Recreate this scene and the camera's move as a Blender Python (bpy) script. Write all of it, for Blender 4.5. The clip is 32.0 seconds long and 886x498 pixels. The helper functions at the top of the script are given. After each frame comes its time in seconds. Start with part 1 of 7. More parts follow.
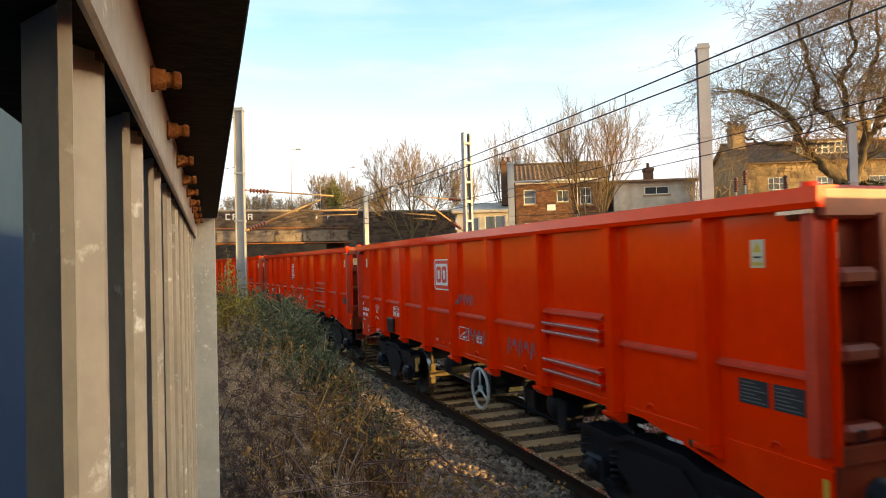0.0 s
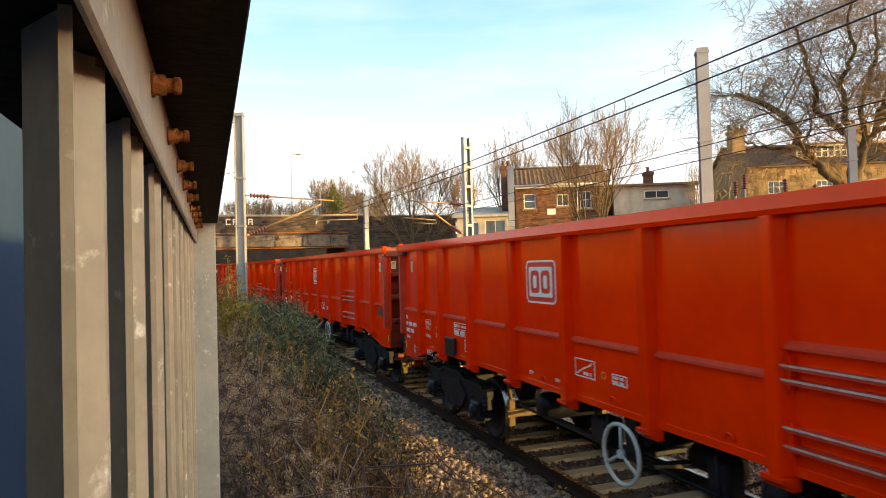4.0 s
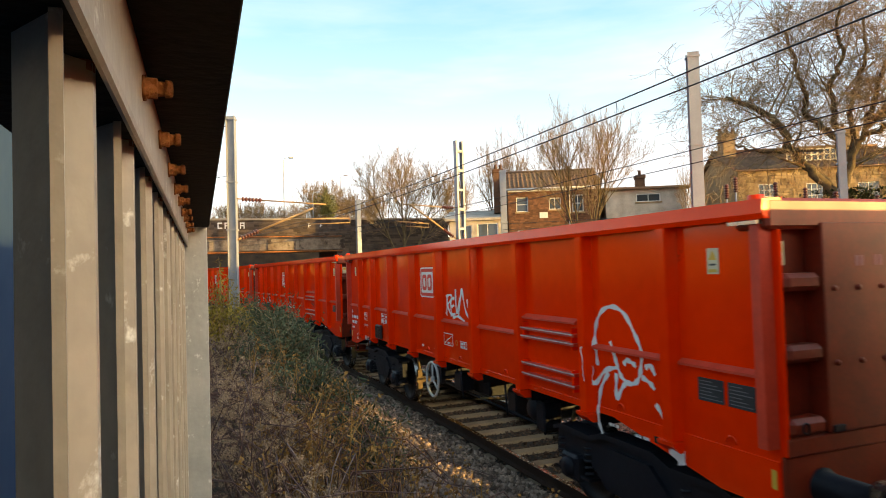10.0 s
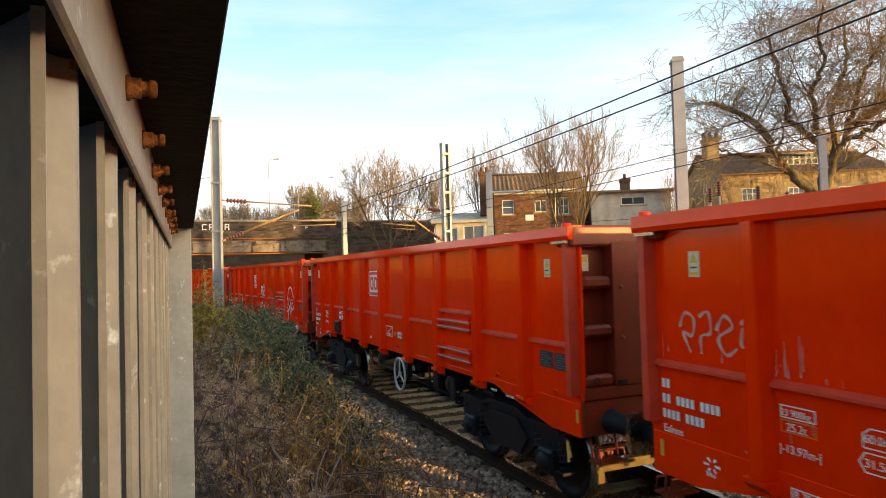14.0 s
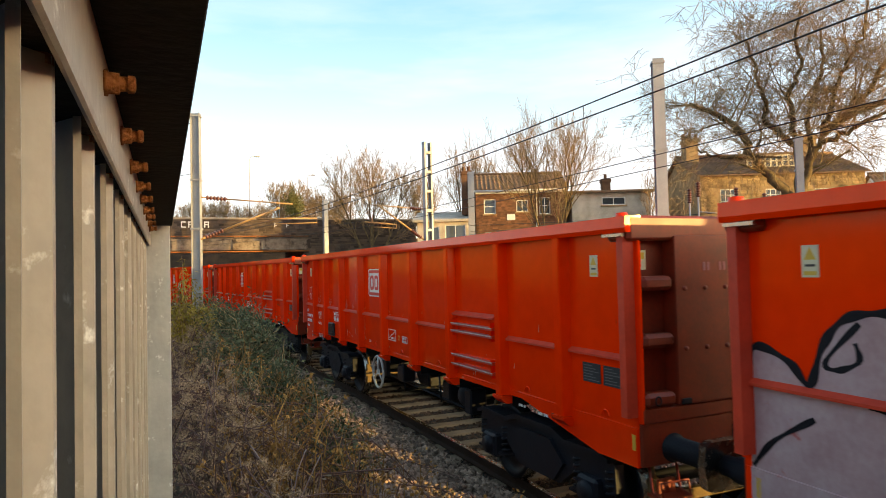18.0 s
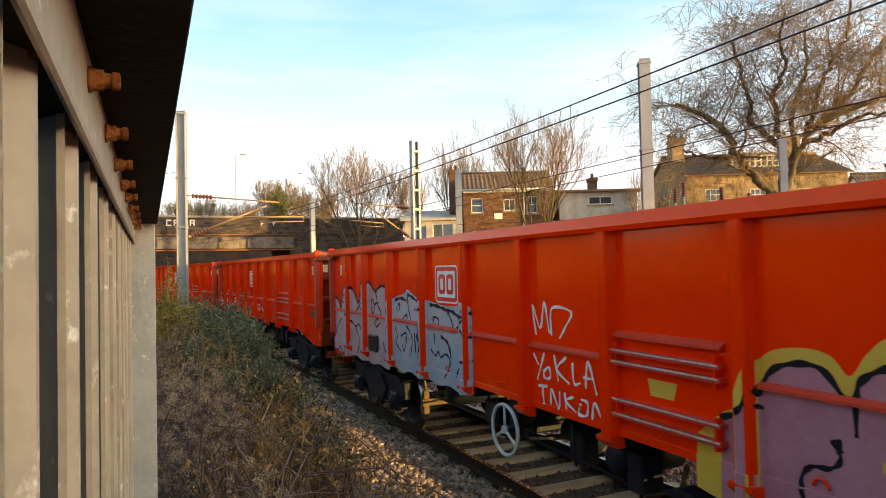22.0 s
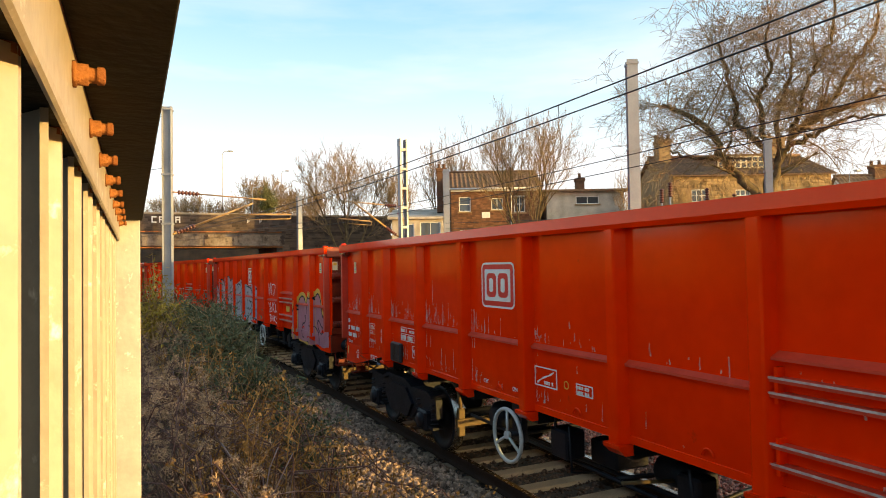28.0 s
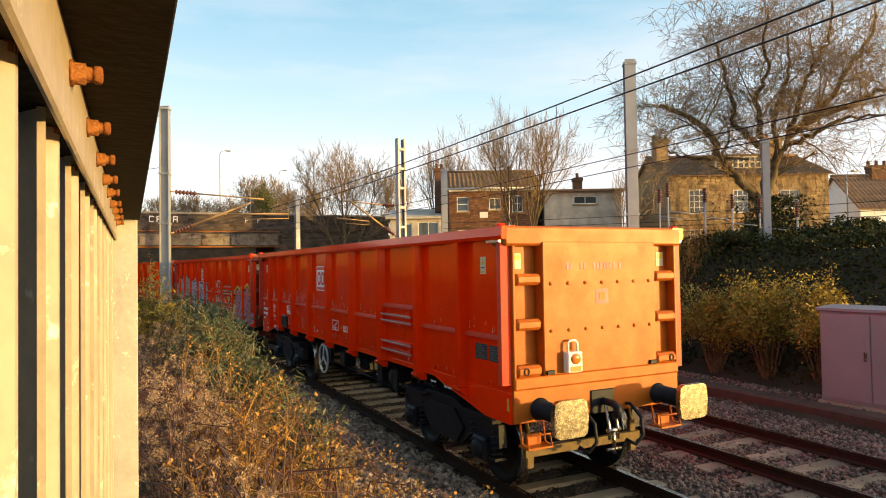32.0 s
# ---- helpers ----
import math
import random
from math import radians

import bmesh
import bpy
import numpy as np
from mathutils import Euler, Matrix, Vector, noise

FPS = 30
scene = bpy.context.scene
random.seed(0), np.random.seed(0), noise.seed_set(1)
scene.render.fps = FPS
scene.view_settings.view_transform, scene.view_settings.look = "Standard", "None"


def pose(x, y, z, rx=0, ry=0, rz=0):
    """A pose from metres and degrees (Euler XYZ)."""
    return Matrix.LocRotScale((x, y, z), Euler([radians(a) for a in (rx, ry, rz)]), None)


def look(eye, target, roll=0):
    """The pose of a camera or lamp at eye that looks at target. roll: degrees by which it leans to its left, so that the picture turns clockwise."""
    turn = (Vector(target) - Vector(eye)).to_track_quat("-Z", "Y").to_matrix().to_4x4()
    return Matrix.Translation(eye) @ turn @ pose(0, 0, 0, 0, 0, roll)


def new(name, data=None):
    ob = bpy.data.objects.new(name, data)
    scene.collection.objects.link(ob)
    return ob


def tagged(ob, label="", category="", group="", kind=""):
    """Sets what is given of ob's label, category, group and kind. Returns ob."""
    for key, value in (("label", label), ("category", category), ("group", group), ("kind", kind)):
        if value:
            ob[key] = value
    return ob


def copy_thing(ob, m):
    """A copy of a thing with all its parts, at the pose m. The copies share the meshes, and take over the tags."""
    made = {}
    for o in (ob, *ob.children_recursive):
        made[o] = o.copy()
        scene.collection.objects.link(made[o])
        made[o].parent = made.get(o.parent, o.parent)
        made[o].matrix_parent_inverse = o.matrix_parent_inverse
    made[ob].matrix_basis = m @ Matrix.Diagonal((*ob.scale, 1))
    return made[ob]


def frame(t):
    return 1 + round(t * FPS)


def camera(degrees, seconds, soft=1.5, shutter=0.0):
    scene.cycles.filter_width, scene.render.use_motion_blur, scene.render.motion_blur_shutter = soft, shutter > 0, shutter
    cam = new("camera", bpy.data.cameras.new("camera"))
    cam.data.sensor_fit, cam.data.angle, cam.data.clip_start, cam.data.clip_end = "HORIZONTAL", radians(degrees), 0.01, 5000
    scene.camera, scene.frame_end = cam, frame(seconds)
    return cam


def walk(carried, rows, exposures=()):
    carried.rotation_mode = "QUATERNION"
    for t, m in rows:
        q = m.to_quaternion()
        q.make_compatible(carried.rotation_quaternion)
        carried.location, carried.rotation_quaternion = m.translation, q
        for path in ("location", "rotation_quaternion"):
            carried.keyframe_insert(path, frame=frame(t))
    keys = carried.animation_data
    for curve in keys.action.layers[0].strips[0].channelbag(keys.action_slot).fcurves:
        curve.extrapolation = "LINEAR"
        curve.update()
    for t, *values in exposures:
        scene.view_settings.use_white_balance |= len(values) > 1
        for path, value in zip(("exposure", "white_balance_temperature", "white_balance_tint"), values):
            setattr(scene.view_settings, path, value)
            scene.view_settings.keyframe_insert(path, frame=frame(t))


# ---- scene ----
EYE = Vector((-4.835, 0.0, 2.643))
# seconds, degrees to the right of the line ahead, upward tilt, lean
AIM = [
    (0, 18.663, 1.040, -1.439), (0.5, 18.793, 0.856, -1.374), (1, 18.479, 0.702, -1.556), (1.5, 18.314, 0.924, -1.500),
    (2, 18.279, 0.947, -1.537), (2.5, 18.323, 0.961, -1.566), (3, 18.270, 1.206, -1.699), (3.5, 18.645, 1.374, -1.590),
    (5.5, 18.530, 1.564, -1.484), (6, 18.287, 1.572, -1.588), (6.5, 18.395, 1.592, -1.554), (7, 18.610, 1.572, -1.742),
    (7.5, 18.160, 1.685, -1.656), (8, 18.273, 1.683, -1.681), (8.5, 18.309, 1.655, -1.757), (9, 18.884, 1.558, -1.796),
    (9.5, 19.064, 1.638, -1.846), (10, 19.305, 1.710, -1.714), (10.5, 19.453, 1.701, -1.694), (11, 19.707, 1.703, -1.770),
    (11.5, 19.733, 1.707, -1.749), (12, 19.750, 1.779, -1.751), (12.5, 19.957, 1.826, -1.618), (13, 20.290, 1.815, -1.668),
    (13.5, 20.451, 1.823, -1.662), (14, 20.523, 1.867, -1.582), (14.5, 20.689, 1.867, -1.590), (16.5, 21.305, 1.849, -1.439),
    (17, 21.654, 1.766, -1.326), (17.5, 21.941, 1.766, -1.395), (18, 22.116, 1.739, -1.336), (18.5, 22.181, 1.737, -1.345),
    (19, 22.294, 1.697, -1.431), (19.5, 22.194, 1.712, -1.388), (20, 22.627, 1.659, -1.390), (20.5, 23.005, 1.641, -1.337),
    (21, 23.055, 1.626, -1.280), (21.5, 23.084, 1.625, -1.298), (22, 23.209, 1.614, -1.285), (22.5, 23.366, 1.582, -1.202),
    (23, 23.404, 1.582, -1.219), (23.5, 23.384, 1.582, -1.212), (24, 23.543, 1.578, -1.238), (24.5, 23.625, 1.549, -1.220),
    (25, 23.669, 1.543, -1.217), (25.5, 23.715, 1.548, -1.185), (27.5, 24.361, 1.470, -0.945), (28, 24.294, 1.471, -0.966),
    (28.5, 24.489, 1.448, -0.888), (29, 24.451, 1.449, -0.892), (29.5, 24.404, 1.462, -0.929), (30, 24.433, 1.455, -0.909),
    (30.5, 24.465, 1.449, -0.890), (31, 24.483, 1.448, -0.886), (31.5, 24.523, 1.447, -0.902), (32, 24.483, 1.448, -0.921),
]


def aim(yaw, tilt, lean):
    y, p = radians(yaw), radians(tilt)
    way = Vector((math.sin(y) * math.cos(p), math.cos(y) * math.cos(p), math.sin(p)))
    return look(EYE, EYE + way, lean)


cam = camera(67.65, 32.0, soft=1.0, shutter=0.2)
walk(cam, [(t, aim(a, b, c)) for t, a, b, c in AIM], exposures=[(0.0, 0.90, 6800, 14), (26.0, 0.88, 6800, 14), (28.0, 0.78, 6800, 14), (32.0, 0.58, 6800, 14)])

# ---- world and sun ----
SUN_SIDE, SUN_UP = 45.0, 3.1   # degrees to the right of straight behind, and above the horizon


def build_world():
    world = bpy.data.worlds.new("sky")
    world.use_nodes = True
    scene.world = world
    nt = world.node_tree
    nt.nodes.clear()
    out = nt.nodes.new("ShaderNodeOutputWorld")
    back = nt.nodes.new("ShaderNodeBackground")
    sky = nt.nodes.new("ShaderNodeTexSky")
    sky.sky_type, sky.sun_disc = "NISHITA", False
    sky.sun_elevation, sky.sun_rotation = radians(SUN_UP + 9), radians(180 - SUN_SIDE)
    sky.air_density, sky.dust_density, sky.ozone_density = 1.0, 0.4, 2.0
    # pale haze towards the horizon, deeper blue overhead, a few streaks of thin cloud low down
    ln, nn = nt.links.new, nt.nodes.new
    geo, sep = nn("ShaderNodeTexCoord"), nn("ShaderNodeSeparateXYZ")
    ln(geo.outputs["Generated"], sep.inputs[0])
    ramp = nn("ShaderNodeValToRGB")
    el = ramp.color_ramp.elements
    el[0].position, el[0].color = 0.0, HAZE
    el[1].position, el[1].color = 0.55, HIGH
    for at, c in ((0.14, HAZE_2), (0.24, MIDDLE), (0.38, BLUE)):
        e = el.new(at)
        e.color = c
    ln(sep.outputs["Z"], ramp.inputs["Fac"])
    mp = nn("ShaderNodeMapping")
    mp.inputs["Scale"].default_value = (1.2, 1.2, 6.5)
    mp.inputs["Location"].default_value = (0.3, 0.7, 0.15)
    nz = nn("ShaderNodeTexNoise")
    nz.inputs["Scale"].default_value, nz.inputs["Detail"].default_value, nz.inputs["Roughness"].default_value = 1.7, 6.0, 0.55
    ln(geo.outputs["Generated"], mp.inputs["Vector"]), ln(mp.outputs[0], nz.inputs["Vector"])
    rmp, low, mul = nn("ShaderNodeMapRange"), nn("ShaderNodeMapRange"), nn("ShaderNodeMath")
    rmp.inputs["From Min"].default_value, rmp.inputs["From Max"].default_value = 0.47, 0.78
    low.inputs["From Min"].default_value, low.inputs["From Max"].default_value = 0.55, 0.15
    mul.operation = "MULTIPLY"
    ln(nz.outputs[0], rmp.inputs["Value"]), ln(sep.outputs["Z"], low.inputs["Value"])
    ln(rmp.outputs[0], mul.inputs[0]), ln(low.outputs[0], mul.inputs[1])
    cloud, mix, gain, fade = nn("ShaderNodeMix"), nn("ShaderNodeMix"), nn("ShaderNodeMix"), nn("ShaderNodeMapRange")
    for m in (cloud, mix, gain):
        m.data_type = "RGBA"
    cloud.inputs["B"].default_value = CLOUD
    ln(ramp.outputs[0], cloud.inputs["A"]), ln(mul.outputs[0], cloud.inputs["Factor"])
    gain.blend_type = "MULTIPLY"
    gain.inputs["Factor"].default_value, gain.inputs["B"].default_value = 1.0, SKY_GAIN
    ln(sky.outputs[0], gain.inputs["A"])
    fade.inputs["From Min"].default_value, fade.inputs["From Max"].default_value = 0.42, 0.75
    fade.inputs["To Min"].default_value, fade.inputs["To Max"].default_value = 0.12, 1.0
    ln(sep.outputs["Z"], fade.inputs["Value"])
    ln(cloud.outputs["Result"], mix.inputs["A"]), ln(gain.outputs["Result"], mix.inputs["B"]), ln(fade.outputs[0], mix.inputs["Factor"])
    # the sky is brighter and warmer round the low sun
    a, e = radians(SUN_SIDE), radians(SUN_UP)
    dot, near_sun, glow = nn("ShaderNodeVectorMath"), nn("ShaderNodeMapRange"), nn("ShaderNodeMix")
    dot.operation = "DOT_PRODUCT"
    dot.inputs[1].default_value = (math.sin(a), -math.cos(a), 0.0)
    near_sun.interpolation_type = "SMOOTHSTEP"
    near_sun.inputs["From Min"].default_value, near_sun.inputs["From Max"].default_value = 0.60, 1.0
    glow.data_type, glow.blend_type = "RGBA", "MULTIPLY"
    glow.inputs["B"].default_value = SUNSET
    ln(geo.outputs["Generated"], dot.inputs[0]), ln(dot.outputs["Value"], near_sun.inputs["Value"])
    ln(near_sun.outputs[0], glow.inputs["Factor"]), ln(mix.outputs["Result"], glow.inputs["A"])
    ln(glow.outputs["Result"], back.inputs["Color"]), ln(back.outputs[0], out.inputs["Surface"])
    back.inputs["Strength"].default_value = 0.12
    to_sun = Vector((math.sin(a) * math.cos(e), -math.cos(a) * math.cos(e), math.sin(e)))
    lamp = bpy.data.lights.new("sun", "SUN")
    lamp.energy, lamp.angle, lamp.color = 5.0, radians(0.6), (1.0, 0.68, 0.20)
    sun = new("sun", lamp)
    sun.matrix_world = look(to_sun * 100, (0, 0, 0))


HAZE, HAZE_2, MIDDLE, BLUE, HIGH = (6.0, 5.9, 5.9, 1), (5.2, 5.6, 5.95, 1), (3.5, 5.0, 5.8, 1), (1.65, 3.6, 4.9, 1), (2.0, 2.8, 3.6, 1)
CLOUD = (5.9, 5.9, 6.1, 1.0)
SKY_GAIN = (3.4, 3.0, 2.3, 1.0)
SUNSET = (4.9, 3.7, 2.4, 1.0)
build_world()


# ---- building helpers ----
def thing(name, label, category, group="", kind="", m=None):
    ob = new(name)
    ob.empty_display_size = 0.2
    if m is not None:
        ob.matrix_world = m
    return tagged(ob, label, category, group, kind)


def to_mesh(name, bm, material):
    me = bpy.data.meshes.new(name)
    bm.to_mesh(me)
    bm.free()
    for mat in (material if isinstance(material, (list, tuple)) else [material]):
        me.materials.append(mat)
    return me


def part(name, bm, material, parent=None, label="", smooth=False):
    me = to_mesh(name, bm, material)
    if smooth:
        me.polygons.foreach_set("use_smooth", [True] * len(me.polygons))
    ob = new(name, me)
    ob.parent = parent
    return tagged(ob, label)


def again(name, ob, m, parent=None):
    """A further object on the same mesh, at the pose m in its parent's space."""
    o = new(name, ob.data)
    o.parent = parent
    o.matrix_basis = m
    return o


def box(bm, x0, x1, y0, y1, z0, z1, bevel=0.0, m=None):
    vs = [bm.verts.new((x, y, z)) for x in (x0, x1) for y in (y0, y1) for z in (z0, z1)]
    fs = [bm.faces.new([vs[i] for i in f]) for f in ((0, 1, 3, 2), (4, 6, 7, 5), (0, 4, 5, 1), (2, 3, 7, 6), (0, 2, 6, 4), (1, 5, 7, 3))]
    if bevel:
        es = list({e for f in fs for e in f.edges})
        r = bmesh.ops.bevel(bm, geom=es, offset=bevel, segments=1, affect="EDGES")
        vs = list({v for f in r["faces"] for v in f.verts} | {v for v in vs if v.is_valid})
    if m is not None:
        bmesh.ops.transform(bm, matrix=m, verts=vs)
    return bm


def prism(bm, poly, a0, a1, axis="x"):
    """A polygon drawn in the two other axes, pulled from a0 to a1 along axis."""
    def at(p, a):
        return {"x": (a, p[0], p[1]), "y": (p[0], a, p[1]), "z": (p[0], p[1], a)}[axis]
    lo = [bm.verts.new(at(p, a0)) for p in poly]
    hi = [bm.verts.new(at(p, a1)) for p in poly]
    n = len(poly)
    fs = [bm.faces.new(lo), bm.faces.new(hi[::-1])]
    fs += [bm.faces.new((lo[i], hi[i], hi[(i + 1) % n], lo[(i + 1) % n])) for i in range(n)]
    bmesh.ops.recalc_face_normals(bm, faces=fs)
    return bm


def tube(bm, pts, r, n=8, caps=True):
    """A round bar along points; r is one radius or one for each point."""
    pts = [Vector(p) for p in pts]
    rs = r if isinstance(r, (list, tuple)) else [r] * len(pts)
    rings, side = [], None
    for i, p in enumerate(pts):
        d = (pts[min(i + 1, len(pts) - 1)] - pts[max(i - 1, 0)])
        d = d.normalized() if d.length else Vector((0, 0, 1))
        if side is None:
            side = d.orthogonal().normalized()
        side = (side - d * side.dot(d))
        side = side.normalized() if side.length > 1e-6 else d.orthogonal().normalized()
        up = d.cross(side)
        rings.append([bm.verts.new(p + (side * math.cos(2 * math.pi * k / n) + up * math.sin(2 * math.pi * k / n)) * rs[i]) for k in range(n)])
    for a, b in zip(rings, rings[1:]):
        for k in range(n):
            f = bm.faces.new((a[k], a[(k + 1) % n], b[(k + 1) % n], b[k]))
            f.smooth = True
    if caps:
        bm.faces.new(rings[0][::-1]), bm.faces.new(rings[-1])
    return bm


def lathe(bm, prof, axis="x", n=24, c=(0, 0, 0)):
    """A profile of (along, radius) turned about an axis through c; closed where the radius is 0."""
    def at(a, r, k):
        u, v = r * math.cos(k), r * math.sin(k)
        q = {"x": (a, u, v), "y": (u, a, v), "z": (u, v, a)}[axis]
        return (q[0] + c[0], q[1] + c[1], q[2] + c[2])
    rings = []
    for a, r in prof:
        rings.append([bm.verts.new(at(a, r, 2 * math.pi * k / n)) for k in range(n)] if r > 1e-5 else [bm.verts.new(at(a, 0, 0))])
    fs = []
    for a, b in zip(rings, rings[1:]):
        for k in range(n):
            j = (k + 1) % n
            q = [a[k % len(a)], a[j % len(a)], b[j % len(b)], b[k % len(b)]]
            q = [x for i, x in enumerate(q) if x not in q[:i]]
            if len(q) > 2:
                f = bm.faces.new(q)
                f.smooth = True
                fs.append(f)
    bmesh.ops.recalc_face_normals(bm, faces=fs)
    return bm


# ---- materials ----
def material(name, base, second=None, rough=0.6, metal=0.0, scale=6.0, amount=0.5, bump=0.15, fine=60.0, spots=None, spot_at=0.62,
             spot_scale=3.0, stretch=(1, 1, 1), space="Object", coat=0.0, vary=0.0, island=0.0, spec=0.5, rough_var=0.12, sheen=None):
    """A surface with a broad and a fine variation, optional stains with soft edges, and a fine relief."""
    mat = bpy.data.materials.new(name)
    mat.use_nodes = True
    nt = mat.node_tree
    b = nt.nodes["Principled BSDF"]
    ln, nn = nt.links.new, nt.nodes.new
    second = second or tuple(c * 0.72 for c in base)
    co = nn("ShaderNodeTexCoord")
    mp = nn("ShaderNodeMapping")
    mp.inputs["Scale"].default_value = stretch
    ln(co.outputs[space], mp.inputs["Vector"])
    vec = mp.outputs[0]
    if vary:
        info = nn("ShaderNodeObjectInfo")
        sh = nn("ShaderNodeVectorMath")
        sh.operation = "MULTIPLY_ADD"
        ln(info.outputs["Random"], sh.inputs[0])
        sh.inputs[1].default_value = (37.0, 53.0, 71.0)
        ln(vec, sh.inputs[2])
        vec = sh.outputs[0]
    broad = nn("ShaderNodeTexNoise")
    broad.inputs["Scale"].default_value, broad.inputs["Detail"].default_value = scale, 4.0
    small = nn("ShaderNodeTexNoise")
    small.inputs["Scale"].default_value, small.inputs["Detail"].default_value = fine, 3.0
    ln(vec, broad.inputs["Vector"]), ln(vec, small.inputs["Vector"])
    both = nn("ShaderNodeMath")
    both.operation = "MULTIPLY_ADD"
    ln(small.outputs[0], both.inputs[0])
    both.inputs[1].default_value = 0.45
    ln(broad.outputs[0], both.inputs[2])
    rng = nn("ShaderNodeMapRange")
    rng.inputs["From Min"].default_value, rng.inputs["From Max"].default_value = 0.5, 0.95
    rng.inputs["To Max"].default_value = amount
    ln(both.outputs[0], rng.inputs["Value"])
    mix = nn("ShaderNodeMix")
    mix.data_type = "RGBA"
    mix.inputs["A"].default_value, mix.inputs["B"].default_value = (*base, 1), (*second, 1)
    ln(rng.outputs[0], mix.inputs["Factor"])
    col = mix.outputs["Result"]
    if spots:
        st = nn("ShaderNodeTexNoise")
        st.inputs["Scale"].default_value, st.inputs["Detail"].default_value = spot_scale, 7.0
        st.inputs["Roughness"].default_value = 0.65
        ln(vec, st.inputs["Vector"])
        sr = nn("ShaderNodeMapRange")
        sr.inputs["From Min"].default_value, sr.inputs["From Max"].default_value = spot_at, spot_at + 0.09
        ln(st.outputs[0], sr.inputs["Value"])
        m2 = nn("ShaderNodeMix")
        m2.data_type = "RGBA"
        m2.inputs["B"].default_value = (*spots, 1)
        ln(col, m2.inputs["A"]), ln(sr.outputs[0], m2.inputs["Factor"])
        col = m2.outputs["Result"]
    if vary or island:
        src = nn("ShaderNodeNewGeometry").outputs["Random Per Island"] if island else info.outputs["Random"]
        val = nn("ShaderNodeMapRange")
        k = island or vary
        val.inputs["To Min"].default_value, val.inputs["To Max"].default_value = 1 - k, 1 + k
        ln(src, val.inputs["Value"])
        hs = nn("ShaderNodeHueSaturation")
        ln(val.outputs[0], hs.inputs["Value"]), ln(col, hs.inputs["Color"])
        col = hs.outputs[0]
    ln(col, b.inputs["Base Color"])
    rr = nn("ShaderNodeMapRange")
    rr.inputs["To Min"].default_value, rr.inputs["To Max"].default_value = max(0.03, rough - rough_var), min(1, rough + rough_var)
    ln(broad.outputs[0], rr.inputs["Value"]), ln(rr.outputs[0], b.inputs["Roughness"])
    b.inputs["Metallic"].default_value = metal
    if sheen:
        b.inputs["Specular Tint"].default_value = (*sheen, 1)
    b.inputs["Specular IOR Level"].default_value = min(spec, 0.15) if rough >= 0.75 else spec
    if coat:
        b.inputs["Coat Weight"].default_value, b.inputs["Coat Roughness"].default_value = coat, 0.12
    if bump:
        bp = nn("ShaderNodeBump")
        bp.inputs["Strength"].default_value, bp.inputs["Distance"].default_value = bump, 0.02
        ln(both.outputs[0], bp.inputs["Height"]), ln(bp.outputs[0], b.inputs["Normal"])
    return mat


RED = material("wagon_red", (0.98, 0.036, 0.0008), (0.80, 0.022, 0.0006), rough=0.11, scale=0.9, fine=7, amount=0.8, bump=0.04, spec=0.42, sheen=(1.0, 0.62, 0.34), vary=0.06, spots=(0.34, 0.03, 0.012), spot_at=0.68, spot_scale=2.2, rough_var=0.05)
LEDGE = material("dusty_ledge", (0.64, 0.055, 0.022), (0.46, 0.035, 0.014), rough=0.45, scale=5, fine=30, amount=0.8, bump=0.04, spec=0.3)
# dusty red, made more orange to carry the low sun on the tail
RED_DULL = material("wagon_red_dusty_lit", (0.42, 0.110, 0.010), (0.32, 0.070, 0.007), spec=0.25, rough=0.45, scale=4, fine=40, amount=0.8, bump=0.08)
# end red darkened to hold the shade between coupled wagons
END_RED = material("wagon_end_red_shaded", (0.24, 0.026, 0.008), (0.12, 0.020, 0.009), spec=0.3, rough=0.42, scale=3, fine=30, amount=0.9, bump=0.06)
BLACK = material("underframe_black", (0.006, 0.008, 0.014), (0.016, 0.016, 0.020), rough=0.5, spec=0.2, scale=5, fine=50, bump=0.3, amount=0.8)
STEEL = material("worn_steel", (0.42, 0.38, 0.33), (0.25, 0.2, 0.16), rough=0.25, metal=1.0, scale=20, bump=0.05)
RUST = material("rust", (0.16, 0.05, 0.018), (0.30, 0.12, 0.04), rough=0.85, scale=30, fine=160, amount=1.0, bump=0.6)
RAIL = material("rail_rust", (0.030, 0.017, 0.012), (0.06, 0.032, 0.02), rough=0.75, scale=5, fine=80, bump=0.3)
GALV = material("galvanised", (0.46, 0.385, 0.30), (0.32, 0.265, 0.205), rough=0.5, metal=0.1, scale=11, fine=90, amount=0.9, bump=0.10, spots=(0.80, 0.76, 0.68), spot_at=0.60, spot_scale=30, vary=0.08)
# bluish shade seen between the pales, given to an added sheet
GAP_BLUE = material("gap_shade_blue", (0.030, 0.056, 0.115), (0.050, 0.080, 0.140), rough=0.9, spec=0.05, scale=2, fine=20, bump=0.05)
GIRDER = material("stained_concrete", (0.27, 0.215, 0.17), (0.10, 0.07, 0.05), rough=0.9, scale=1.6, fine=9, amount=1.0, bump=0.3, spots=(0.045, 0.032, 0.026), spot_at=0.56, spot_scale=1.1)
# near-black stands for the shade under the galvanised fence rail
SOFFIT = material("shaded_soffit_steel", (0.010, 0.008, 0.006), (0.030, 0.022, 0.013), rough=0.85, spec=0.15, scale=14, fine=90, amount=0.9, bump=0.2)
GALV_POST = material("weathered_zinc", (0.46, 0.44, 0.41), (0.33, 0.32, 0.30), rough=0.55, metal=0.15, scale=9, fine=70, amount=0.9, bump=0.1, spots=(0.70, 0.69, 0.66), spot_at=0.60, spot_scale=42)
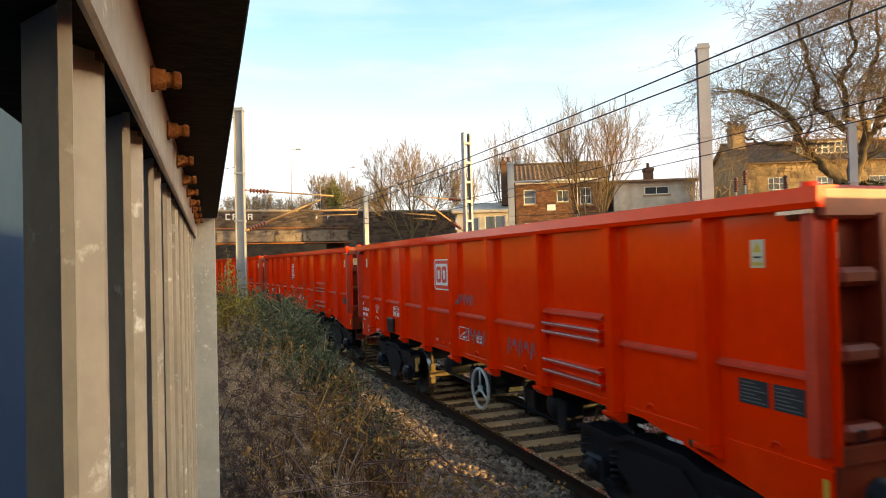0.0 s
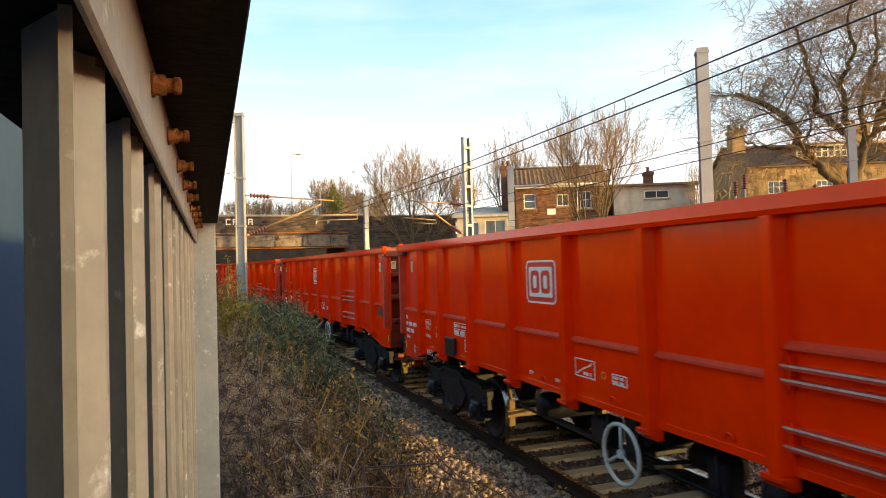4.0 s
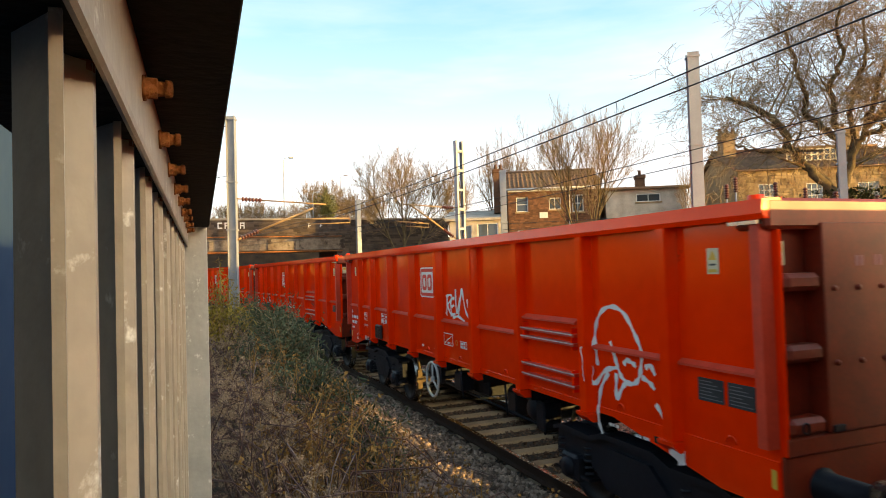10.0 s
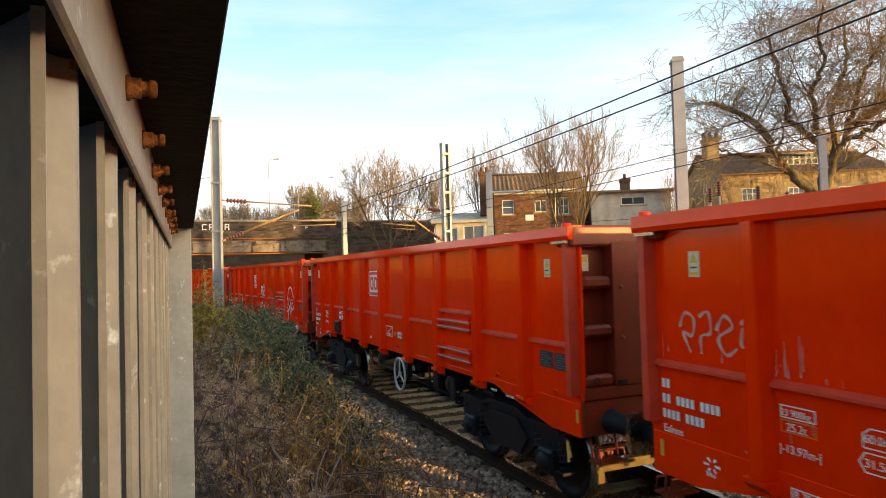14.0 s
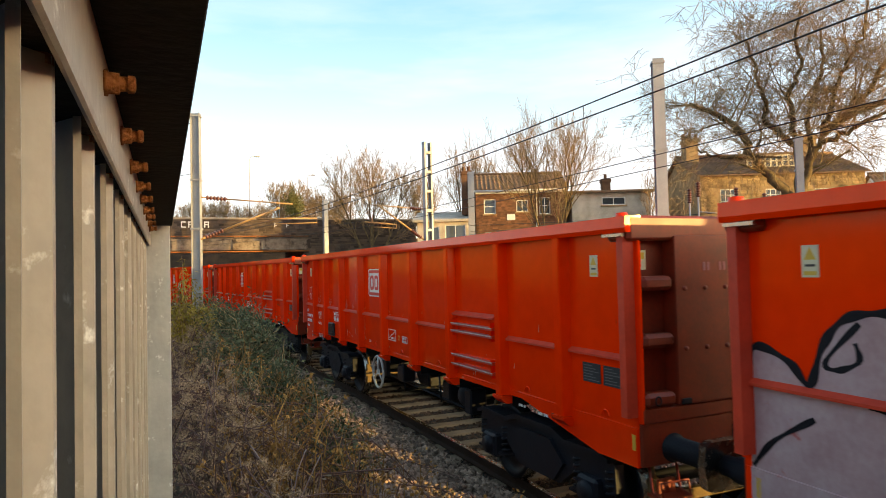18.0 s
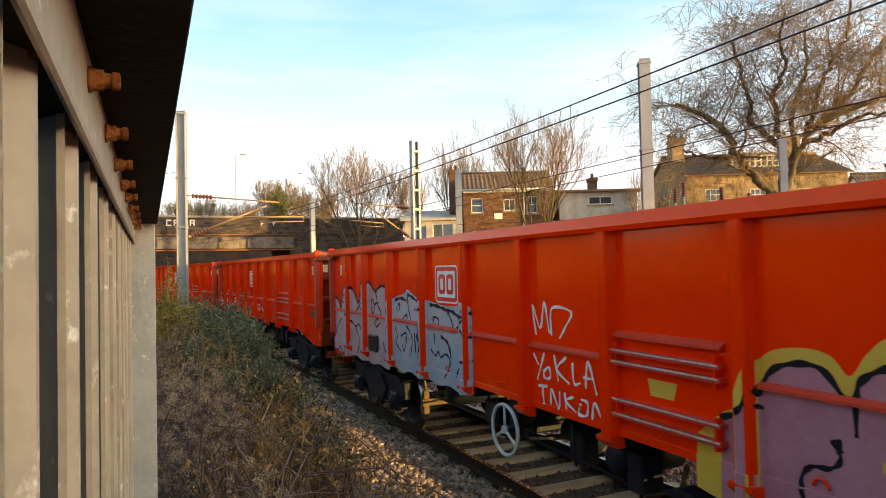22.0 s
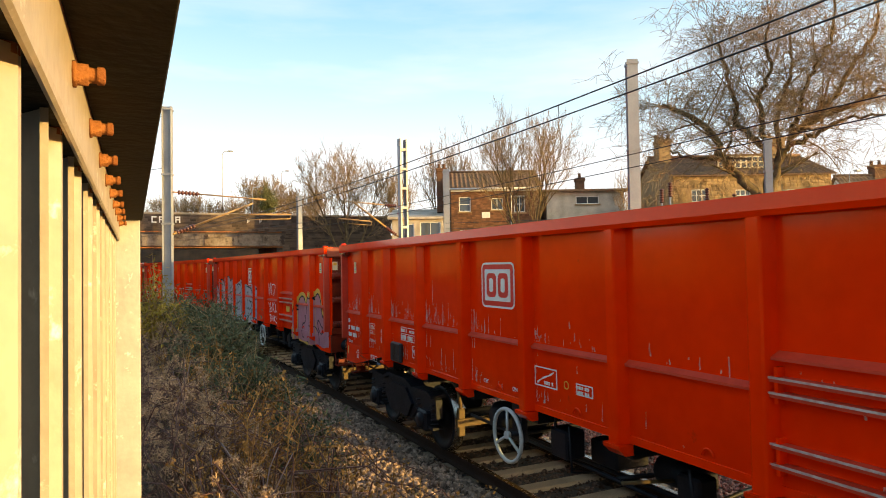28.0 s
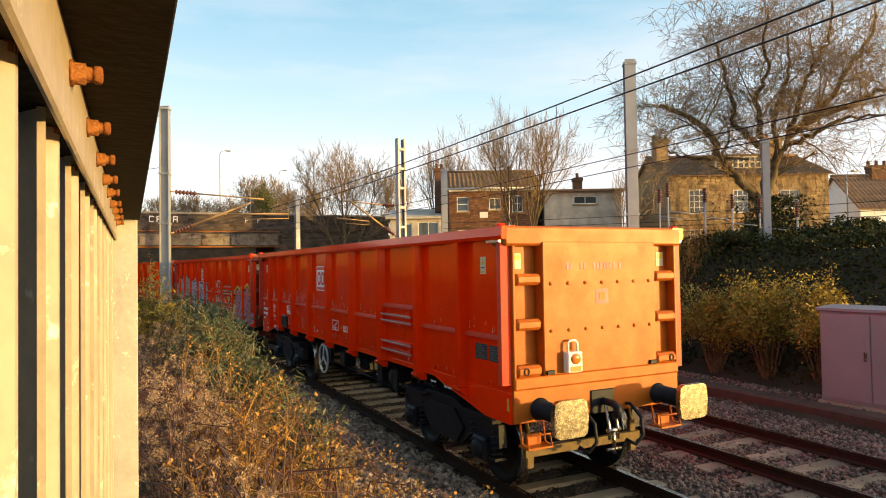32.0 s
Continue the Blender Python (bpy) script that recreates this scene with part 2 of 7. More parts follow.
MAST = material("mast_grey", (0.33, 0.335, 0.36), (0.22, 0.225, 0.25), rough=0.55, metal=0.2, scale=1.5, fine=30, amount=0.9, bump=0.08)
# steel of the cantilever arms with golden sunlight put into its colour
ARM = material("sunlit_gold_steel", (0.44, 0.27, 0.11), (0.30, 0.17, 0.07), rough=0.5, metal=0.2, scale=6, fine=40, amount=1.0, bump=0.1)
EARTH = material("earth", (0.034, 0.026, 0.018), (0.07, 0.052, 0.032), rough=0.95, scale=1.2, fine=20, amount=1.0, bump=0.6)
BALLAST = material("ballast", (0.39, 0.275, 0.20), (0.15, 0.10, 0.075), rough=0.9, scale=3, fine=50, amount=1.0, bump=0.4, island=0.6)
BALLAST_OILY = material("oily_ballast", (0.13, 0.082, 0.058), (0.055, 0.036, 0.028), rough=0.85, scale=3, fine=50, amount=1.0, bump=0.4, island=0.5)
BALLAST_BROWN = material("brown_ballast", (0.24, 0.165, 0.13), (0.10, 0.068, 0.054), rough=0.9, scale=3, fine=50, amount=1.0, bump=0.4, island=0.55)
# bed darker than its stones, painting in the shade of the gaps
BED = material("shaded_ballast_bed", (0.055, 0.043, 0.035), (0.035, 0.028, 0.024), rough=0.95, scale=5, fine=60, amount=1.0, bump=0.5)
BRICK = material("red_brick", (0.18, 0.09, 0.05), (0.11, 0.058, 0.036), rough=0.9, scale=4, fine=60, amount=1.0, bump=0.4)
DARK_BRICK = material("sooty_brick", (0.050, 0.038, 0.032), (0.13, 0.09, 0.06), rough=0.92, scale=1.0, fine=30, amount=1.0, bump=0.4)
STONE = material("sandstone", (0.42, 0.28, 0.145), (0.26, 0.165, 0.085), rough=0.9, scale=2.0, fine=30, amount=1.0, bump=0.5)
TILE = material("roof_tile", (0.31, 0.175, 0.10), (0.19, 0.12, 0.075), rough=0.85, scale=3, fine=30, amount=1.0, bump=0.3, island=0.25)
SLEEPER = material("sleeper_concrete", (0.30, 0.225, 0.155), (0.17, 0.125, 0.085), rough=0.9, scale=2.5, fine=60, amount=0.9, bump=0.25, vary=0.14)
CONCRETE = material("concrete", (0.40, 0.315, 0.225), (0.25, 0.19, 0.13), rough=0.9, scale=2.5, fine=60, amount=0.9, bump=0.25, vary=0.12)
WHITE = material("white_paint", (0.78, 0.77, 0.74), (0.62, 0.60, 0.56), rough=0.5, scale=6, fine=60, amount=0.6, bump=0.05)
CREAM = material("cream_paint", (0.74, 0.64, 0.42), (0.60, 0.50, 0.32), rough=0.5, scale=6, bump=0.05)
LOAD = material("pale_aggregate", (0.55, 0.50, 0.46), (0.36, 0.32, 0.30), rough=0.95, scale=8, fine=50, amount=1.0, bump=0.8)
HEDGE = material("ivy_leaf", (0.018, 0.024, 0.006), (0.045, 0.042, 0.010), spec=0.12, rough=0.6, scale=3, fine=20, amount=1.0, bump=0.0, island=0.4)


DRY = material("dry_stem", (0.40, 0.215, 0.06), (0.15, 0.072, 0.025), rough=0.8, scale=2, fine=12, amount=1.0, bump=0.0, island=0.35)
ASHEN = material("ashen_stem", (0.125, 0.085, 0.064), (0.045, 0.031, 0.025), rough=0.85, scale=2, fine=12, amount=1.0, bump=0.0, island=0.3)
GRASS = material("winter_grass", (0.13, 0.125, 0.035), (0.22, 0.16, 0.05), rough=0.7, scale=1.5, fine=12, amount=1.0, bump=0.0, island=0.35)
FLUFF = material("seed_fluff", (0.40, 0.265, 0.165), (0.15, 0.095, 0.06), rough=0.95, scale=9, bump=0.0, island=0.35)
GREY_LEAF = material("grey_green_leaf", (0.036, 0.050, 0.022), (0.12, 0.125, 0.07), spec=0.12, rough=0.6, scale=2, fine=8, amount=1.0, bump=0.0, island=0.4)
WINTER_HEDGE = material("winter_hedge_leaf", (0.55, 0.34, 0.12), (0.22, 0.12, 0.045), rough=0.8, scale=0.5, fine=4, amount=1.0, bump=0.0, island=0.4)
CANE = material("bramble_cane", (0.10, 0.035, 0.022), (0.05, 0.022, 0.016), rough=0.6, bump=0.0)
BRAMBLE = material("bramble_leaf", (0.045, 0.055, 0.018), (0.16, 0.06, 0.02), rough=0.5, scale=1.4, fine=9, amount=1.0, bump=0.0, island=0.4)
YELLOW_LEAF = material("yellow_green_leaf", (0.26, 0.20, 0.03), (0.32, 0.20, 0.035), spec=0.15, rough=0.6, scale=1.2, fine=8, amount=1.0, bump=0.0, island=0.45)
RUSSET_LEAF = material("russet_leaf", (0.26, 0.09, 0.025), (0.18, 0.07, 0.02), rough=0.7, scale=2, bump=0.0, island=0.4)
BARK = material("bark", (0.22, 0.155, 0.075), (0.075, 0.052, 0.032), rough=0.9, scale=4, fine=25, amount=1.0, bump=0.6)
TWIG = material("twig", (0.34, 0.225, 0.115), (0.15, 0.10, 0.06), rough=0.85, scale=3, bump=0.0, island=0.3)
GLASS = material("window_glass", (0.04, 0.05, 0.06), (0.07, 0.08, 0.09), rough=0.06, scale=0.8, bump=0.01, spec=0.9, rough_var=0.03)
RENDER_GREY = material("grey_render", (0.66, 0.58, 0.49), (0.34, 0.28, 0.22), rough=0.9, scale=1.2, fine=20, amount=1.0, bump=0.2)
CASE = material("mauve_grey_paint", (0.30, 0.24, 0.25), (0.24, 0.19, 0.20), rough=0.55, scale=1.5, fine=30, amount=0.8, bump=0.05)
CABLE = material("black_cable", (0.012, 0.012, 0.013), rough=0.6, bump=0.0)
INSULATOR = material("brown_insulator", (0.10, 0.025, 0.015), (0.06, 0.02, 0.012), rough=0.3, bump=0.0)
TROUGH = material("cable_trough", (0.10, 0.055, 0.04), (0.06, 0.035, 0.03), rough=0.9, scale=4, bump=0.3)

LOGO_RED = material("logo_red", (0.70, 0.020, 0.006), rough=0.4, bump=0.0, amount=0.3)
PLATE = material("black_plate", (0.015, 0.017, 0.02), (0.035, 0.04, 0.045), rough=0.4, bump=0.05)
PLATE_GREY = material("plate_writing", (0.15, 0.155, 0.16), rough=0.5, bump=0.0)
LOGO_BLUE = material("blue_tag", (0.05, 0.13, 0.24), rough=0.4, bump=0.0)
YELLOW = material("yellow_paint", (0.66, 0.40, 0.04), (0.55, 0.30, 0.03), rough=0.5, bump=0.05)
ORANGE = material("orange_reflector", (0.75, 0.18, 0.02), rough=0.3, bump=0.0)
LENS = material("amber_lens", (0.70, 0.16, 0.02), rough=0.12, bump=0.0)
FADED = material("faded_stencil", (0.348, 0.105, 0.036), rough=0.6, bump=0.0)
RED_PALE = material("worn_pale_red", (0.60, 0.29, 0.10), rough=0.6, bump=0.0)
STICKER = material("worn_sticker", (0.66, 0.58, 0.40), (0.52, 0.42, 0.24), rough=0.5, scale=12, bump=0.0)
BRAKE = material("brake_dust", (0.10, 0.07, 0.04), (0.18, 0.12, 0.05), rough=0.8, scale=9, amount=1.0, bump=0.3)
HANDWHEEL = material("grey_handwheel", (0.52, 0.53, 0.52), (0.38, 0.38, 0.37), rough=0.5, scale=12, bump=0.1)
SPRAY_WHITE = material("white_spray", (0.72, 0.70, 0.68), (0.60, 0.55, 0.52), rough=0.5, scale=6, bump=0.03)
SPRAY_THIN = material("thin_white_spray", (0.60, 0.36, 0.32), (0.50, 0.20, 0.16), rough=0.5, scale=8, bump=0.03, amount=1.0)
SPRAY_PINK = material("pale_pink_spray", (0.50, 0.36, 0.37), (0.38, 0.22, 0.23), rough=0.45, scale=2.5, fine=25, amount=1.0, bump=0.03, spots=(0.42, 0.06, 0.05), spot_at=0.645, spot_scale=7)
SPRAY_BLUE = material("pale_blue_spray", (0.24, 0.33, 0.41), (0.46, 0.38, 0.40), rough=0.45, scale=3.0, fine=20, amount=1.0, bump=0.03, spots=(0.44, 0.07, 0.05), spot_at=0.635, spot_scale=6)
SPRAY_ROSE = material("rose_spray", (0.46, 0.19, 0.24), (0.36, 0.12, 0.16), rough=0.45, scale=2.5, fine=25, amount=0.9, bump=0.03)
SPRAY_BLACK = material("black_spray", (0.008, 0.008, 0.012), (0.018, 0.018, 0.022), spec=0.12, rough=0.5, bump=0.03)
SPRAY_RED = material("red_spray", (0.50, 0.04, 0.03), rough=0.5, bump=0.0)
FADED = material("faded_purple", (0.26, 0.075, 0.10), (0.34, 0.05, 0.05), rough=0.5, scale=5, amount=1.0, bump=0.02)
SCRAPE = material("bare_scrape", (0.58, 0.50, 0.46), (0.42, 0.20, 0.16), rough=0.6, scale=14, amount=1.0, bump=0.1)

# ---- the line of the track ----
STEP = 0.25
_s = np.arange(-160, 200 + STEP, STEP)
_k = np.where(_s < -6, 0.0, np.where(_s > 56, 0.0, -0.002132 - 0.00018433 * np.clip(_s, 0, 40)))
_th = np.concatenate([[0], np.cumsum((_k[1:] + _k[:-1]) / 2 * STEP)])
_th -= np.interp(0, _s, _th)
_x = np.concatenate([[0], np.cumsum((np.sin(_th[1:]) + np.sin(_th[:-1])) / 2 * STEP)])
_y = np.concatenate([[0], np.cumsum((np.cos(_th[1:]) + np.cos(_th[:-1])) / 2 * STEP)])
_x -= np.interp(0, _s, _x)
_y -= np.interp(0, _s, _y)
GRADE = 0.0001
TRACK_2 = 3.35


def along(s, lat=0.0, z=0.0):
    a = np.interp(s, _s, _th)
    return Vector((np.interp(s, _s, _x) + lat * math.cos(a), np.interp(s, _s, _y) - lat * math.sin(a), z + GRADE * min(max(s, -60), 80)))


def heading(s):
    return float(np.interp(s, _s, _th))


def nearest(x, y):
    i = int(np.argmin((_x - x) ** 2 + (_y - y) ** 2))
    a = _th[i]
    return _s[i], (x - _x[i]) * math.cos(a) - (y - _y[i]) * math.sin(a)


def smooth(a, b, x):
    t = min(1, max(0, (x - a) / (b - a)))
    return t * t * (3 - 2 * t)


# ---- ground ----
def ground_height(x, y):
    s, lat = nearest(x, y)
    d = math.hypot(x - float(np.interp(s, _s, _x)), y - float(np.interp(s, _s, _y)))
    base = GRADE * min(max(s, -60), 80)
    if lat < 0:
        bed = -0.62 + 1.75 * (0.35 * smooth(1.6, 2.7, -lat) + 0.65 * smooth(2.4, 4.7, -lat))
        far = 1.13 + 0.6 * smooth(8, 30, -lat) + 2.4 * smooth(30, 60, s) * smooth(4, 9, -lat)
        h = bed if -lat < 4.7 else far
    else:
        up = smooth(5.0, 9.5, s) if s < 40 else 1.0
        h = -0.62 + 0.55 * smooth(5.2, 6.2, lat) + up * 3.0 * smooth(7.6, 11.6, lat) + 0.6 * (1 - up) * smooth(7.0, 9, lat)
    if 2.0 < abs(lat) and d < 60:
        h += 0.10 * noise.noise((x * 0.45, y * 0.45, 0)) * smooth(2.0, 3.5, abs(lat))
    return h + base


def build_ground():
    def axis(lo, hi, step, far):
        mid = list(np.arange(lo, hi + step / 2, step))
        return sorted(far[0]) + mid + sorted(far[1])
    xs = axis(-24, 46, 0.75, ([-2500, -900, -350, -150, -80, -45, -32], [52, 65, 90, 150, 350, 900, 2500]))
    ys = axis(-12, 70, 0.75, ([-2500, -900, -350, -160, -90, -50, -30, -18], [74, 82, 95, 120, 160, 350, 900, 2500]))
    verts = [(x, y, ground_height(x, y)) for x in xs for y in ys]
    n = len(ys)
    faces = [(i * n + j, (i + 1) * n + j, (i + 1) * n + j + 1, i * n + j + 1) for i in range(len(xs) - 1) for j in range(n - 1)]
    me = bpy.data.meshes.new("ground")
    me.from_pydata(verts, [], faces)
    me.materials.append(EARTH)
    me.polygons.foreach_set("use_smooth", [True] * len(me.polygons))
    return tagged(new("ground", me), "dark earth embankments beside the railway", "ground", kind="structure")


def sweep(bm, poly, s0, s1, step, lat0=0.0):
    """A cross-section of (lat, z) swept along the track."""
    n = max(2, int(abs(s1 - s0) / step) + 1)
    rings = []
    for s in np.linspace(s0, s1, n):
        rings.append([bm.verts.new(along(s, lat0 + u, z)) for u, z in poly])
    k = len(poly)
    fs = []
    for a, b in zip(rings, rings[1:]):
        fs += [bm.faces.new((a[i], b[i], b[(i + 1) % k], a[(i + 1) % k])) for i in range(k)]
    fs += [bm.faces.new(rings[0]), bm.faces.new(rings[-1][::-1])]
    bmesh.ops.recalc_face_normals(bm, faces=fs)
    return bm


def build_track():
    bm = bmesh.new()
    sweep(bm, [(-3.0, -0.6), (-2.75, 0.07), (-2.2, 0.0), (-1.75, -0.07), (-1.35, -0.155), (-0.98, -0.175), (-0.88, -0.20), (TRACK_2 + 2.6, -0.20), (TRACK_2 + 2.9, -0.28), (TRACK_2 + 3.0, -0.75)], -60, 120, 1.5)
    bed = part("ballast_bed", bm, BED)
    tagged(bed, "grey-brown crushed stone ballast bed under two tracks", "ballast", kind="structure")
    head = [(-0.036, 0.0), (0.036, 0.0), (0.036, -0.035), (0.010, -0.05), (0.010, -0.125), (0.07, -0.145), (0.07, -0.158), (-0.07, -0.158), (-0.07, -0.145), (-0.010, -0.125), (-0.010, -0.05), (-0.036, -0.035)]
    for c, label in ((0.0, "rusty rail with a worn bright head under the train"), (TRACK_2, "rusty rail with a worn head on the second track")):
        for side in (-0.7525, 0.7525):
            bm = bmesh.new()
            sweep(bm, head, -60, 120, 0.75, c + side)
            ob = part("rail", bm, [RAIL, STEEL])
            me = ob.data
            for f in me.polygons:
                f.material_index = int(f.normal.z > 0.9 and max(me.vertices[i].co.z - GRADE * min(max(me.vertices[i].co.y, -60), 80) for i in f.vertices) > -0.02)
            tagged(ob, label, "rail", group="rails of the two tracks", kind="structure")
    # sleepers: dusty concrete, chamfered, one object each
    bm = bmesh.new()
    prism(bm, [(-0.14, -0.36), (0.14, -0.36), (0.14, -0.20), (0.10, -0.165), (-0.10, -0.165), (-0.14, -0.20)], -1.25, 1.25, "x")
    me = to_mesh("sleeper", bm, SLEEPER)
    for c in (0.0, TRACK_2):
        for i in range(-12, 85):
            s = i * 0.66 + (0.2 if c else 0)
            ob = new("sleeper", me)
            ob.matrix_world = Matrix.Translation(along(s, c)) @ pose(0, 0, 0, 0, 0, -math.degrees(heading(s)) + random.uniform(-0.6, 0.6))
            tagged(ob, "dusty brown concrete sleeper set in ballast", "sleeper", group="sleepers", kind="structure")


build_ground()
build_track()


# ---- palisade fence beside the camera ----
FENCE = Matrix.Translation((EYE.x, 0, EYE.z)) @ pose(0, 0, 0, 0, 0, 0.80)
GROUND_Z = -1.62   # ground at the fence, below the lens
PITCH, FIRST = 0.1505, 0.2165
PALE_TOP = 0.0794


def build_fence():
    fence = thing("palisade_fence", "galvanised steel palisade fence with rusty bolts", "fence")
    fence.matrix_world = FENCE
    face = -0.029
    # pales: pressed steel of W section, two ridges and a valley between them
    outer = [(-0.0368, 0.0), (-0.0373, 0.004), (-0.052, 0.026), (-0.052, 0.034), (-0.0363, 0.0535), (-0.0358, 0.057), (-0.0370, 0.061), (-0.052, 0.080)]
    bm = bmesh.new()
    prism(bm, outer + [(x - 0.0037, y) for x, y in outer[::-1]], GROUND_Z + 0.08, PALE_TOP, "z")
    pale = part("pale", bm, GALV, fence)
    for i in range(-25, 10):
        (pale if i == -25 else again("pale", pale, pose(0, 0, 0), fence)).matrix_basis = pose(0, FIRST + i * PITCH, 0)
    # washer, nut and threaded end of each bolt
    z = 0.106
    bm = bmesh.new()
    tube(bm, [(face - 0.01, 0, z), (face + 0.004, 0, z)], 0.0035, 10)
    lathe(bm, [(face, 0.0), (face, 0.0074), (face + 0.0018, 0.0074), (face + 0.0018, 0.0062), (face + 0.0075, 0.0060), (face + 0.008, 0.0044), (face + 0.0115, 0.0042), (face + 0.0118, 0.0052), (face + 0.0150, 0.0050), (face + 0.0158, 0.0036), (face + 0.0160, 0.0)], "x", 8, (0, 0, z))
    bolt = part("bolt", bm, RUST, fence, "rusty bolt and nut")
    for i in range(-25, 10):
        (bolt if i == -25 else again("bolt", bolt, pose(0, 0, 0), fence)).matrix_basis = pose(0, FIRST + 0.033 + i * PITCH, random.uniform(-0.001, 0.001))
    # rusty end of the fixing on top of each pale
    bm = bmesh.new()
    lathe(bm, [(0.0, 0.0), (0.0, 0.0048), (0.006, 0.0046), (0.0075, 0.0030), (0.0075, 0.0)], "z", 8, (-0.0405, 0.055, PALE_TOP - 0.003))
    stub = part("bolt_head", bm, RUST, fence, "rusty bolt head")
    for i in range(-25, 10):
        (stub if i == -25 else again("bolt_head", stub, pose(0, 0, 0), fence)).matrix_basis = pose(0, FIRST + i * PITCH, 0)
    for name, z in (("top_rail", 0.0), ("bottom_rail", -1.35)):
        bm = bmesh.new()
        prism(bm, [(face - 0.005, 0.077 + z), (face - 0.0042, 0.0738 + z), (face - 0.0022, 0.0728 + z), (face - 0.0006, 0.0740 + z), (face, 0.077 + z), (face, 0.128 + z), (face - 0.005, 0.128 + z)], -3.75, 1.75, "y")
        rail = part(name, bm, GALV, fence)
        # flange of the same galvanised angle, with the shade put into its colour
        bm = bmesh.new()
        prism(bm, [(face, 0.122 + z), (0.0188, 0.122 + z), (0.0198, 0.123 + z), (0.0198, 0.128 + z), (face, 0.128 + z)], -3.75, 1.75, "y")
        part("flange", bm, SOFFIT, rail, "dark flange of the angle rail, coloured as shaded")
        # added block whose black stands for the shade above the pales
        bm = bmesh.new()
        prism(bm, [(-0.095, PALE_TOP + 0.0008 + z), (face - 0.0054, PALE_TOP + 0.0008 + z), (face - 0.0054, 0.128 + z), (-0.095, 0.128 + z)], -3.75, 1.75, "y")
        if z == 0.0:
            part("channel", bm, SOFFIT, rail, "dark block added for the shade above the pales")
        else:
            bm.free()
    for y in (1.752, -1.05, -3.85):
        bm = bmesh.new()
        prism(bm, [(-0.060, 0.0), (0.013, 0.0), (0.0145, 0.0015), (0.0145, 0.005), (0.013, 0.006), (-0.014, 0.008), (-0.014, 0.094), (0.0145, 0.096), (0.0145, 0.102), (-0.060, 0.102), (-0.060, 0.096), (-0.022, 0.094), (-0.022, 0.008), (-0.060, 0.006)], GROUND_Z - 0.3, 0.30, "z")
        post = part("post", bm, GALV_POST, fence, "mottled grey galvanised post")
        post.matrix_basis = pose(0, y, 0)


# added sheet: its dark blue stands in for shaded pale backs and hides sky
def build_gap_sheet():
    ob = thing("hoarding", "dark blue sheet added behind the fence for its shaded gaps", "hoarding")
    ob.matrix_world = FENCE
    for q in range(5):
        bm = bmesh.new()
        box(bm, -0.515, -0.50, -3.7 + q * 1.205, -2.5 + q * 1.205, GROUND_Z, 1.35)
        part("sheet", bm, GAP_BLUE, ob)


build_gap_sheet()
build_fence()


# ---- the site plan ----
def site(x, y):
    """From the axes of the site plan to those of the track."""
    return x + 0.203 - 0.0054 * y, y + 0.0054 * (x + 5.0)


# ---- overhead line masts ----
def h_mast(x, y, top, size, turn, label, base=None):
    x, y = site(x, y)
    z0 = ground_height(x, y) - 0.3
    ob = thing("overhead_line_mast", label, "mast", "overhead line masts")
    ob.matrix_world = pose(x, y, z0, 0, 0, turn)
    h, d = top - z0, size / 2
    bm = bmesh.new()
    t = 0.014
    prism(bm, [(-d, -d), (d, -d), (d, -d + t), (t / 2, -d + t), (t / 2, d - t), (d, d - t), (d, d), (-d, d), (-d, d - t), (-t / 2, d - t), (-t / 2, -d + t), (-d, -d + t)], 0, h, "z")
    part("column", bm, MAST, ob)
    for zz in (h - 0.12, h * 0.72, h * 0.52):
        bm = bmesh.new()
        box(bm, -d - 0.02, d + 0.02, -d - 0.02, -d + 0.0, zz, zz + 0.05), box(bm, -d - 0.02, d + 0.02, d, d + 0.02, zz, zz + 0.05)
        box(bm, -d - 0.02, -d, -d, d, zz, zz + 0.05), box(bm, d, d + 0.02, -d, d, zz, zz + 0.05)
        part("clamp_band", bm, MAST, ob)
    return ob


MASTS = [(-4.31, 20.8, 7.44, 0.26, 74), (5.86, 12.6, 7.57, 0.26, -30), (8.7, 29.5, 7.4, 0.30, -20), (11.98, 13.8, 6.27, 0.20, -40), (4.4, 43.0, 7.36, 0.28, 10), (6.05, -1.95, 7.5, 0.30, 45)]
for mx, my, top, size, turn in MASTS:
    h_mast(mx, my, top, size, turn, "grey steel overhead line mast beside the tracks")


def lattice_mast(x, y, top, turn):
    x, y = site(x, y)
    z0 = ground_height(x, y) - 0.3
    ob = thing("lattice_mast", "grey twin-channel steel mast joined by batten plates", "mast", "overhead line masts")
    ob.matrix_world = pose(x, y, z0, 0, 0, turn)
    h = top - z0
    for sx in (-0.17, 0.17):
        bm = bmesh.new()
        k = 1 if sx > 0 else -1
        prism(bm, [(sx, -0.1), (sx, 0.1), (sx - k * 0.07, 0.1), (sx - k * 0.07, 0.088), (sx - k * 0.012, 0.088), (sx - k * 0.012, -0.088), (sx - k * 0.07, -0.088), (sx - k * 0.07, -0.1)], 0, h, "z")
        part("channel", bm, MAST, ob)
    z = 0.5
    while z < h:
        for sy in (-0.106, 0.1):
            bm = bmesh.new()
            box(bm, -0.165, 0.165, sy, sy + 0.006, z, z + 0.09)
            part("batten", bm, MAST, ob)
        z += 0.75
    return ob


lattice_mast(4.2, 23.8, 7.58, 12)


# ---- bridge ----
BRIDGE_Y = 52.0


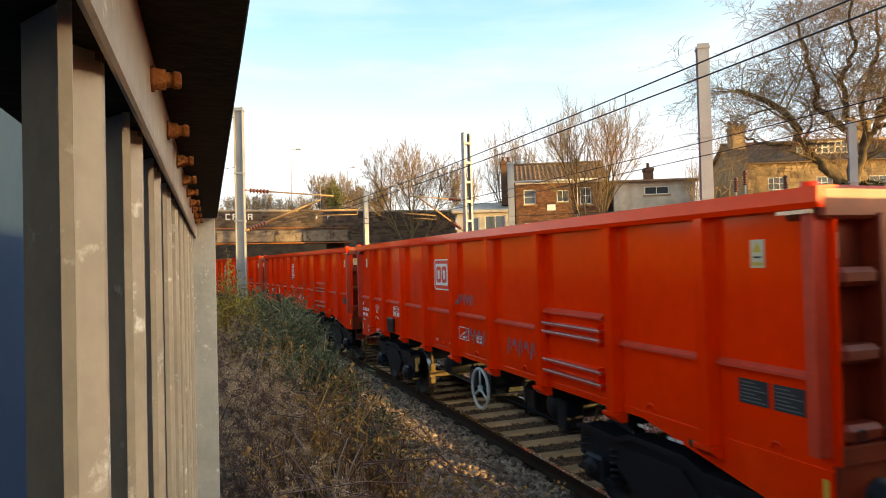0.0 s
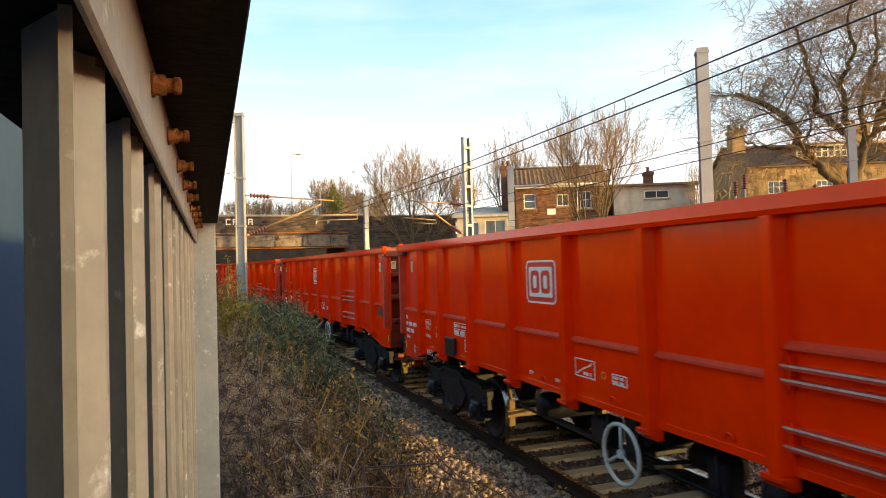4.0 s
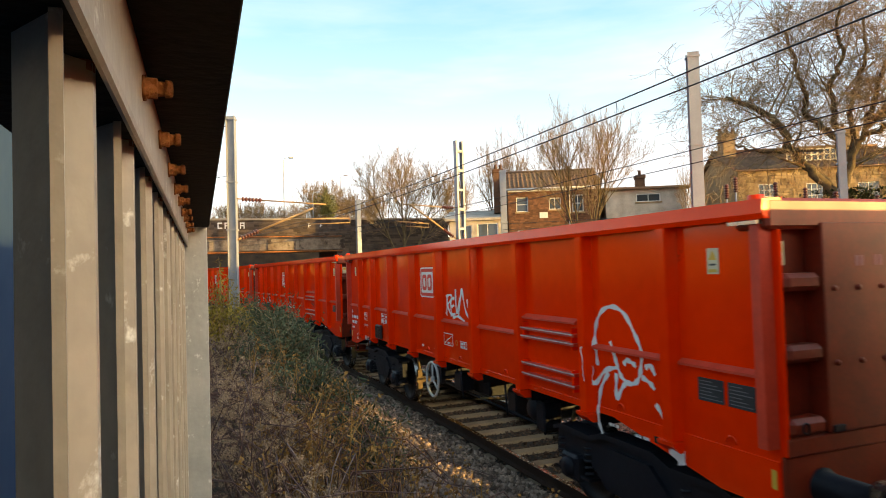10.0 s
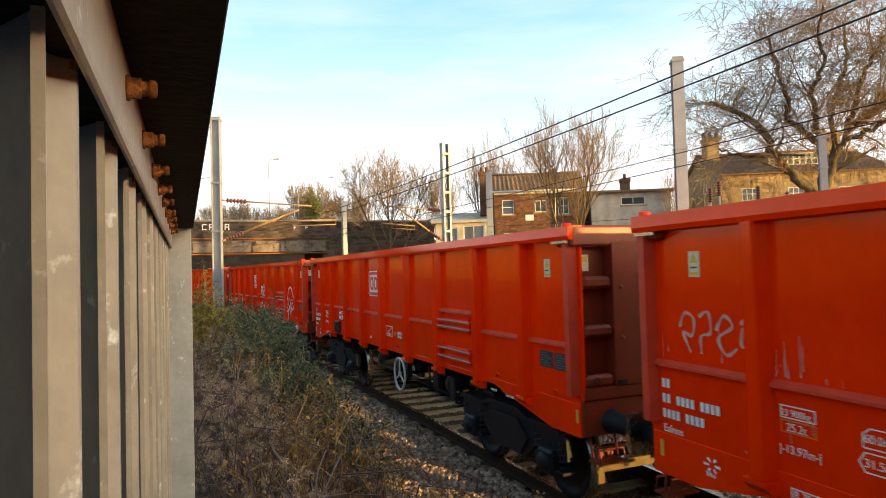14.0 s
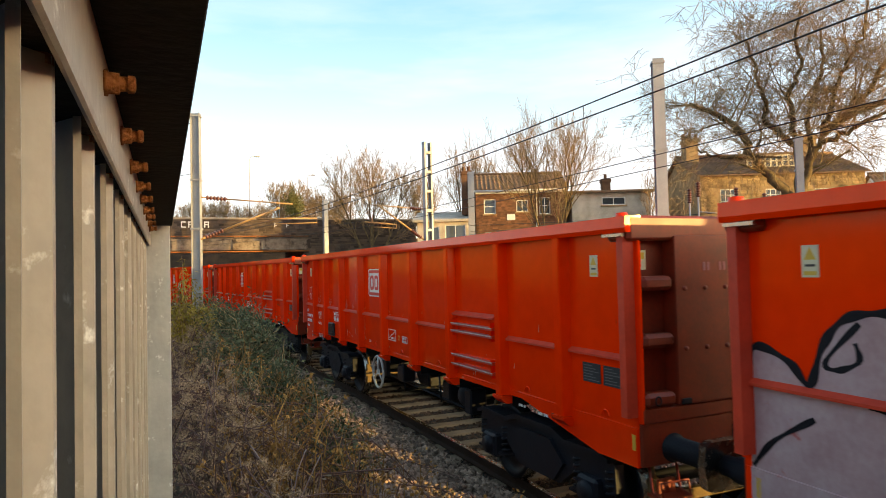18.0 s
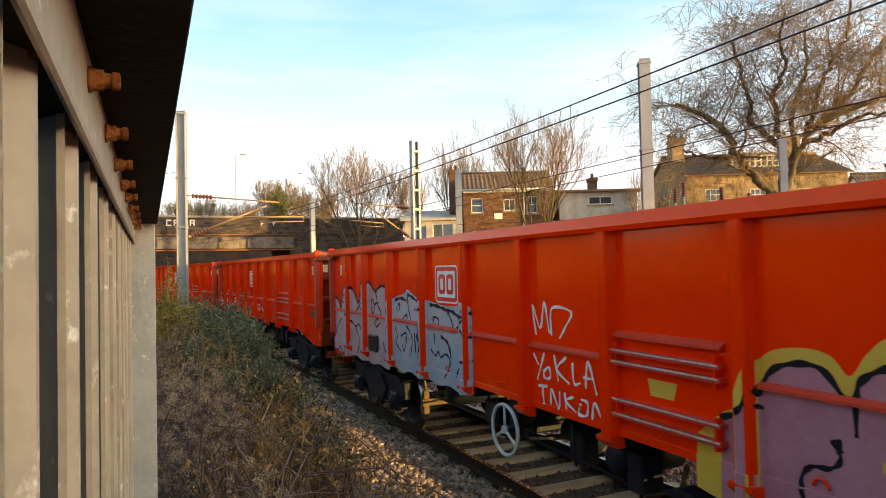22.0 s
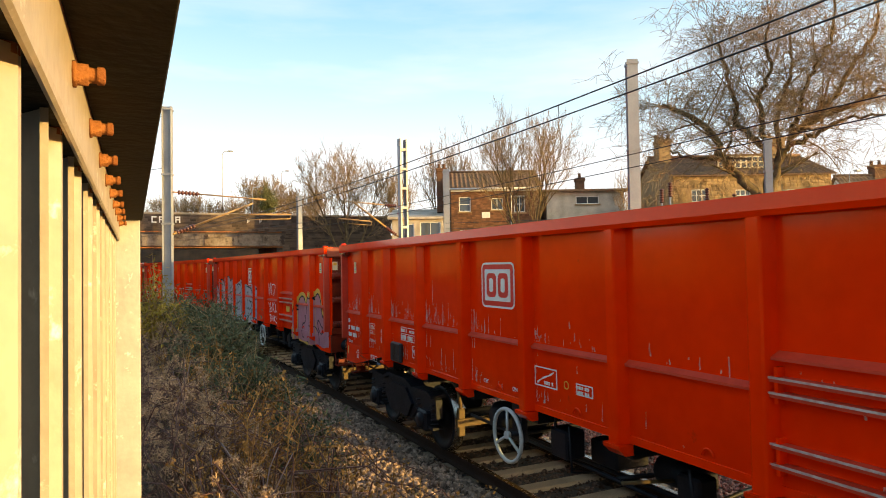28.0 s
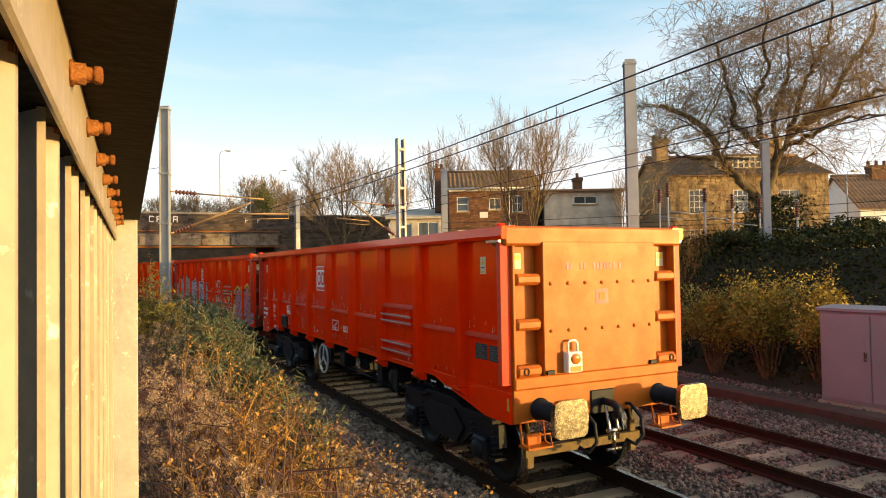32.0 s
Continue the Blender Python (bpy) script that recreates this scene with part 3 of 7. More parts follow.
def build_bridge():
    ob = thing("road_bridge", "sooty brick road bridge with a concrete-faced deck over the tracks", "bridge", kind="structure")
    ob.matrix_world = pose(*site(0, BRIDGE_Y), -0.27, 0, 0, 0.3)
    bm = bmesh.new()
    box(bm, -40, 4.6, 0, 9, 4.75, 5.2)
    part("deck", bm, CONCRETE, ob)
    bm = bmesh.new()
    box(bm, -40, 5.2, -0.18, 0, 4.7, 5.55)
    part("edge_girder", bm, GIRDER, ob, "stained concrete edge girder")
    for y in (0.0, 8.6):
        bm = bmesh.new()
        box(bm, -40, 14, y, y + 0.4, 5.2, 7.02)
        part("parapet", bm, DARK_BRICK, ob)
        bm = bmesh.new()
        box(bm, -40, 14, y - 0.06, y + 0.46, 7.02, 7.16, 0.02)
        part("coping", bm, CONCRETE, ob)
    bm = bmesh.new()
    box(bm, 4.6, 30, 0.0, 9, -0.8, 5.2)
    part("abutment", bm, DARK_BRICK, ob, "dark brick abutment and wing wall")
    bm = bmesh.new()
    box(bm, -40, -16, 0.0, 9, -0.8, 4.75)
    part("abutment", bm, DARK_BRICK, ob)
    bm = bmesh.new()
    tube(bm, [(-40, -0.30, 4.58), (5.0, -0.30, 4.58)], 0.05, 8), tube(bm, [(-40, -0.05, 5.75), (5.0, -0.05, 5.75)], 0.035, 8)
    part("pipe", bm, RUST, ob)
    for x in np.arange(-30, 5, 2.1):
        bm = bmesh.new()
        box(bm, x - 0.12, x + 0.12, -0.30, -0.18, 4.72, 5.5)
        part("stiffener", bm, GIRDER, ob)
    for k, x in enumerate((-4.3, -3.8, -3.3, -2.7)):
        bm = bmesh.new()
        box(bm, x, x + 0.07, -0.036, 0, 6.40, 6.85), box(bm, x + 0.07, x + 0.33, -0.036, 0, 6.77, 6.85)
        if k % 2:
            box(bm, x + 0.07, x + 0.30, -0.036, 0, 6.58, 6.65), box(bm, x + 0.26, x + 0.33, -0.036, 0, 6.40, 6.77)
        else:
            box(bm, x + 0.07, x + 0.33, -0.036, 0, 6.40, 6.47)
        part("graffiti_stroke", bm, SPRAY_WHITE, ob)
    # wall added behind the opening to block the sky and keep it dark
    bm = bmesh.new()
    box(bm, -45, 25, 21, 21.6, -1, 6.6)
    part("cutting_wall", bm, DARK_BRICK, ob, "dark brick wall added to darken the bridge opening")
    for x in (2.4, 3.3):
        bm = bmesh.new()
        box(bm, x, x + 0.05, -0.036, 0, 6.45, 6.75), box(bm, x + 0.05, x + 0.22, -0.036, 0, 6.69, 6.75), box(bm, x + 0.05, x + 0.18, -0.036, 0, 6.57, 6.62)
        part("graffiti_stroke", bm, SPRAY_WHITE, ob)


build_bridge()


# ---- houses ----
def house_frame(p0, p1, z0):
    """The pose of a front wall that runs from p0 to p1, and its length; local y points away from the railway."""
    p0, p1, z0 = site(*p0), site(*p1), z0 - 0.24
    d = Vector((p1[0] - p0[0], p1[1] - p0[1], 0))
    return Matrix.Translation((p0[0], p0[1], z0)) @ Matrix.Rotation(math.atan2(d.y, d.x), 4, "Z"), d.length


def wall_with_holes(bm, w, h, holes, t):
    """A front wall of thickness t in the x-z plane at y 0, with rectangular openings (x0, x1, z0, z1)."""
    xs = sorted({0.0, w, *[a for q in holes for a in q[:2]]})
    zs = sorted({0.0, h, *[a for q in holes for a in q[2:]]})
    for x0, x1 in zip(xs, xs[1:]):
        for z0, z1 in zip(zs, zs[1:]):
            cx, cz = (x0 + x1) / 2, (z0 + z1) / 2
            if not any(a < cx < b and c < cz < d for a, b, c, d in holes):
                box(bm, x0, x1, 0, t, z0, z1)
    bmesh.ops.remove_doubles(bm, verts=bm.verts, dist=0.001)


def window(ob, x0, x1, z0, z1, bars=(2, 2), frame_mat=None, sill=True):
    fm = frame_mat or WHITE
    bm = bmesh.new()
    for a, b, c, d in ((x0, x1, z0, z0 + 0.06), (x0, x1, z1 - 0.06, z1), (x0, x0 + 0.06, z0 + 0.06, z1 - 0.06), (x1 - 0.06, x1, z0 + 0.06, z1 - 0.06)):
        box(bm, a, b, 0.06, 0.14, c, d)
    for q in range(1, bars[0]):
        x = x0 + (x1 - x0) * q / bars[0]
        box(bm, x - 0.02, x + 0.02, 0.07, 0.13, z0 + 0.06, z1 - 0.06)
    for q in range(1, bars[1]):
        z = z0 + (z1 - z0) * q / bars[1]
        box(bm, x0 + 0.06, x1 - 0.06, 0.068, 0.132, z - 0.02, z + 0.02)
    win = part("window", bm, fm, ob)
    bm = bmesh.new()
    box(bm, x0 + 0.05, x1 - 0.05, 0.10, 0.11, z0 + 0.05, z1 - 0.05)
    part("pane", bm, GLASS, win)
    if sill:
        bm = bmesh.new()
        box(bm, x0 - 0.08, x1 + 0.08, -0.07, 0.05, z0 - 0.10, z0 - 0.002)
        part("sill", bm, STONE, win)


def tiled_roof(ob, w, depth, eave, ridge, mat, over=0.25, col=0.3, row=0.36, wavy=0.045):
    """Two slopes of rolled tiles on a solid core: each course is a stepped, corrugated strip."""
    bm = bmesh.new()
    k = (ridge - eave) / (depth / 2)
    prism(bm, [(-over, eave - over * k), (depth / 2, ridge), (depth + over, eave - over * k), (depth + over, eave - over * k + 0.06), (depth / 2, ridge + 0.06), (-over, eave - over * k + 0.06)], -over, w + over, "x")
    roof = part("roof", bm, mat, ob)
    run = math.hypot(depth / 2 + over, (depth / 2 + over) * k)
    n = max(3, int(run / row))
    m = int((w + 2 * over) / col * 4)
    for face in (1, -1):
        bm = bmesh.new()
        for r in range(n):
            f0, f1 = r / n, min(1.0, (r + 1.15) / n)
            line = []
            for f, lift in ((f0, 0.115), (f1, 0.075)):
                y = -over + (depth / 2 + over) * f
                z = eave - over * k + (depth / 2 + over) * f * k
                if face < 0:
                    y = depth - y
                line.append([bm.verts.new((-over + (w + 2 * over) * q / m, y, z + lift + wavy * math.sin(q * math.pi / 2))) for q in range(m + 1)])
            for q in range(m):
                bm.faces.new((line[0][q], line[0][q + 1], line[1][q + 1], line[1][q]))
        tagged(part("tiling", bm, mat, roof), kind="stuff")
    bm = bmesh.new()
    tube(bm, [(-over, depth / 2, ridge + 0.12), (w + over, depth / 2, ridge + 0.12)], 0.11, 8)
    part("ridge_tiles", bm, mat, roof)
    return roof


def chimney(ob, x, y, z0, z1, a, b, mat, pots=2):
    bm = bmesh.new()
    box(bm, x - a / 2, x + a / 2, y - b / 2, y + b / 2, z0, z1 - 0.25)
    box(bm, x - a / 2 - 0.06, x + a / 2 + 0.06, y - b / 2 - 0.06, y + b / 2 + 0.06, z1 - 0.25, z1, 0.02)
    ch = part("chimney", bm, mat, ob)
    for q in range(pots):
        bm = bmesh.new()
        lathe(bm, [(z1, 0.13), (z1 + 0.32, 0.10), (z1 + 0.36, 0.12), (z1 + 0.36, 0.0)], "z", 10, (x + (q - (pots - 1) / 2) * a * 0.5, y, 0))
        part("chimney_pot", bm, BRICK, ch)


def build_house(name, label, p0, p1, z0, eave, ridge, depth, wall, roof, holes, bars, courses=None):
    m, w = house_frame(p0, p1, z0)
    ob = thing(name, label, "house")
    ob.matrix_world = m
    bm = bmesh.new()
    wall_with_holes(bm, w, eave, holes, 0.3)
    front = part("front_wall", bm, wall, ob)
    bm = bmesh.new()
    for x0, x1 in ((0, 0.3), (w - 0.3, w)):
        prism(bm, [(0.3, 0), (depth, 0), (depth, eave), (depth / 2, ridge - 0.02), (0.3, eave + (ridge - eave) * 0.6 / depth)], x0, x1, "x")
    box(bm, 0.3, w - 0.3, depth - 0.3, depth, 0, eave)
    part("wall", bm, wall, ob)
    for q, h in enumerate(holes):
        window(ob, *h, bars=bars[q % len(bars)])
    tiled_roof(ob, w, depth, eave, ridge, roof)
    if wall is STONE:
        return ob, w
    bm = bmesh.new()
    tube(bm, [(-0.2, -0.28, eave - 0.12), (w + 0.2, -0.28, eave - 0.12)], 0.06, 8)
    part("gutter", bm, WHITE, ob)
    return ob, w


def courses_of(ob, w, h, mat, holes, size=(0.9, 0.28), proud=0.012, rnd_seed=1, y=0.0):
    """Blocks of masonry proud of the front wall, course by course, joined."""
    rnd = random.Random(rnd_seed)
    bm = bmesh.new()
    z = 0.0
    while z < h - 0.05:
        hh = size[1] * rnd.uniform(0.8, 1.2)
        x = -rnd.uniform(0, size[0])
        while x < w:
            ll = size[0] * rnd.uniform(0.6, 1.3)
            a, b = max(x, 0) + 0.012, min(x + ll, w) - 0.012
            if b - a > 0.06 and not any(a < q[1] and b > q[0] and z < q[3] and z + hh > q[2] for q in holes):
                pr = proud * rnd.uniform(0.4, 1.5)
                vs = [bm.verts.new(p) for p in ((a, y - 0.001, z + 0.01), (b, y - 0.001, z + 0.01), (b, y - 0.001, min(h, z + hh) - 0.01), (a, y - 0.001, min(h, z + hh) - 0.01), (a + 0.01, y - pr, z + 0.02), (b - 0.01, y - pr, z + 0.02), (b - 0.01, y - pr, min(h, z + hh) - 0.02), (a + 0.01, y - pr, min(h, z + hh) - 0.02))]
                for f in ((4, 5, 6, 7), (0, 1, 5, 4), (1, 2, 6, 5), (2, 3, 7, 6), (3, 0, 4, 7)):
                    bm.faces.new([vs[i] for i in f])
            x += ll
        z += hh
    ob2 = part("masonry", bm, mat, ob)
    return tagged(ob2, kind="stuff")


BRICK_VARIED = material("varied_brick", (0.21, 0.10, 0.052), (0.12, 0.06, 0.036), rough=0.9, scale=4, fine=60, amount=1.0, bump=0.3, island=0.4)
STONE_VARIED = material("varied_sandstone", (0.46, 0.315, 0.15), (0.24, 0.15, 0.075), rough=0.9, scale=2.0, fine=30, amount=1.0, bump=0.4, island=0.3)
SOOT_VARIED = material("varied_sooty_brick", (0.060, 0.046, 0.040), (0.11, 0.075, 0.055), rough=0.92, scale=1.2, fine=30, amount=1.0, bump=0.3, island=0.45)


def build_houses():
    # brick house above the cutting
    hs = [(0.55, 1.35, 3.35, 4.35), (2.75, 3.55, 3.45, 4.25), (4.30, 5.05, 3.25, 4.40), (0.6, 1.4, 0.9, 2.1), (3.0, 4.4, 0.9, 2.1)]
    ob, w = build_house("brick_house", "red brick house with a pantiled roof and white windows", (14.2, 40.6), (19.7, 38.1), 3.2, 5.0, 6.35, 6.0, BRICK, TILE, hs, [(1, 2), (2, 1), (2, 2)])
    courses_of(ob, w, 5.0, BRICK_VARIED, hs, (0.30, 0.11), 0.010, 3)
    chimney(ob, -0.6, 2.2, 3.5, 6.6, 0.7, 0.9, BRICK)
    bm = bmesh.new()
    box(bm, 2.1, 2.65, -0.03, 0.0, 2.9, 3.3)
    part("vent_grille", bm, WHITE, ob)
    bm = bmesh.new()
    tube(bm, [(4.1, -0.1, 4.85), (4.1, -0.1, 0.2)], 0.05, 8)
    part("downpipe", bm, WHITE, ob)
    bm = bmesh.new()
    box(bm, 0, w, -0.10, -0.01, 4.72, 4.86)
    part("fascia", bm, WHITE, ob)
    # low wing beside it with a big window
    m, w = house_frame((10.6, 42.4), (14.0, 40.85), 3.2)
    ob = thing("house_wing", "low pale wing with a lean-to roof and wide white windows", "house")
    ob.matrix_world = m
    hs = [(0.5, 1.5, 1.5, 2.6), (1.9, 3.3, 1.3, 2.7)]
    bm = bmesh.new()
    wall_with_holes(bm, w, 2.9, hs, 0.25)
    part("front_wall", bm, RENDER_GREY, ob)
    for q in ((0, 0.25, 0.25, 5), (w - 0.25, w, 0.25, 5), (0.25, w - 0.25, 4.75, 5)):
        bm = bmesh.new()
        box(bm, *q, 0, 2.9)
        part("wall", bm, RENDER_GREY, ob)
    for h in hs:
        window(ob, *h, bars=(2, 1))
    bm = bmesh.new()
    prism(bm, [(-0.3, 2.9), (5.2, 2.9), (5.2, 3.95), (5.0, 4.0), (-0.3, 3.05)], -0.3, w - 0.002, "x")
    part("lean_to_roof", bm, RENDER_GREY, ob)
    # rendered flat-roofed building
    m, w = house_frame((20.2, 38.0), (25.0, 35.8), 3.2)
    ob = thing("rendered_building", "grey rendered building with a shallow roof and one wide window", "house")
    ob.matrix_world = m
    hs = [(2.0, 3.6, 3.75, 4.3)]
    bm = bmesh.new()
    wall_with_holes(bm, w, 4.6, hs, 0.25)
    part("front_wall", bm, RENDER_GREY, ob)
    for q in ((0, 0.25, 0.25, 6), (w - 0.25, w, 0.25, 6), (0.25, w - 0.25, 5.75, 6)):
        bm = bmesh.new()
        box(bm, *q, 0, 4.6)
        part("wall", bm, RENDER_GREY, ob)
    window(ob, *hs[0], bars=(2, 1))
    bm = bmesh.new()
    prism(bm, [(-0.3, 4.6), (6.3, 4.6), (6.3, 4.75), (3.0, 5.0), (-0.3, 4.75)], -0.3, w + 0.3, "x")
    part("roof", bm, TILE, ob)
    chimney(ob, 2.9, 3.0, 4.8, 5.9, 0.6, 0.6, BRICK, 1)
    # stone house behind the big tree
    hs = [(1.2, 2.2, 2.7, 4.2), (3.95, 4.9, 2.7, 4.15), (6.9, 8.1, 2.9, 4.1), (1.2, 2.2, 0.5, 1.7), (3.95, 4.9, 0.5, 1.7)]
    ob, w = build_house("stone_house", "two-storey sandstone house overgrown with bare creeper", (25.18, 31.46), (34.2, 27.3), 3.2, 5.1, 6.75, 8.0, STONE, TILE, hs, [(3, 4), (3, 4), (2, 2)])
    courses_of(ob, w, 5.0, STONE_VARIED, hs, (0.34, 0.17), 0.03, 5)
    chimney(ob, 0.5, 3.2, 5.0, 7.9, 0.8, 1.0, STONE, 3), chimney(ob, 8.3, 3.8, 6.0, 8.0, 1.1, 0.9, STONE, 2)
    bm = bmesh.new()
    box(bm, 3.3, 6.4, 1.3, 3.2, 5.6, 6.42), box(bm, 3.15, 6.55, 1.1, 3.2, 6.42, 6.54)
    dorm = part("dormer", bm, TILE, ob)
    bm = bmesh.new()
    for q in range(9):
        box(bm, 3.34 + q * 0.365, 3.42 + q * 0.365, 1.12, 1.20, 5.70, 6.39)
    for z in (5.64, 6.00, 6.34):
        box(bm, 3.34, 6.35, 1.115, 1.195, z, z + 0.07)
    win = part("dormer_window", bm, CREAM, dorm)
    bm = bmesh.new()
    box(bm, 3.34, 6.34, 1.20, 1.29, 5.62, 6.40)
    part("pane", bm, GLASS, win)
    rnd = random.Random(8)
    bm = bmesh.new()
    for q in range(60):
        x, z = rnd.uniform(0.2, w - 0.2), rnd.uniform(0.0, 1.5)
        pts = [(x, -0.05, z)]
        while pts[-1][2] < 4.9 and len(pts) < 14:
            p = pts[-1]
            pts.append((min(max(p[0] + rnd.uniform(-0.35, 0.35), 0.05), w - 0.05), -0.05 - rnd.uniform(0, 0.05), p[2] + rnd.uniform(0.15, 0.5)))
        tube(bm, pts, [0.02 * (1 - i / len(pts)) + 0.006 for i in range(len(pts))], 3, False)
    part("creeper", bm, TWIG, ob, "bare creeper stems")
    # white house farther along
    m, w = house_frame((41.4, 30.0), (49.2, 26.4), 3.0)
    ob = thing("white_house", "white rendered house with a brown tiled roof", "house")
    ob.matrix_world = m
    hs = [(0.7, 1.3, 1.6, 2.9), (3.0, 4.4, 1.6, 2.9)]
    bm = bmesh.new()
    wall_with_holes(bm, w, 3.6, hs, 0.3)
    for x0, x1 in ((0, 0.3), (w - 0.3, w)):
        prism(bm, [(0.3, 0), (6, 0), (6, 3.6), (3, 6.0), (0.3, 3.9)], x0, x1, "x")
    box(bm, 0.3, w - 0.3, 5.7, 6, 0, 3.6)
    part("wall", bm, WHITE, ob)
    for h in hs:
        window(ob, *h, bars=(2, 2))
    tiled_roof(ob, w, 6.0, 3.6, 6.05, TILE)
    chimney(ob, 3.2, 3.0, 5.6, 6.9, 1.2, 0.8, BRICK, 3)


build_houses()


def bridge_masonry():
    bridge = bpy.data.objects["road_bridge"]
    for x, z, w, h, y, seed in ((-16.0, 5.21, 30.0, 1.80, -0.002, 31), (4.61, -0.2, 12.0, 5.3, -0.002, 32)):
        courses_of(bridge, w, h, SOOT_VARIED, [], (0.50, 0.17), 0.016, seed).matrix_basis = pose(x, y, z)


bridge_masonry()


# ---- meshes of many small pieces ----
def heap(name, verts, faces, mat, parent=None):
    """One mesh from arrays: verts (n, 3), faces (m, 3 or 4)."""
    me = bpy.data.meshes.new(name)
    verts, faces = np.asarray(verts, np.float32), np.asarray(faces, np.int32)
    k = faces.shape[1]
    me.vertices.add(len(verts)), me.loops.add(faces.size), me.polygons.add(len(faces))
    me.vertices.foreach_set("co", verts.ravel())
    me.loops.foreach_set("vertex_index", faces.ravel())
    me.polygons.foreach_set("loop_start", np.arange(0, faces.size, k, dtype=np.int32))
    me.update(calc_edges=True)
    me.validate()
    me.materials.append(mat)
    ob = new(name, me)
    ob.parent = parent
    return ob


def grid_along(s, lat, z):
    """Places along the track for arrays."""
    a = np.interp(s, _s, _th)
    return np.stack([np.interp(s, _s, _x) + lat * np.cos(a), np.interp(s, _s, _y) - lat * np.sin(a), z + GRADE * np.clip(s, -60, 80)], 1)


GROUND_LOOK = {}


def ground_many(pts):
    out = np.empty(len(pts))
    for i, (x, y) in enumerate(pts):
        key = (round(x * 4), round(y * 4))
        if key not in GROUND_LOOK:
            GROUND_LOOK[key] = ground_height(key[0] / 4, key[1] / 4)
        out[i] = GROUND_LOOK[key]
    return out


def build_ballast():
    rng = np.random.default_rng(3)
    base = np.array([(1, 0, 0), (-1, 0, 0), (0, 1, 0), (0, -1, 0), (0, 0, 1), (0, 0, -1)], float)
    tri = np.array([(0, 2, 4), (2, 1, 4), (1, 3, 4), (3, 0, 4), (2, 0, 5), (1, 2, 5), (3, 1, 5), (0, 3, 5)])
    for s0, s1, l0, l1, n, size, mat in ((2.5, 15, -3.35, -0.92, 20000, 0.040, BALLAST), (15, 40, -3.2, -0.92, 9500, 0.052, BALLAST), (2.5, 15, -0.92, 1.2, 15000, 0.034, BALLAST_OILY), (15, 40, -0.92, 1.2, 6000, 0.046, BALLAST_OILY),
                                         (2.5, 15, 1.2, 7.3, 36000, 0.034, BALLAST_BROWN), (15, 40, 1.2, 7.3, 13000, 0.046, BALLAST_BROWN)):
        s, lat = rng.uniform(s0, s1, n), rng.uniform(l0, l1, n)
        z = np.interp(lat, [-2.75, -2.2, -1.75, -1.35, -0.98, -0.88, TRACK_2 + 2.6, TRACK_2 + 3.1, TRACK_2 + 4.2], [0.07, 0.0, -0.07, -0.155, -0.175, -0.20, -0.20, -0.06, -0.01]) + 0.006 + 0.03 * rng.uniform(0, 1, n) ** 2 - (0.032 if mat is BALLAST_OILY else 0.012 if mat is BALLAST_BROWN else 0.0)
        c = grid_along(s, lat, z)
        edge = lat < -2.75
        if edge.any():
            c[edge, 2] = np.maximum(c[edge, 2], ground_many(c[edge, :2]) + 0.01)
        r = rng.uniform(0.55, 1.35, (n, 1, 1)) * size
        turn = rng.normal(size=(n, 3, 3))
        q, _ = np.linalg.qr(turn)
        shape = base[None] * rng.uniform(0.6, 1.3, (n, 6, 1))
        v = np.einsum("nij,nkj->nki", q, shape) * r + c[:, None]
        f = (tri[None] + 6 * np.arange(n)[:, None, None]).reshape(-1, 3)
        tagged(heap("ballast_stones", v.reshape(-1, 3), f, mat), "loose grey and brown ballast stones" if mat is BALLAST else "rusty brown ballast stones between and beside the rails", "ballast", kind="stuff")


def ribbons(rng, roots, heights, widths, lean, levels=3):
    """Upright tapering blades that bend over: arrays of verts and quads."""
    n = len(roots)
    a = rng.uniform(0, 2 * np.pi, n)
    face = np.stack([np.cos(a), np.sin(a), np.zeros(n)], 1)
    b = rng.uniform(0, 2 * np.pi, n)
    bend = np.stack([np.cos(b), np.sin(b), np.zeros(n)], 1) * (lean * rng.uniform(0.2, 1.0, n))[:, None]
    vs = []
    for k in range(levels + 1):
        t = k / levels
        p = roots + np.array([0, 0, 1.0]) * (heights * t)[:, None] + bend * (heights * t * t)[:, None]
        wd = (widths * (1 - 0.85 * t) / 2)[:, None]
        vs += [p - face * wd, p + face * wd]
    v = np.stack(vs, 1).reshape(-1, 3)
    st = 2 * (levels + 1)
    quad = np.array([(2 * k, 2 * k + 1, 2 * k + 3, 2 * k + 2) for k in range(levels)])
    f = (quad[None] + st * np.arange(n)[:, None, None]).reshape(-1, 4)
    return v, f


def leaves(rng, centres, length, width, droop=0.3, spread=1.0):
    """Loose leaves: a folded diamond of four corners each."""
    n = len(centres)
    d = rng.normal(size=(n, 3))
    d[:, 2] = d[:, 2] * spread - droop
    d /= np.linalg.norm(d, axis=1)[:, None]
    side = np.cross(d, rng.normal(size=(n, 3)))
    side /= np.linalg.norm(side, axis=1)[:, None] + 1e-9
    ln, wd = length * rng.uniform(0.6, 1.3, n)[:, None], width * rng.uniform(0.7, 1.2, n)[:, None]
    v = np.stack([centres, centres + d * ln * 0.5 + side * wd / 2, centres + d * ln, centres + d * ln * 0.5 - side * wd / 2], 1).reshape(-1, 3)
    f = np.arange(4 * n).reshape(-1, 4)
    return v, f


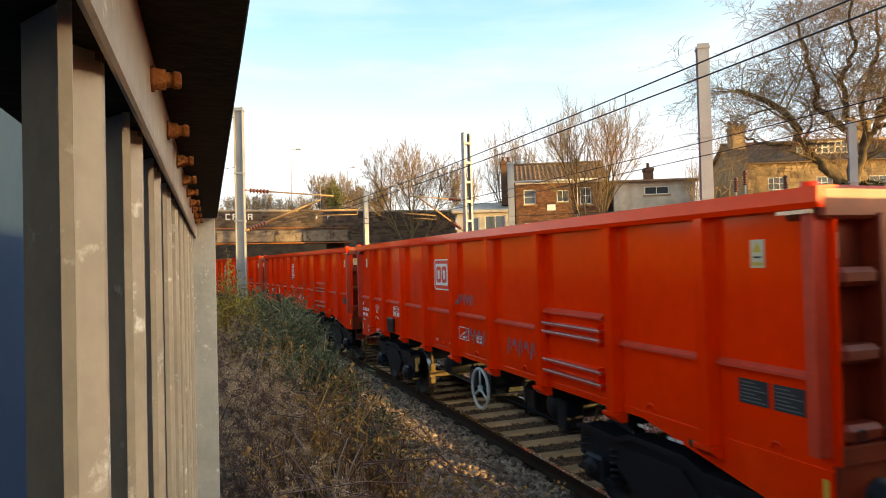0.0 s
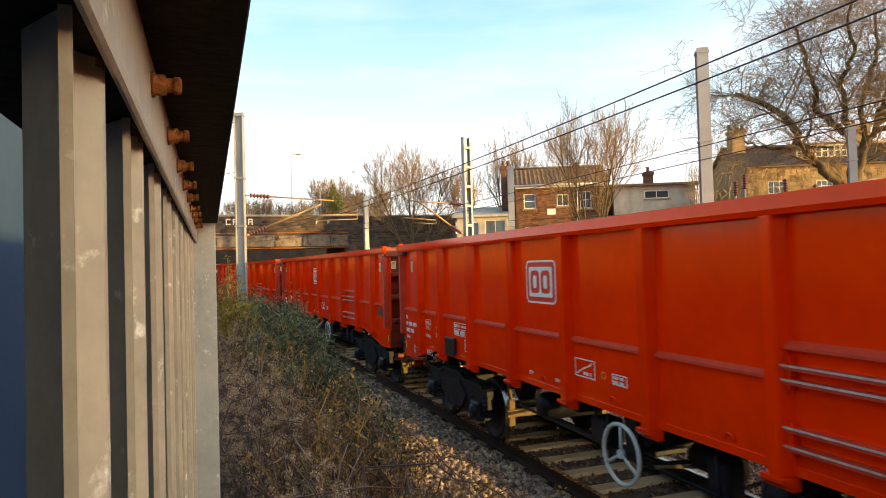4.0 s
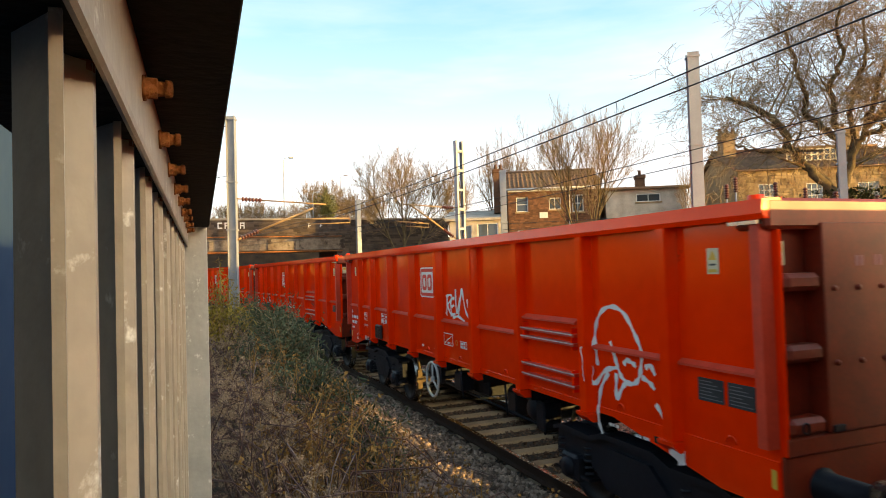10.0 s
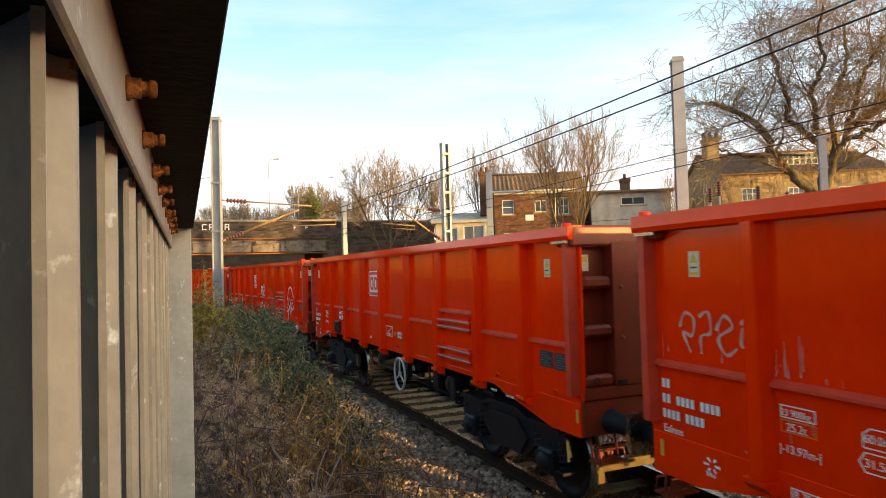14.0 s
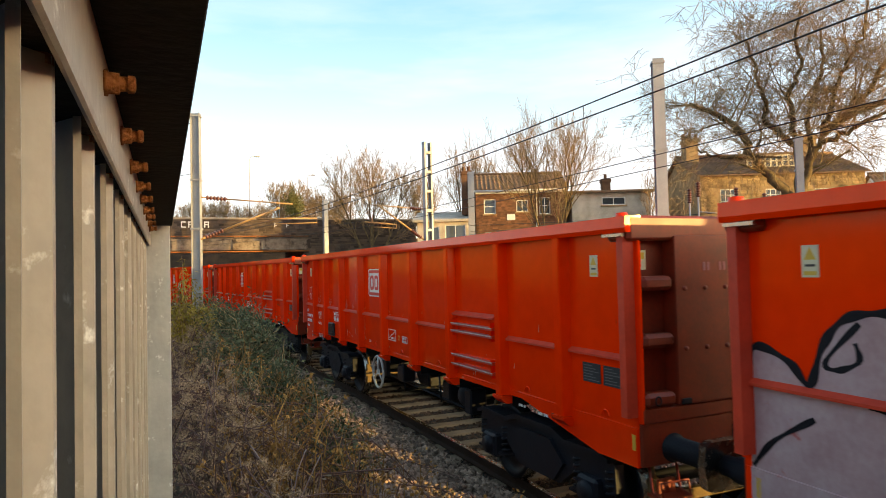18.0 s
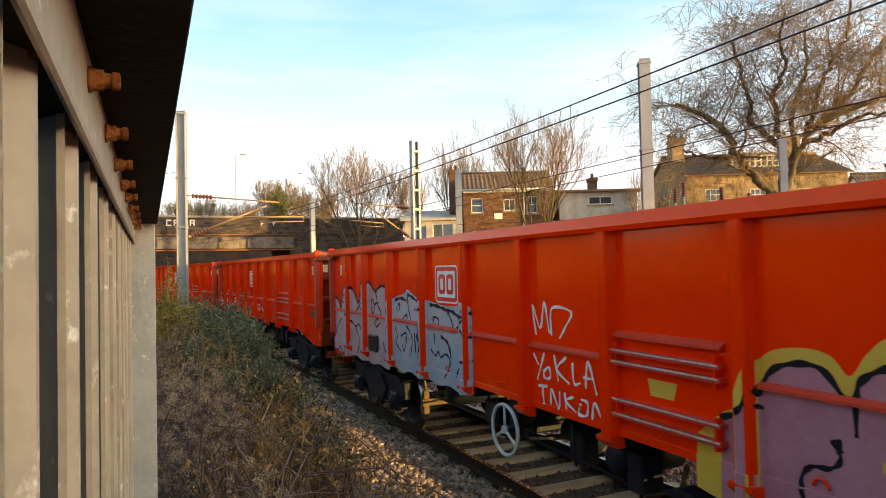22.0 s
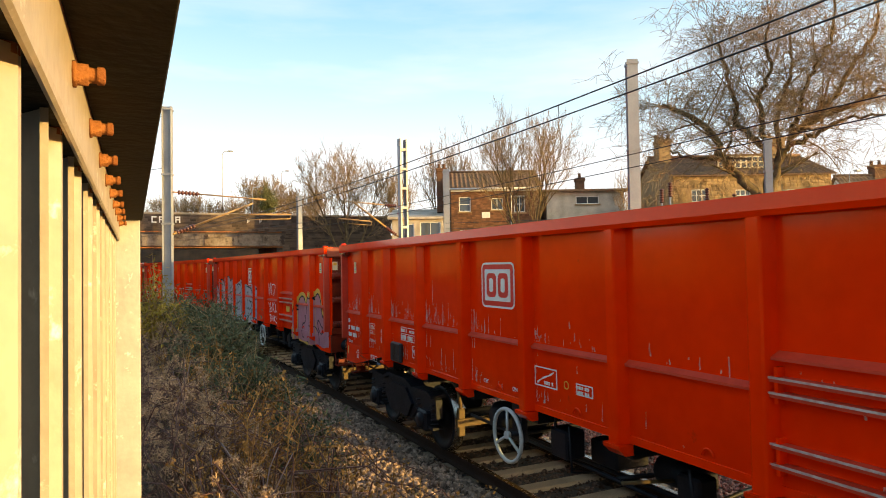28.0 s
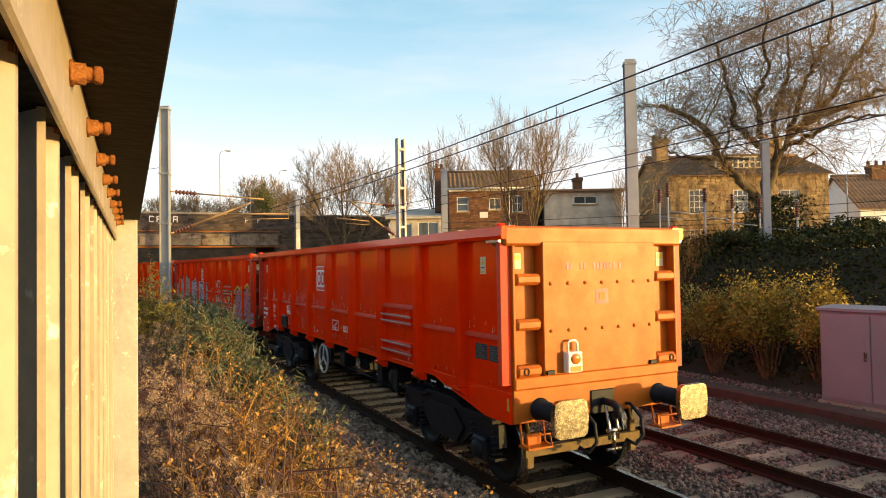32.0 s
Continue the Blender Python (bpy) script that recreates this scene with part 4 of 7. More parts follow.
def build_undergrowth():
    rng = np.random.default_rng(11)

    def scatter(n, s0, s1, l0, l1, power=1.6):
        s = s0 + (s1 - s0) * rng.uniform(0, 1, n) ** power
        lat = rng.uniform(l0, l1, n)
        p = grid_along(s, lat, 0 * s)
        p[:, 2] = ground_many(p[:, :2]) - 0.03
        clump = np.array([0.5 + 0.5 * noise.noise((x * 1.1, y * 1.1, 3.0)) for x, y, _ in p])
        return p, clump

    for name, label, mat, n, rngs, h, wd, lean in (
            ("dead_stems", "tangled ashen dead stems on the slope", ASHEN, 8500, (2.3, 22, -4.75, -3.3), (0.15, 0.50), 0.009, 0.9),
            ("dry_grass", "dry golden grass and weeds on the slope", DRY, 8500, (2.4, 24, -4.2, -3.2), (0.15, 0.50), 0.008, 0.6),
            ("winter_grass", "short green winter grass on the slope", GRASS, 7000, (2.2, 24, -4.6, -3.1), (0.05, 0.20), 0.008, 0.5)):
        p, clump = scatter(n, *rngs)
        keep = clump > 0.46
        p, clump = p[keep], clump[keep]
        v, f = ribbons(rng, p, rng.uniform(*h, len(p)) * (0.5 + 0.9 * clump), np.full(len(p), wd), lean)
        tagged(heap(name, v, f, mat), label, "undergrowth", kind="stuff")
    # tall weeds with seed heads
    p, clump = scatter(300, 2.6, 18, -4.5, -3.3, 1.3)
    stems, tuft, rnd = bmesh.new(), [], random.Random(2)
    for x, y, z in p:
        h = rnd.uniform(0.5, 1.05)
        top = Vector((x + rnd.uniform(-0.15, 0.15), y + rnd.uniform(-0.15, 0.15), z + h))
        mid = (Vector((x, y, z)) + top) / 2 + Vector((rnd.uniform(-0.05, 0.05), rnd.uniform(-0.05, 0.05), 0))
        tube(stems, [(x, y, z), mid, top], [0.005, 0.004, 0.002], 3, False)
        for q in range(rnd.randint(3, 7)):
            b = mid.lerp(top, rnd.uniform(0.1, 1.0))
            e = b + Vector((rnd.uniform(-0.13, 0.13), rnd.uniform(-0.13, 0.13), rnd.uniform(0.04, 0.16)))
            tube(stems, [b, e], [0.003, 0.0015], 3, False)
            tuft += [e + Vector((rnd.gauss(0, 0.014), rnd.gauss(0, 0.014), rnd.gauss(0, 0.016))) for _ in range(6)]
    tagged(part("tall_weeds", stems, DRY), "tall dry brown weed stems", "undergrowth", kind="stuff")
    v, f = leaves(rng, np.array(tuft), 0.022, 0.018, 0.0)
    tagged(heap("seed_heads", v, f, DRY), "pale brown seed heads", "undergrowth", kind="stuff")
    # climbing vine with masses of grey fluffy seed heads close to the fence
    p, clump = scatter(4200, 2.2, 12, -4.95, -3.85, 1.25)
    p, clump = p[clump > 0.44], clump[clump > 0.44]
    p[:, 2] += rng.uniform(0.05, 0.75, len(p)) * (0.35 + clump) * np.clip((-3.6 - p[:, 0]) / 0.7, 0.5, 1.3)
    k = 64
    d = rng.normal(size=(len(p) * k, 3))
    d /= np.linalg.norm(d, axis=1)[:, None]
    c = np.repeat(p, k, 0) + d * np.repeat(rng.uniform(0.014, 0.036, len(p)), k)[:, None] * rng.uniform(0.5, 1.0, (len(d), 1))
    v, f = leaves(rng, c, 0.017, 0.0045, 0.0)
    tagged(heap("seed_heads", v, f, FLUFF), "grey fluffy seed heads on a dead vine", "undergrowth", kind="stuff")
    # arching bramble canes with a few leaves
    q, clump = scatter(280, 2.6, 20, -4.6, -3.6, 1.3)
    canes, tips = bmesh.new(), []
    for x, y, z in q:
        a = Vector((x, y, z))
        out = Vector((rnd.gauss(0.1, 0.35), rnd.gauss(-0.05, 0.35), 0))
        line = [a, a + out * 0.35 + Vector((0, 0, rnd.uniform(0.3, 0.6))), a + out * 0.8 + Vector((0, 0, rnd.uniform(0.4, 0.75))), a + out * 1.3 + Vector((0, 0, rnd.uniform(0.1, 0.45)))]
        tube(canes, line, [0.006, 0.005, 0.004, 0.002], 4, False)
        for _ in range(9):
            u = rnd.randint(0, 2)
            tips.append(line[u].lerp(line[u + 1], rnd.random()) + Vector((rnd.gauss(0, 0.02), rnd.gauss(0, 0.02), rnd.gauss(0, 0.02))))
    tagged(part("bramble_canes", canes, CANE), "dark red arching bramble canes", "undergrowth", kind="stuff")
    v, f = leaves(rng, np.array(tips), 0.034, 0.020, 0.2)
    tagged(heap("bramble_leaves", v, f, BRAMBLE), "dark green and russet bramble leaves", "undergrowth", kind="stuff")
    bm = bmesh.new()
    for x, y, z in p[::2]:
        a = Vector((x, y, z))
        b = a + Vector((rnd.gauss(0, 0.3), rnd.gauss(0, 0.3), rnd.uniform(-0.3, 0.15)))
        tube(bm, [a, (a + b) / 2 + Vector((0, 0, rnd.uniform(0, 0.12))), b, b + Vector((rnd.gauss(0, 0.2), rnd.gauss(0, 0.2), -0.25))], 0.003, 3, False)
    tagged(part("vine", bm, CANE), "tangled bare vine stems on the slope", "undergrowth", kind="stuff")


def leafy_bush(name, label, x, y, r, h, n, mat, leaf=(0.09, 0.02), seed=0, droop=0.3, z0=None, wood=None, stems=16, squash=1.0):
    rng, rnd = np.random.default_rng(seed), random.Random(seed)
    z = ground_height(x, y) if z0 is None else z0
    ob = thing(name, label, "bush")
    ob.location = (x, y, z - 0.05)
    bm, tips = bmesh.new(), []
    for q in range(stems):
        a, lean = rnd.uniform(0, 2 * math.pi), rnd.uniform(0.1, 1.0)
        hh = h * rnd.uniform(0.6, 1.05)
        end = Vector((math.cos(a) * r * lean, math.sin(a) * r * lean * squash, hh * (1 - 0.3 * lean)))
        mid = end * 0.5 + Vector((rnd.uniform(-0.1, 0.1) * r, rnd.uniform(-0.1, 0.1) * r, 0.15 * h))
        tube(bm, [(0.15 * end.x, 0.15 * end.y, 0), mid, end], [0.012 + 0.006 * h, 0.010, 0.004], 4, False)
        for k in range(6):
            b = mid.lerp(end, k / 5)
            e = b + Vector((rnd.gauss(0, 0.22) * r, rnd.gauss(0, 0.22) * r * squash, rnd.uniform(0, 0.25) * h))
            tube(bm, [b, e], [0.005, 0.002], 3, False)
            tips += [b.lerp(e, rnd.random()) for _ in range(4)]
    part("branching", bm, wood or TWIG, ob)
    tips = np.array(tips)
    c = tips[rng.integers(0, len(tips), n)] + rng.normal(size=(n, 3)) * np.array([0.10 * r, 0.10 * r * squash, 0.07 * h])
    c[:, 2] = np.abs(c[:, 2])
    v, f = leaves(rng, c, leaf[0], leaf[1], droop)
    crown = heap("foliage", v, f, mat, ob)
    return ob


def bare_tree(name, label, x, y, top, width, seed, stems=1, fan=0.35, z0=None, thin=None, levels=4, trunk=0.16, mat=None):
    """A bare winter tree that reaches the height top: fanning stems, forking limbs, a crown of fine twigs."""
    rnd = random.Random(seed)
    x, y = site(x, y)
    z = (ground_height(x, y) if z0 is None else z0) - 0.3
    thin = (thin or 0.00016) * math.hypot(x + 4.8, y)
    ob = thing(name, label, "tree")
    ob.location = (x, y, z)
    runs = []

    def grow(p, d, length, level):
        n = 6 if level == 0 else 5 if level < 3 else 3
        pts = [p]
        for k in range(n):
            d = (d + Vector((rnd.gauss(0, 0.05 + 0.03 * level), rnd.gauss(0, 0.05 + 0.03 * level), rnd.gauss(0.04 if level else -0.01, 0.05)))).normalized()
            p = p + d * length / n
            pts.append(p)
        runs.append((pts, level))
        if level >= levels:
            return
        side = rnd.uniform(0, 6.28)
        for i in range(2 if level == 0 else 1, n + 1):
            for q in range(2 if level == 0 and i > 2 or level == 3 else 1):
                side += 2.4 + rnd.uniform(-0.5, 0.5)
                u = d.orthogonal().normalized()
                out = u * math.cos(side) + d.cross(u) * math.sin(side)
                a = rnd.uniform(0.45, 0.85)
                grow(pts[i], (d * math.cos(a) + out * math.sin(a) + Vector((0, 0, 0.12))).normalized(), length * (rnd.uniform(0.62, 0.92) * (1.22 - 0.12 * i) if level == 0 else rnd.uniform(0.45, 0.68) * (1.08 - 0.07 * i)), level + 1)

    for q in range(stems):
        a = 6.28 * q / stems + rnd.uniform(-0.4, 0.4)
        f = fan * rnd.uniform(0.4, 1.2) if stems > 1 else 0.06
        grow(Vector((0.06 * math.cos(a), 0.06 * math.sin(a), 0)), Vector((math.cos(a) * f, math.sin(a) * f, 1)).normalized(), 1.0, 0)
    ext = np.array([p for pts, _ in runs for p in pts])
    kx = width / 2 / np.percentile(np.hypot(ext[:, 0], ext[:, 1]), 96)
    kz = (top - z) / ext[:, 2].max()
    wood, fine = bmesh.new(), bmesh.new()
    for pts, level in runs:
        r0 = trunk * (0.75, 0.32, 0.14, 0.07, 0.04)[level]
        n = len(pts) - 1
        tube(wood if level < 2 else fine, [(p.x * kx, p.y * kx, p.z * kz) for p in pts], [max(thin, r0 * (1 - 0.65 * i / n)) for i in range(n + 1)], 7 if level == 0 else 4 if level == 1 else 3, False)
    part("trunk", wood, mat or BARK, ob)
    part("crown", fine, TWIG, ob)
    return ob


def big_tree():
    """The large tree in front of the stone house: limbs leaning left and right, dense drooping twigs."""
    rnd = random.Random(21)
    x, y = site(17.5, 18.6)
    z = ground_height(x, y) - 0.3
    ob = thing("large_tree", "large bare spreading tree with an ivy-clad trunk", "tree")
    side = Vector((0.63, -0.775, 0))       # along the railway side of the crown
    deep = Vector((0.775, 0.63, 0))
    ob.location = (x, y, z)
    wood, fine = bmesh.new(), bmesh.new()

    def twig(p, d, length, r, level):
        pts, rs, n = [p], [r], 4
        for k in range(n):
            sag = -0.07 if level >= 2 else 0.03
            d = (d + Vector((rnd.gauss(0, 0.13), rnd.gauss(0, 0.13), rnd.gauss(sag, 0.11)))).normalized()
            p = p + d * length / n
            pts.append(p)
            rs.append(max(0.0072, r * (1 - 0.6 * (k + 1) / n)))
        tube(wood if r > 0.05 else fine, pts, rs, 6 if r > 0.05 else 3, False)
        if level >= 4:
            return
        for k in range(5 if level < 2 else 4):
            i = rnd.randint(1, n)
            out = Vector((rnd.gauss(0, 1), rnd.gauss(0, 1), rnd.gauss(0.25, 0.7)))
            out = (out - d * out.dot(d)).normalized()
            twig(pts[i], (d * rnd.uniform(0.4, 0.9) + out * rnd.uniform(0.5, 1.0)).normalized(), length * rnd.uniform(0.45, 0.75), max(0.006, rs[i] * rnd.uniform(0.45, 0.65)), level + 1)

    def at(u, h, v=0.0):
        return side * u + deep * v + Vector((0, 0, h))
    def limb(r, *places):
        """A limb through places (u along the crown, h above the foot, v towards the house)."""
        return [at(*p) for p in places], r

    limbs = [limb(0.34, (0.15, 0), (0.20, 1.1), (0.32, 2.8), (0.70, 4.0), (1.07, 4.86, 0.2)),
             limb(0.30, (0.16, 1.0), (-0.05, 2.5), (-0.45, 2.95, -0.2), (-0.92, 3.5, -0.4), (-1.39, 4.2, -0.5), (-1.68, 5.1, -0.6), (-2.4, 5.8, -0.7), (-3.0, 6.2, -0.7), (-3.6, 6.5, -0.8)),
             limb(0.13, (-1.30, 4.1, -0.5), (-2.15, 4.15, -0.9), (-2.8, 4.25, -1.0), (-3.3, 4.55, -1.1)),
             limb(0.20, (1.07, 4.86, 0.2), (1.73, 5.35, 0.3), (2.7, 5.75, 0.2), (3.6, 6.1, 0), (4.5, 6.3, -0.2), (5.6, 6.3, -0.4)),
             limb(0.18, (1.25, 5.1, 0.2), (2.2, 5.7, 0.8), (2.87, 6.75, 1.0), (3.34, 7.6, 1.2), (4.0, 8.6, 1.3), (4.3, 9.6, 1.4))]
    limbs += [limb(0.15, (0.95, 4.5, 0.1), (1.9, 4.7, -0.4), (2.5, 5.1, -0.6), (3.15, 5.3, -0.7), (4.1, 5.2, -0.8)),
              limb(0.20, (0.22, 2.5), (0.17, 4.5, 0.1), (-0.45, 5.2, 0.2), (-0.92, 5.7, 0.4), (-0.82, 6.45, 0.5), (-1.1, 7.2, 0.6), (-1.2, 8.1, 0.6), (-1.5, 9.2, 0.7)),
              limb(0.16, (0.20, 4.4, 0.1), (0.08, 5.7, -0.3), (-0.07, 6.35, -0.4), (0.3, 6.9, -0.4), (0.5, 7.7, -0.5), (0.3, 8.6, -0.6), (0.5, 9.6, -0.6)),
              limb(0.15, (0.55, 3.9, 0.1), (0.7, 6.0, 0.5), (1.07, 7.2, 0.8), (1.26, 8.1, 1.0), (1.16, 9.4, 1.1)),
              limb(0.15, (1.10, 4.9, 0.2), (1.45, 5.95, -0.5), (1.73, 6.9, -0.8), (2.2, 7.6, -1.0), (2.5, 8.4, -1.2), (2.6, 9.5, -1.3))]
    for pts, r in limbs:
        n = len(pts)
        rs = [0.72 * r * (1 - 0.62 * i / (n - 1)) for i in range(n)]
        line, radii = [], []
        for i in range(n - 1):
            for q in range(4):
                wob = Vector((rnd.gauss(0, 0.05), rnd.gauss(0, 0.05), rnd.gauss(0, 0.05))) if q else Vector((0, 0, 0))
                line.append(pts[i].lerp(pts[i + 1], q / 4) + wob)
                radii.append((rs[i] + (rs[i + 1] - rs[i]) * q / 4) * rnd.uniform(0.92, 1.1))
        tube(wood, line + [pts[-1]], radii + [rs[-1]], 8, False)
        for i in range(3 if r > 0.25 else 1, n):
            for q in range(3 if i < n - 1 else 6):
                d = (pts[i] - pts[i - 1]).normalized()
                out = Vector((rnd.gauss(0, 1), rnd.gauss(0, 1), rnd.gauss(0.3, 0.7))).normalized()
                twig(pts[i - 1].lerp(pts[i], rnd.uniform(0.3, 1.0)), (d * 0.5 + out).normalized(), rnd.uniform(1.3, 2.6), rs[i] * rnd.uniform(0.25, 0.45), 1)
    part("trunk", wood, BARK, ob)
    part("crown", fine, TWIG, ob)
    rng = np.random.default_rng(4)
    n = 2600
    c = np.stack([rng.normal(0.5, 0.55, n), rng.normal(0, 0.35, n), rng.uniform(0.2, 2.6, n)], 1)
    c = np.array([side * a + deep * b for a, b, _ in c]) + np.stack([0 * c[:, 2], 0 * c[:, 2], c[:, 2]], 1)
    v, f = leaves(rng, c, 0.14, 0.10, 0.3)
    heap("ivy", v, f, HEDGE, ob)


CONIFER = material("conifer_leaf", (0.075, 0.085, 0.02), (0.12, 0.11, 0.025), rough=0.6, scale=0.6, fine=6, amount=1.0, bump=0.0, island=0.4)


def build_plants():
    build_undergrowth()
    for q, (x, y, r, h, n, m) in enumerate(((-4.70, 9.2, 0.40, 1.55, 1300, YELLOW_LEAF), (-4.0, 6.2, 0.42, 1.05, 1900, GREY_LEAF), (-4.1, 7.5, 0.5, 1.3, 2600, GREY_LEAF), (-4.15, 9.2, 0.65, 1.45, 2900, GREY_LEAF), (-4.1, 11.3, 0.7, 1.35, 2600, GREY_LEAF),
                                            (-4.0, 13.5, 0.7, 1.3, 2200, GREY_LEAF), (-4.2, 16.5, 0.8, 1.5, 2000, GREY_LEAF), (-3.95, 6.4, 0.45, 0.95, 1900, GREY_LEAF), (-3.95, 8.3, 0.5, 1.05, 2100, GREY_LEAF), (-3.85, 10.4, 0.5, 0.95, 1500, GREY_LEAF), (-4.2, 19.5, 0.9, 1.5, 1600, GREY_LEAF), (-3.85, 5.0, 0.42, 0.85, 1900, GREY_LEAF), (-4.15, 10.3, 0.6, 1.4, 2400, GREY_LEAF), (-3.9, 6.9, 0.4, 0.9, 1700, GREY_LEAF))):
        leafy_bush("buddleia_bush", "grey-green leafy buddleia bush with dry seed heads" if m is GREY_LEAF else "yellow-green buddleia bush beside the fence", x, y, r, h, int(n * 1.25), m, (0.078, 0.017), 30 + q, 0.35, stems=22)
    # bank behind the second track: yellow shrub, dark ivy hedge
    for q, (x, y, r, h, n) in enumerate(((7.7, 11.8, 1.0, 2.0, 8000), (7.9, 10.5, 1.1, 2.25, 9500), (8.0, 9.3, 1.0, 2.2, 8500), (7.3, 13.2, 0.9, 1.6, 5000))):
        leafy_bush("yellow_shrub", "yellowing leafy shrub at the foot of the bank", x, y, r, h, n, YELLOW_LEAF, (0.075, 0.04), 60 + q, 0.1, z0=0.0, stems=30, wood=BARK)
    rng = np.random.default_rng(9)
    n = 52000
    s, lat = rng.uniform(3, 34, n), 7.8 + 4.6 * rng.uniform(0, 1, n) ** 0.8
    p = grid_along(s, lat, 0 * s)
    p[:, 2] = ground_many(p[:, :2]) + np.abs(rng.normal(0, 0.2, n)) + np.array([0.35 * max(0, noise.noise((x * 0.5, y * 0.5, 7))) for x, y, _ in p])
    v, f = leaves(rng, p, 0.11, 0.075, 0.2)
    tagged(heap("ivy_bank", v, f, HEDGE), "dark ivy and bramble covering the cutting side", "ivy", kind="stuff")
    # unseen hedge added beyond the fence to give the wagon sides warm reflections
    n = 26000
    x, y = rng.uniform(-17.5, -14.5, n), rng.uniform(-14, 62, n)
    top = np.array([3.7 + 0.9 * noise.noise((a * 0.35, 0, 2)) + 0.5 * noise.noise((a * 1.3, 0, 5)) for a in y])
    p = np.stack([x, y, 1.2 + (top - 1.2) * rng.uniform(0, 1, n) ** 0.7], 1)
    v, f = leaves(rng, p, 0.42, 0.28, 0.2)
    tagged(heap("hedge", v, f, WINTER_HEDGE), "tall russet hedge added unseen beyond the fence", "hedge", kind="stuff")
    for q, (x, y, r, h, n) in enumerate(((13.5, 12.2, 1.5, 0.85, 5200), (15.8, 11.2, 1.6, 0.8, 5200), (17.8, 9.6, 1.6, 0.8, 5200), (18.6, 19.3, 1.3, 1.5, 4200), (20.5, 15.0, 1.8, 0.7, 4200), (11.6, 14.8, 1.3, 0.6, 3600))):
        leafy_bush("evergreen_bush", "dark green dense bush on top of the bank", x, y, r, h, n, HEDGE, (0.11, 0.07), 80 + q, 0.15, stems=24)
    # dry brown scrub along the foot of the houses and the bridge wing wall
    n = 30000
    s, lat = rng.uniform(14, 47, n), rng.uniform(7.4, 12.5, n)
    p = grid_along(s, lat, 0 * s)
    p[:, 2] = ground_many(p[:, :2]) - 0.02
    v, f = ribbons(rng, p, rng.uniform(0.3, 1.3, n), np.full(n, 0.012), 0.7)
    tagged(heap("dry_scrub", v, f, DRY), "dry brown scrub on the cutting side", "undergrowth", kind="stuff")
    big_tree()
    bare_tree("bare_tree", "slender many-stemmed bare tree above the cutting", 15.6, 33.4, 12.6, 6.8, 5, stems=4, fan=0.45, trunk=0.11)
    bare_tree("bare_tree", "rounded many-stemmed bare tree beside the bridge", 9.35, 49.0, 12.4, 8.4, 12, stems=4, fan=0.6, trunk=0.14)
    bare_tree("bare_tree", "thin bare tree beside the brick house", 15.8, 45.4, 13.2, 4.2, 14, stems=2, fan=0.2, trunk=0.13)
    bare_tree("bare_tree", "bare tree beyond the bridge", 18.6, 62.5, 13.2, 4.6, 15, stems=2, fan=0.3, trunk=0.14)
    bare_tree("bare_tree", "pale bare tree beyond the bridge", 5.6, 66.0, 12.0, 7.0, 17, stems=4, fan=0.5, z0=5, trunk=0.12)
    bare_tree("bare_tree", "reddish bare tree beyond the bridge", 9.3, 64.0, 11.2, 5.0, 19, stems=4, fan=0.5, z0=5, trunk=0.10)
    bare_tree("sapling", "thin bare sapling by the grey building", 19.9, 29.4, 8.3, 2.2, 23, stems=2, fan=0.15, trunk=0.05, levels=3)
    bare_tree("bare_tree", "bare tree behind the white house", 61, 43.6, 10.1, 5.5, 29, stems=2, fan=0.3, trunk=0.2)
    for q, (x, y, h, w) in enumerate(((-6.0, 64, 9.2, 4.2), (-3.0, 62, 9.4, 3.6), (-0.6, 64, 9.9, 3.0), (1.5, 62, 9.3, 4.6), (3.6, 63, 9.5, 4.0), (-9.5, 64, 9.2, 5))):
        bare_tree("roadside_shrub", "straw-coloured bare shrub behind the parapet", x, y, h, w, 40 + q, stems=6, fan=0.7, z0=6.0, trunk=0.04, levels=3, mat=DRY)
    leafy_bush("conifer_bush", "yellow-green conifer bush behind the bridge", 5.5, 62.5, 1.1, 4.2, 5200, CONIFER, (0.16, 0.07), 70, 0.0, z0=6.0, stems=20)
    leafy_bush("russet_bush", "russet-leaved bush beside the brick house", 16.8, 30.4, 0.8, 1.6, 1500, RUSSET_LEAF, (0.11, 0.07), 72, 0.2)


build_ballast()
build_plants()


# ---- lineside things ----
def build_case():
    ob = thing("relay_cabinet", "large mauve-grey steel relay cabinet beside the track", "cabinet")
    ob.matrix_world = pose(7.35, 7.55, -0.02, 0, 0, 6)
    bm = bmesh.new()
    box(bm, -0.55, 0.55, -0.9, 0.9, 0.05, 1.72, 0.015)
    part("body", bm, CASE, ob)
    bm = bmesh.new()
    prism(bm, [(-0.60, 1.72), (0.60, 1.72), (0.60, 1.77), (0.0, 1.81), (-0.60, 1.77)], -0.95, 0.95, "y")
    part("lid", bm, CASE, ob)
    for y0, y1 in ((-0.86, -0.01), (0.01, 0.86)):
        bm = bmesh.new()
        box(bm, -0.572, -0.552, y0, y1, 0.12, 1.66, 0.006)
        door = part("door", bm, CASE, ob)
        bm = bmesh.new()
        box(bm, -0.60, -0.572, y0 + 0.06, y0 + 0.10, 0.85, 1.02, 0.004)
        part("handle", bm, STEEL, door)
    bm = bmesh.new()
    box(bm, -0.6, 0.6, -0.95, 0.95, -0.15, 0.05)
    part("plinth", bm, CONCRETE, ob)


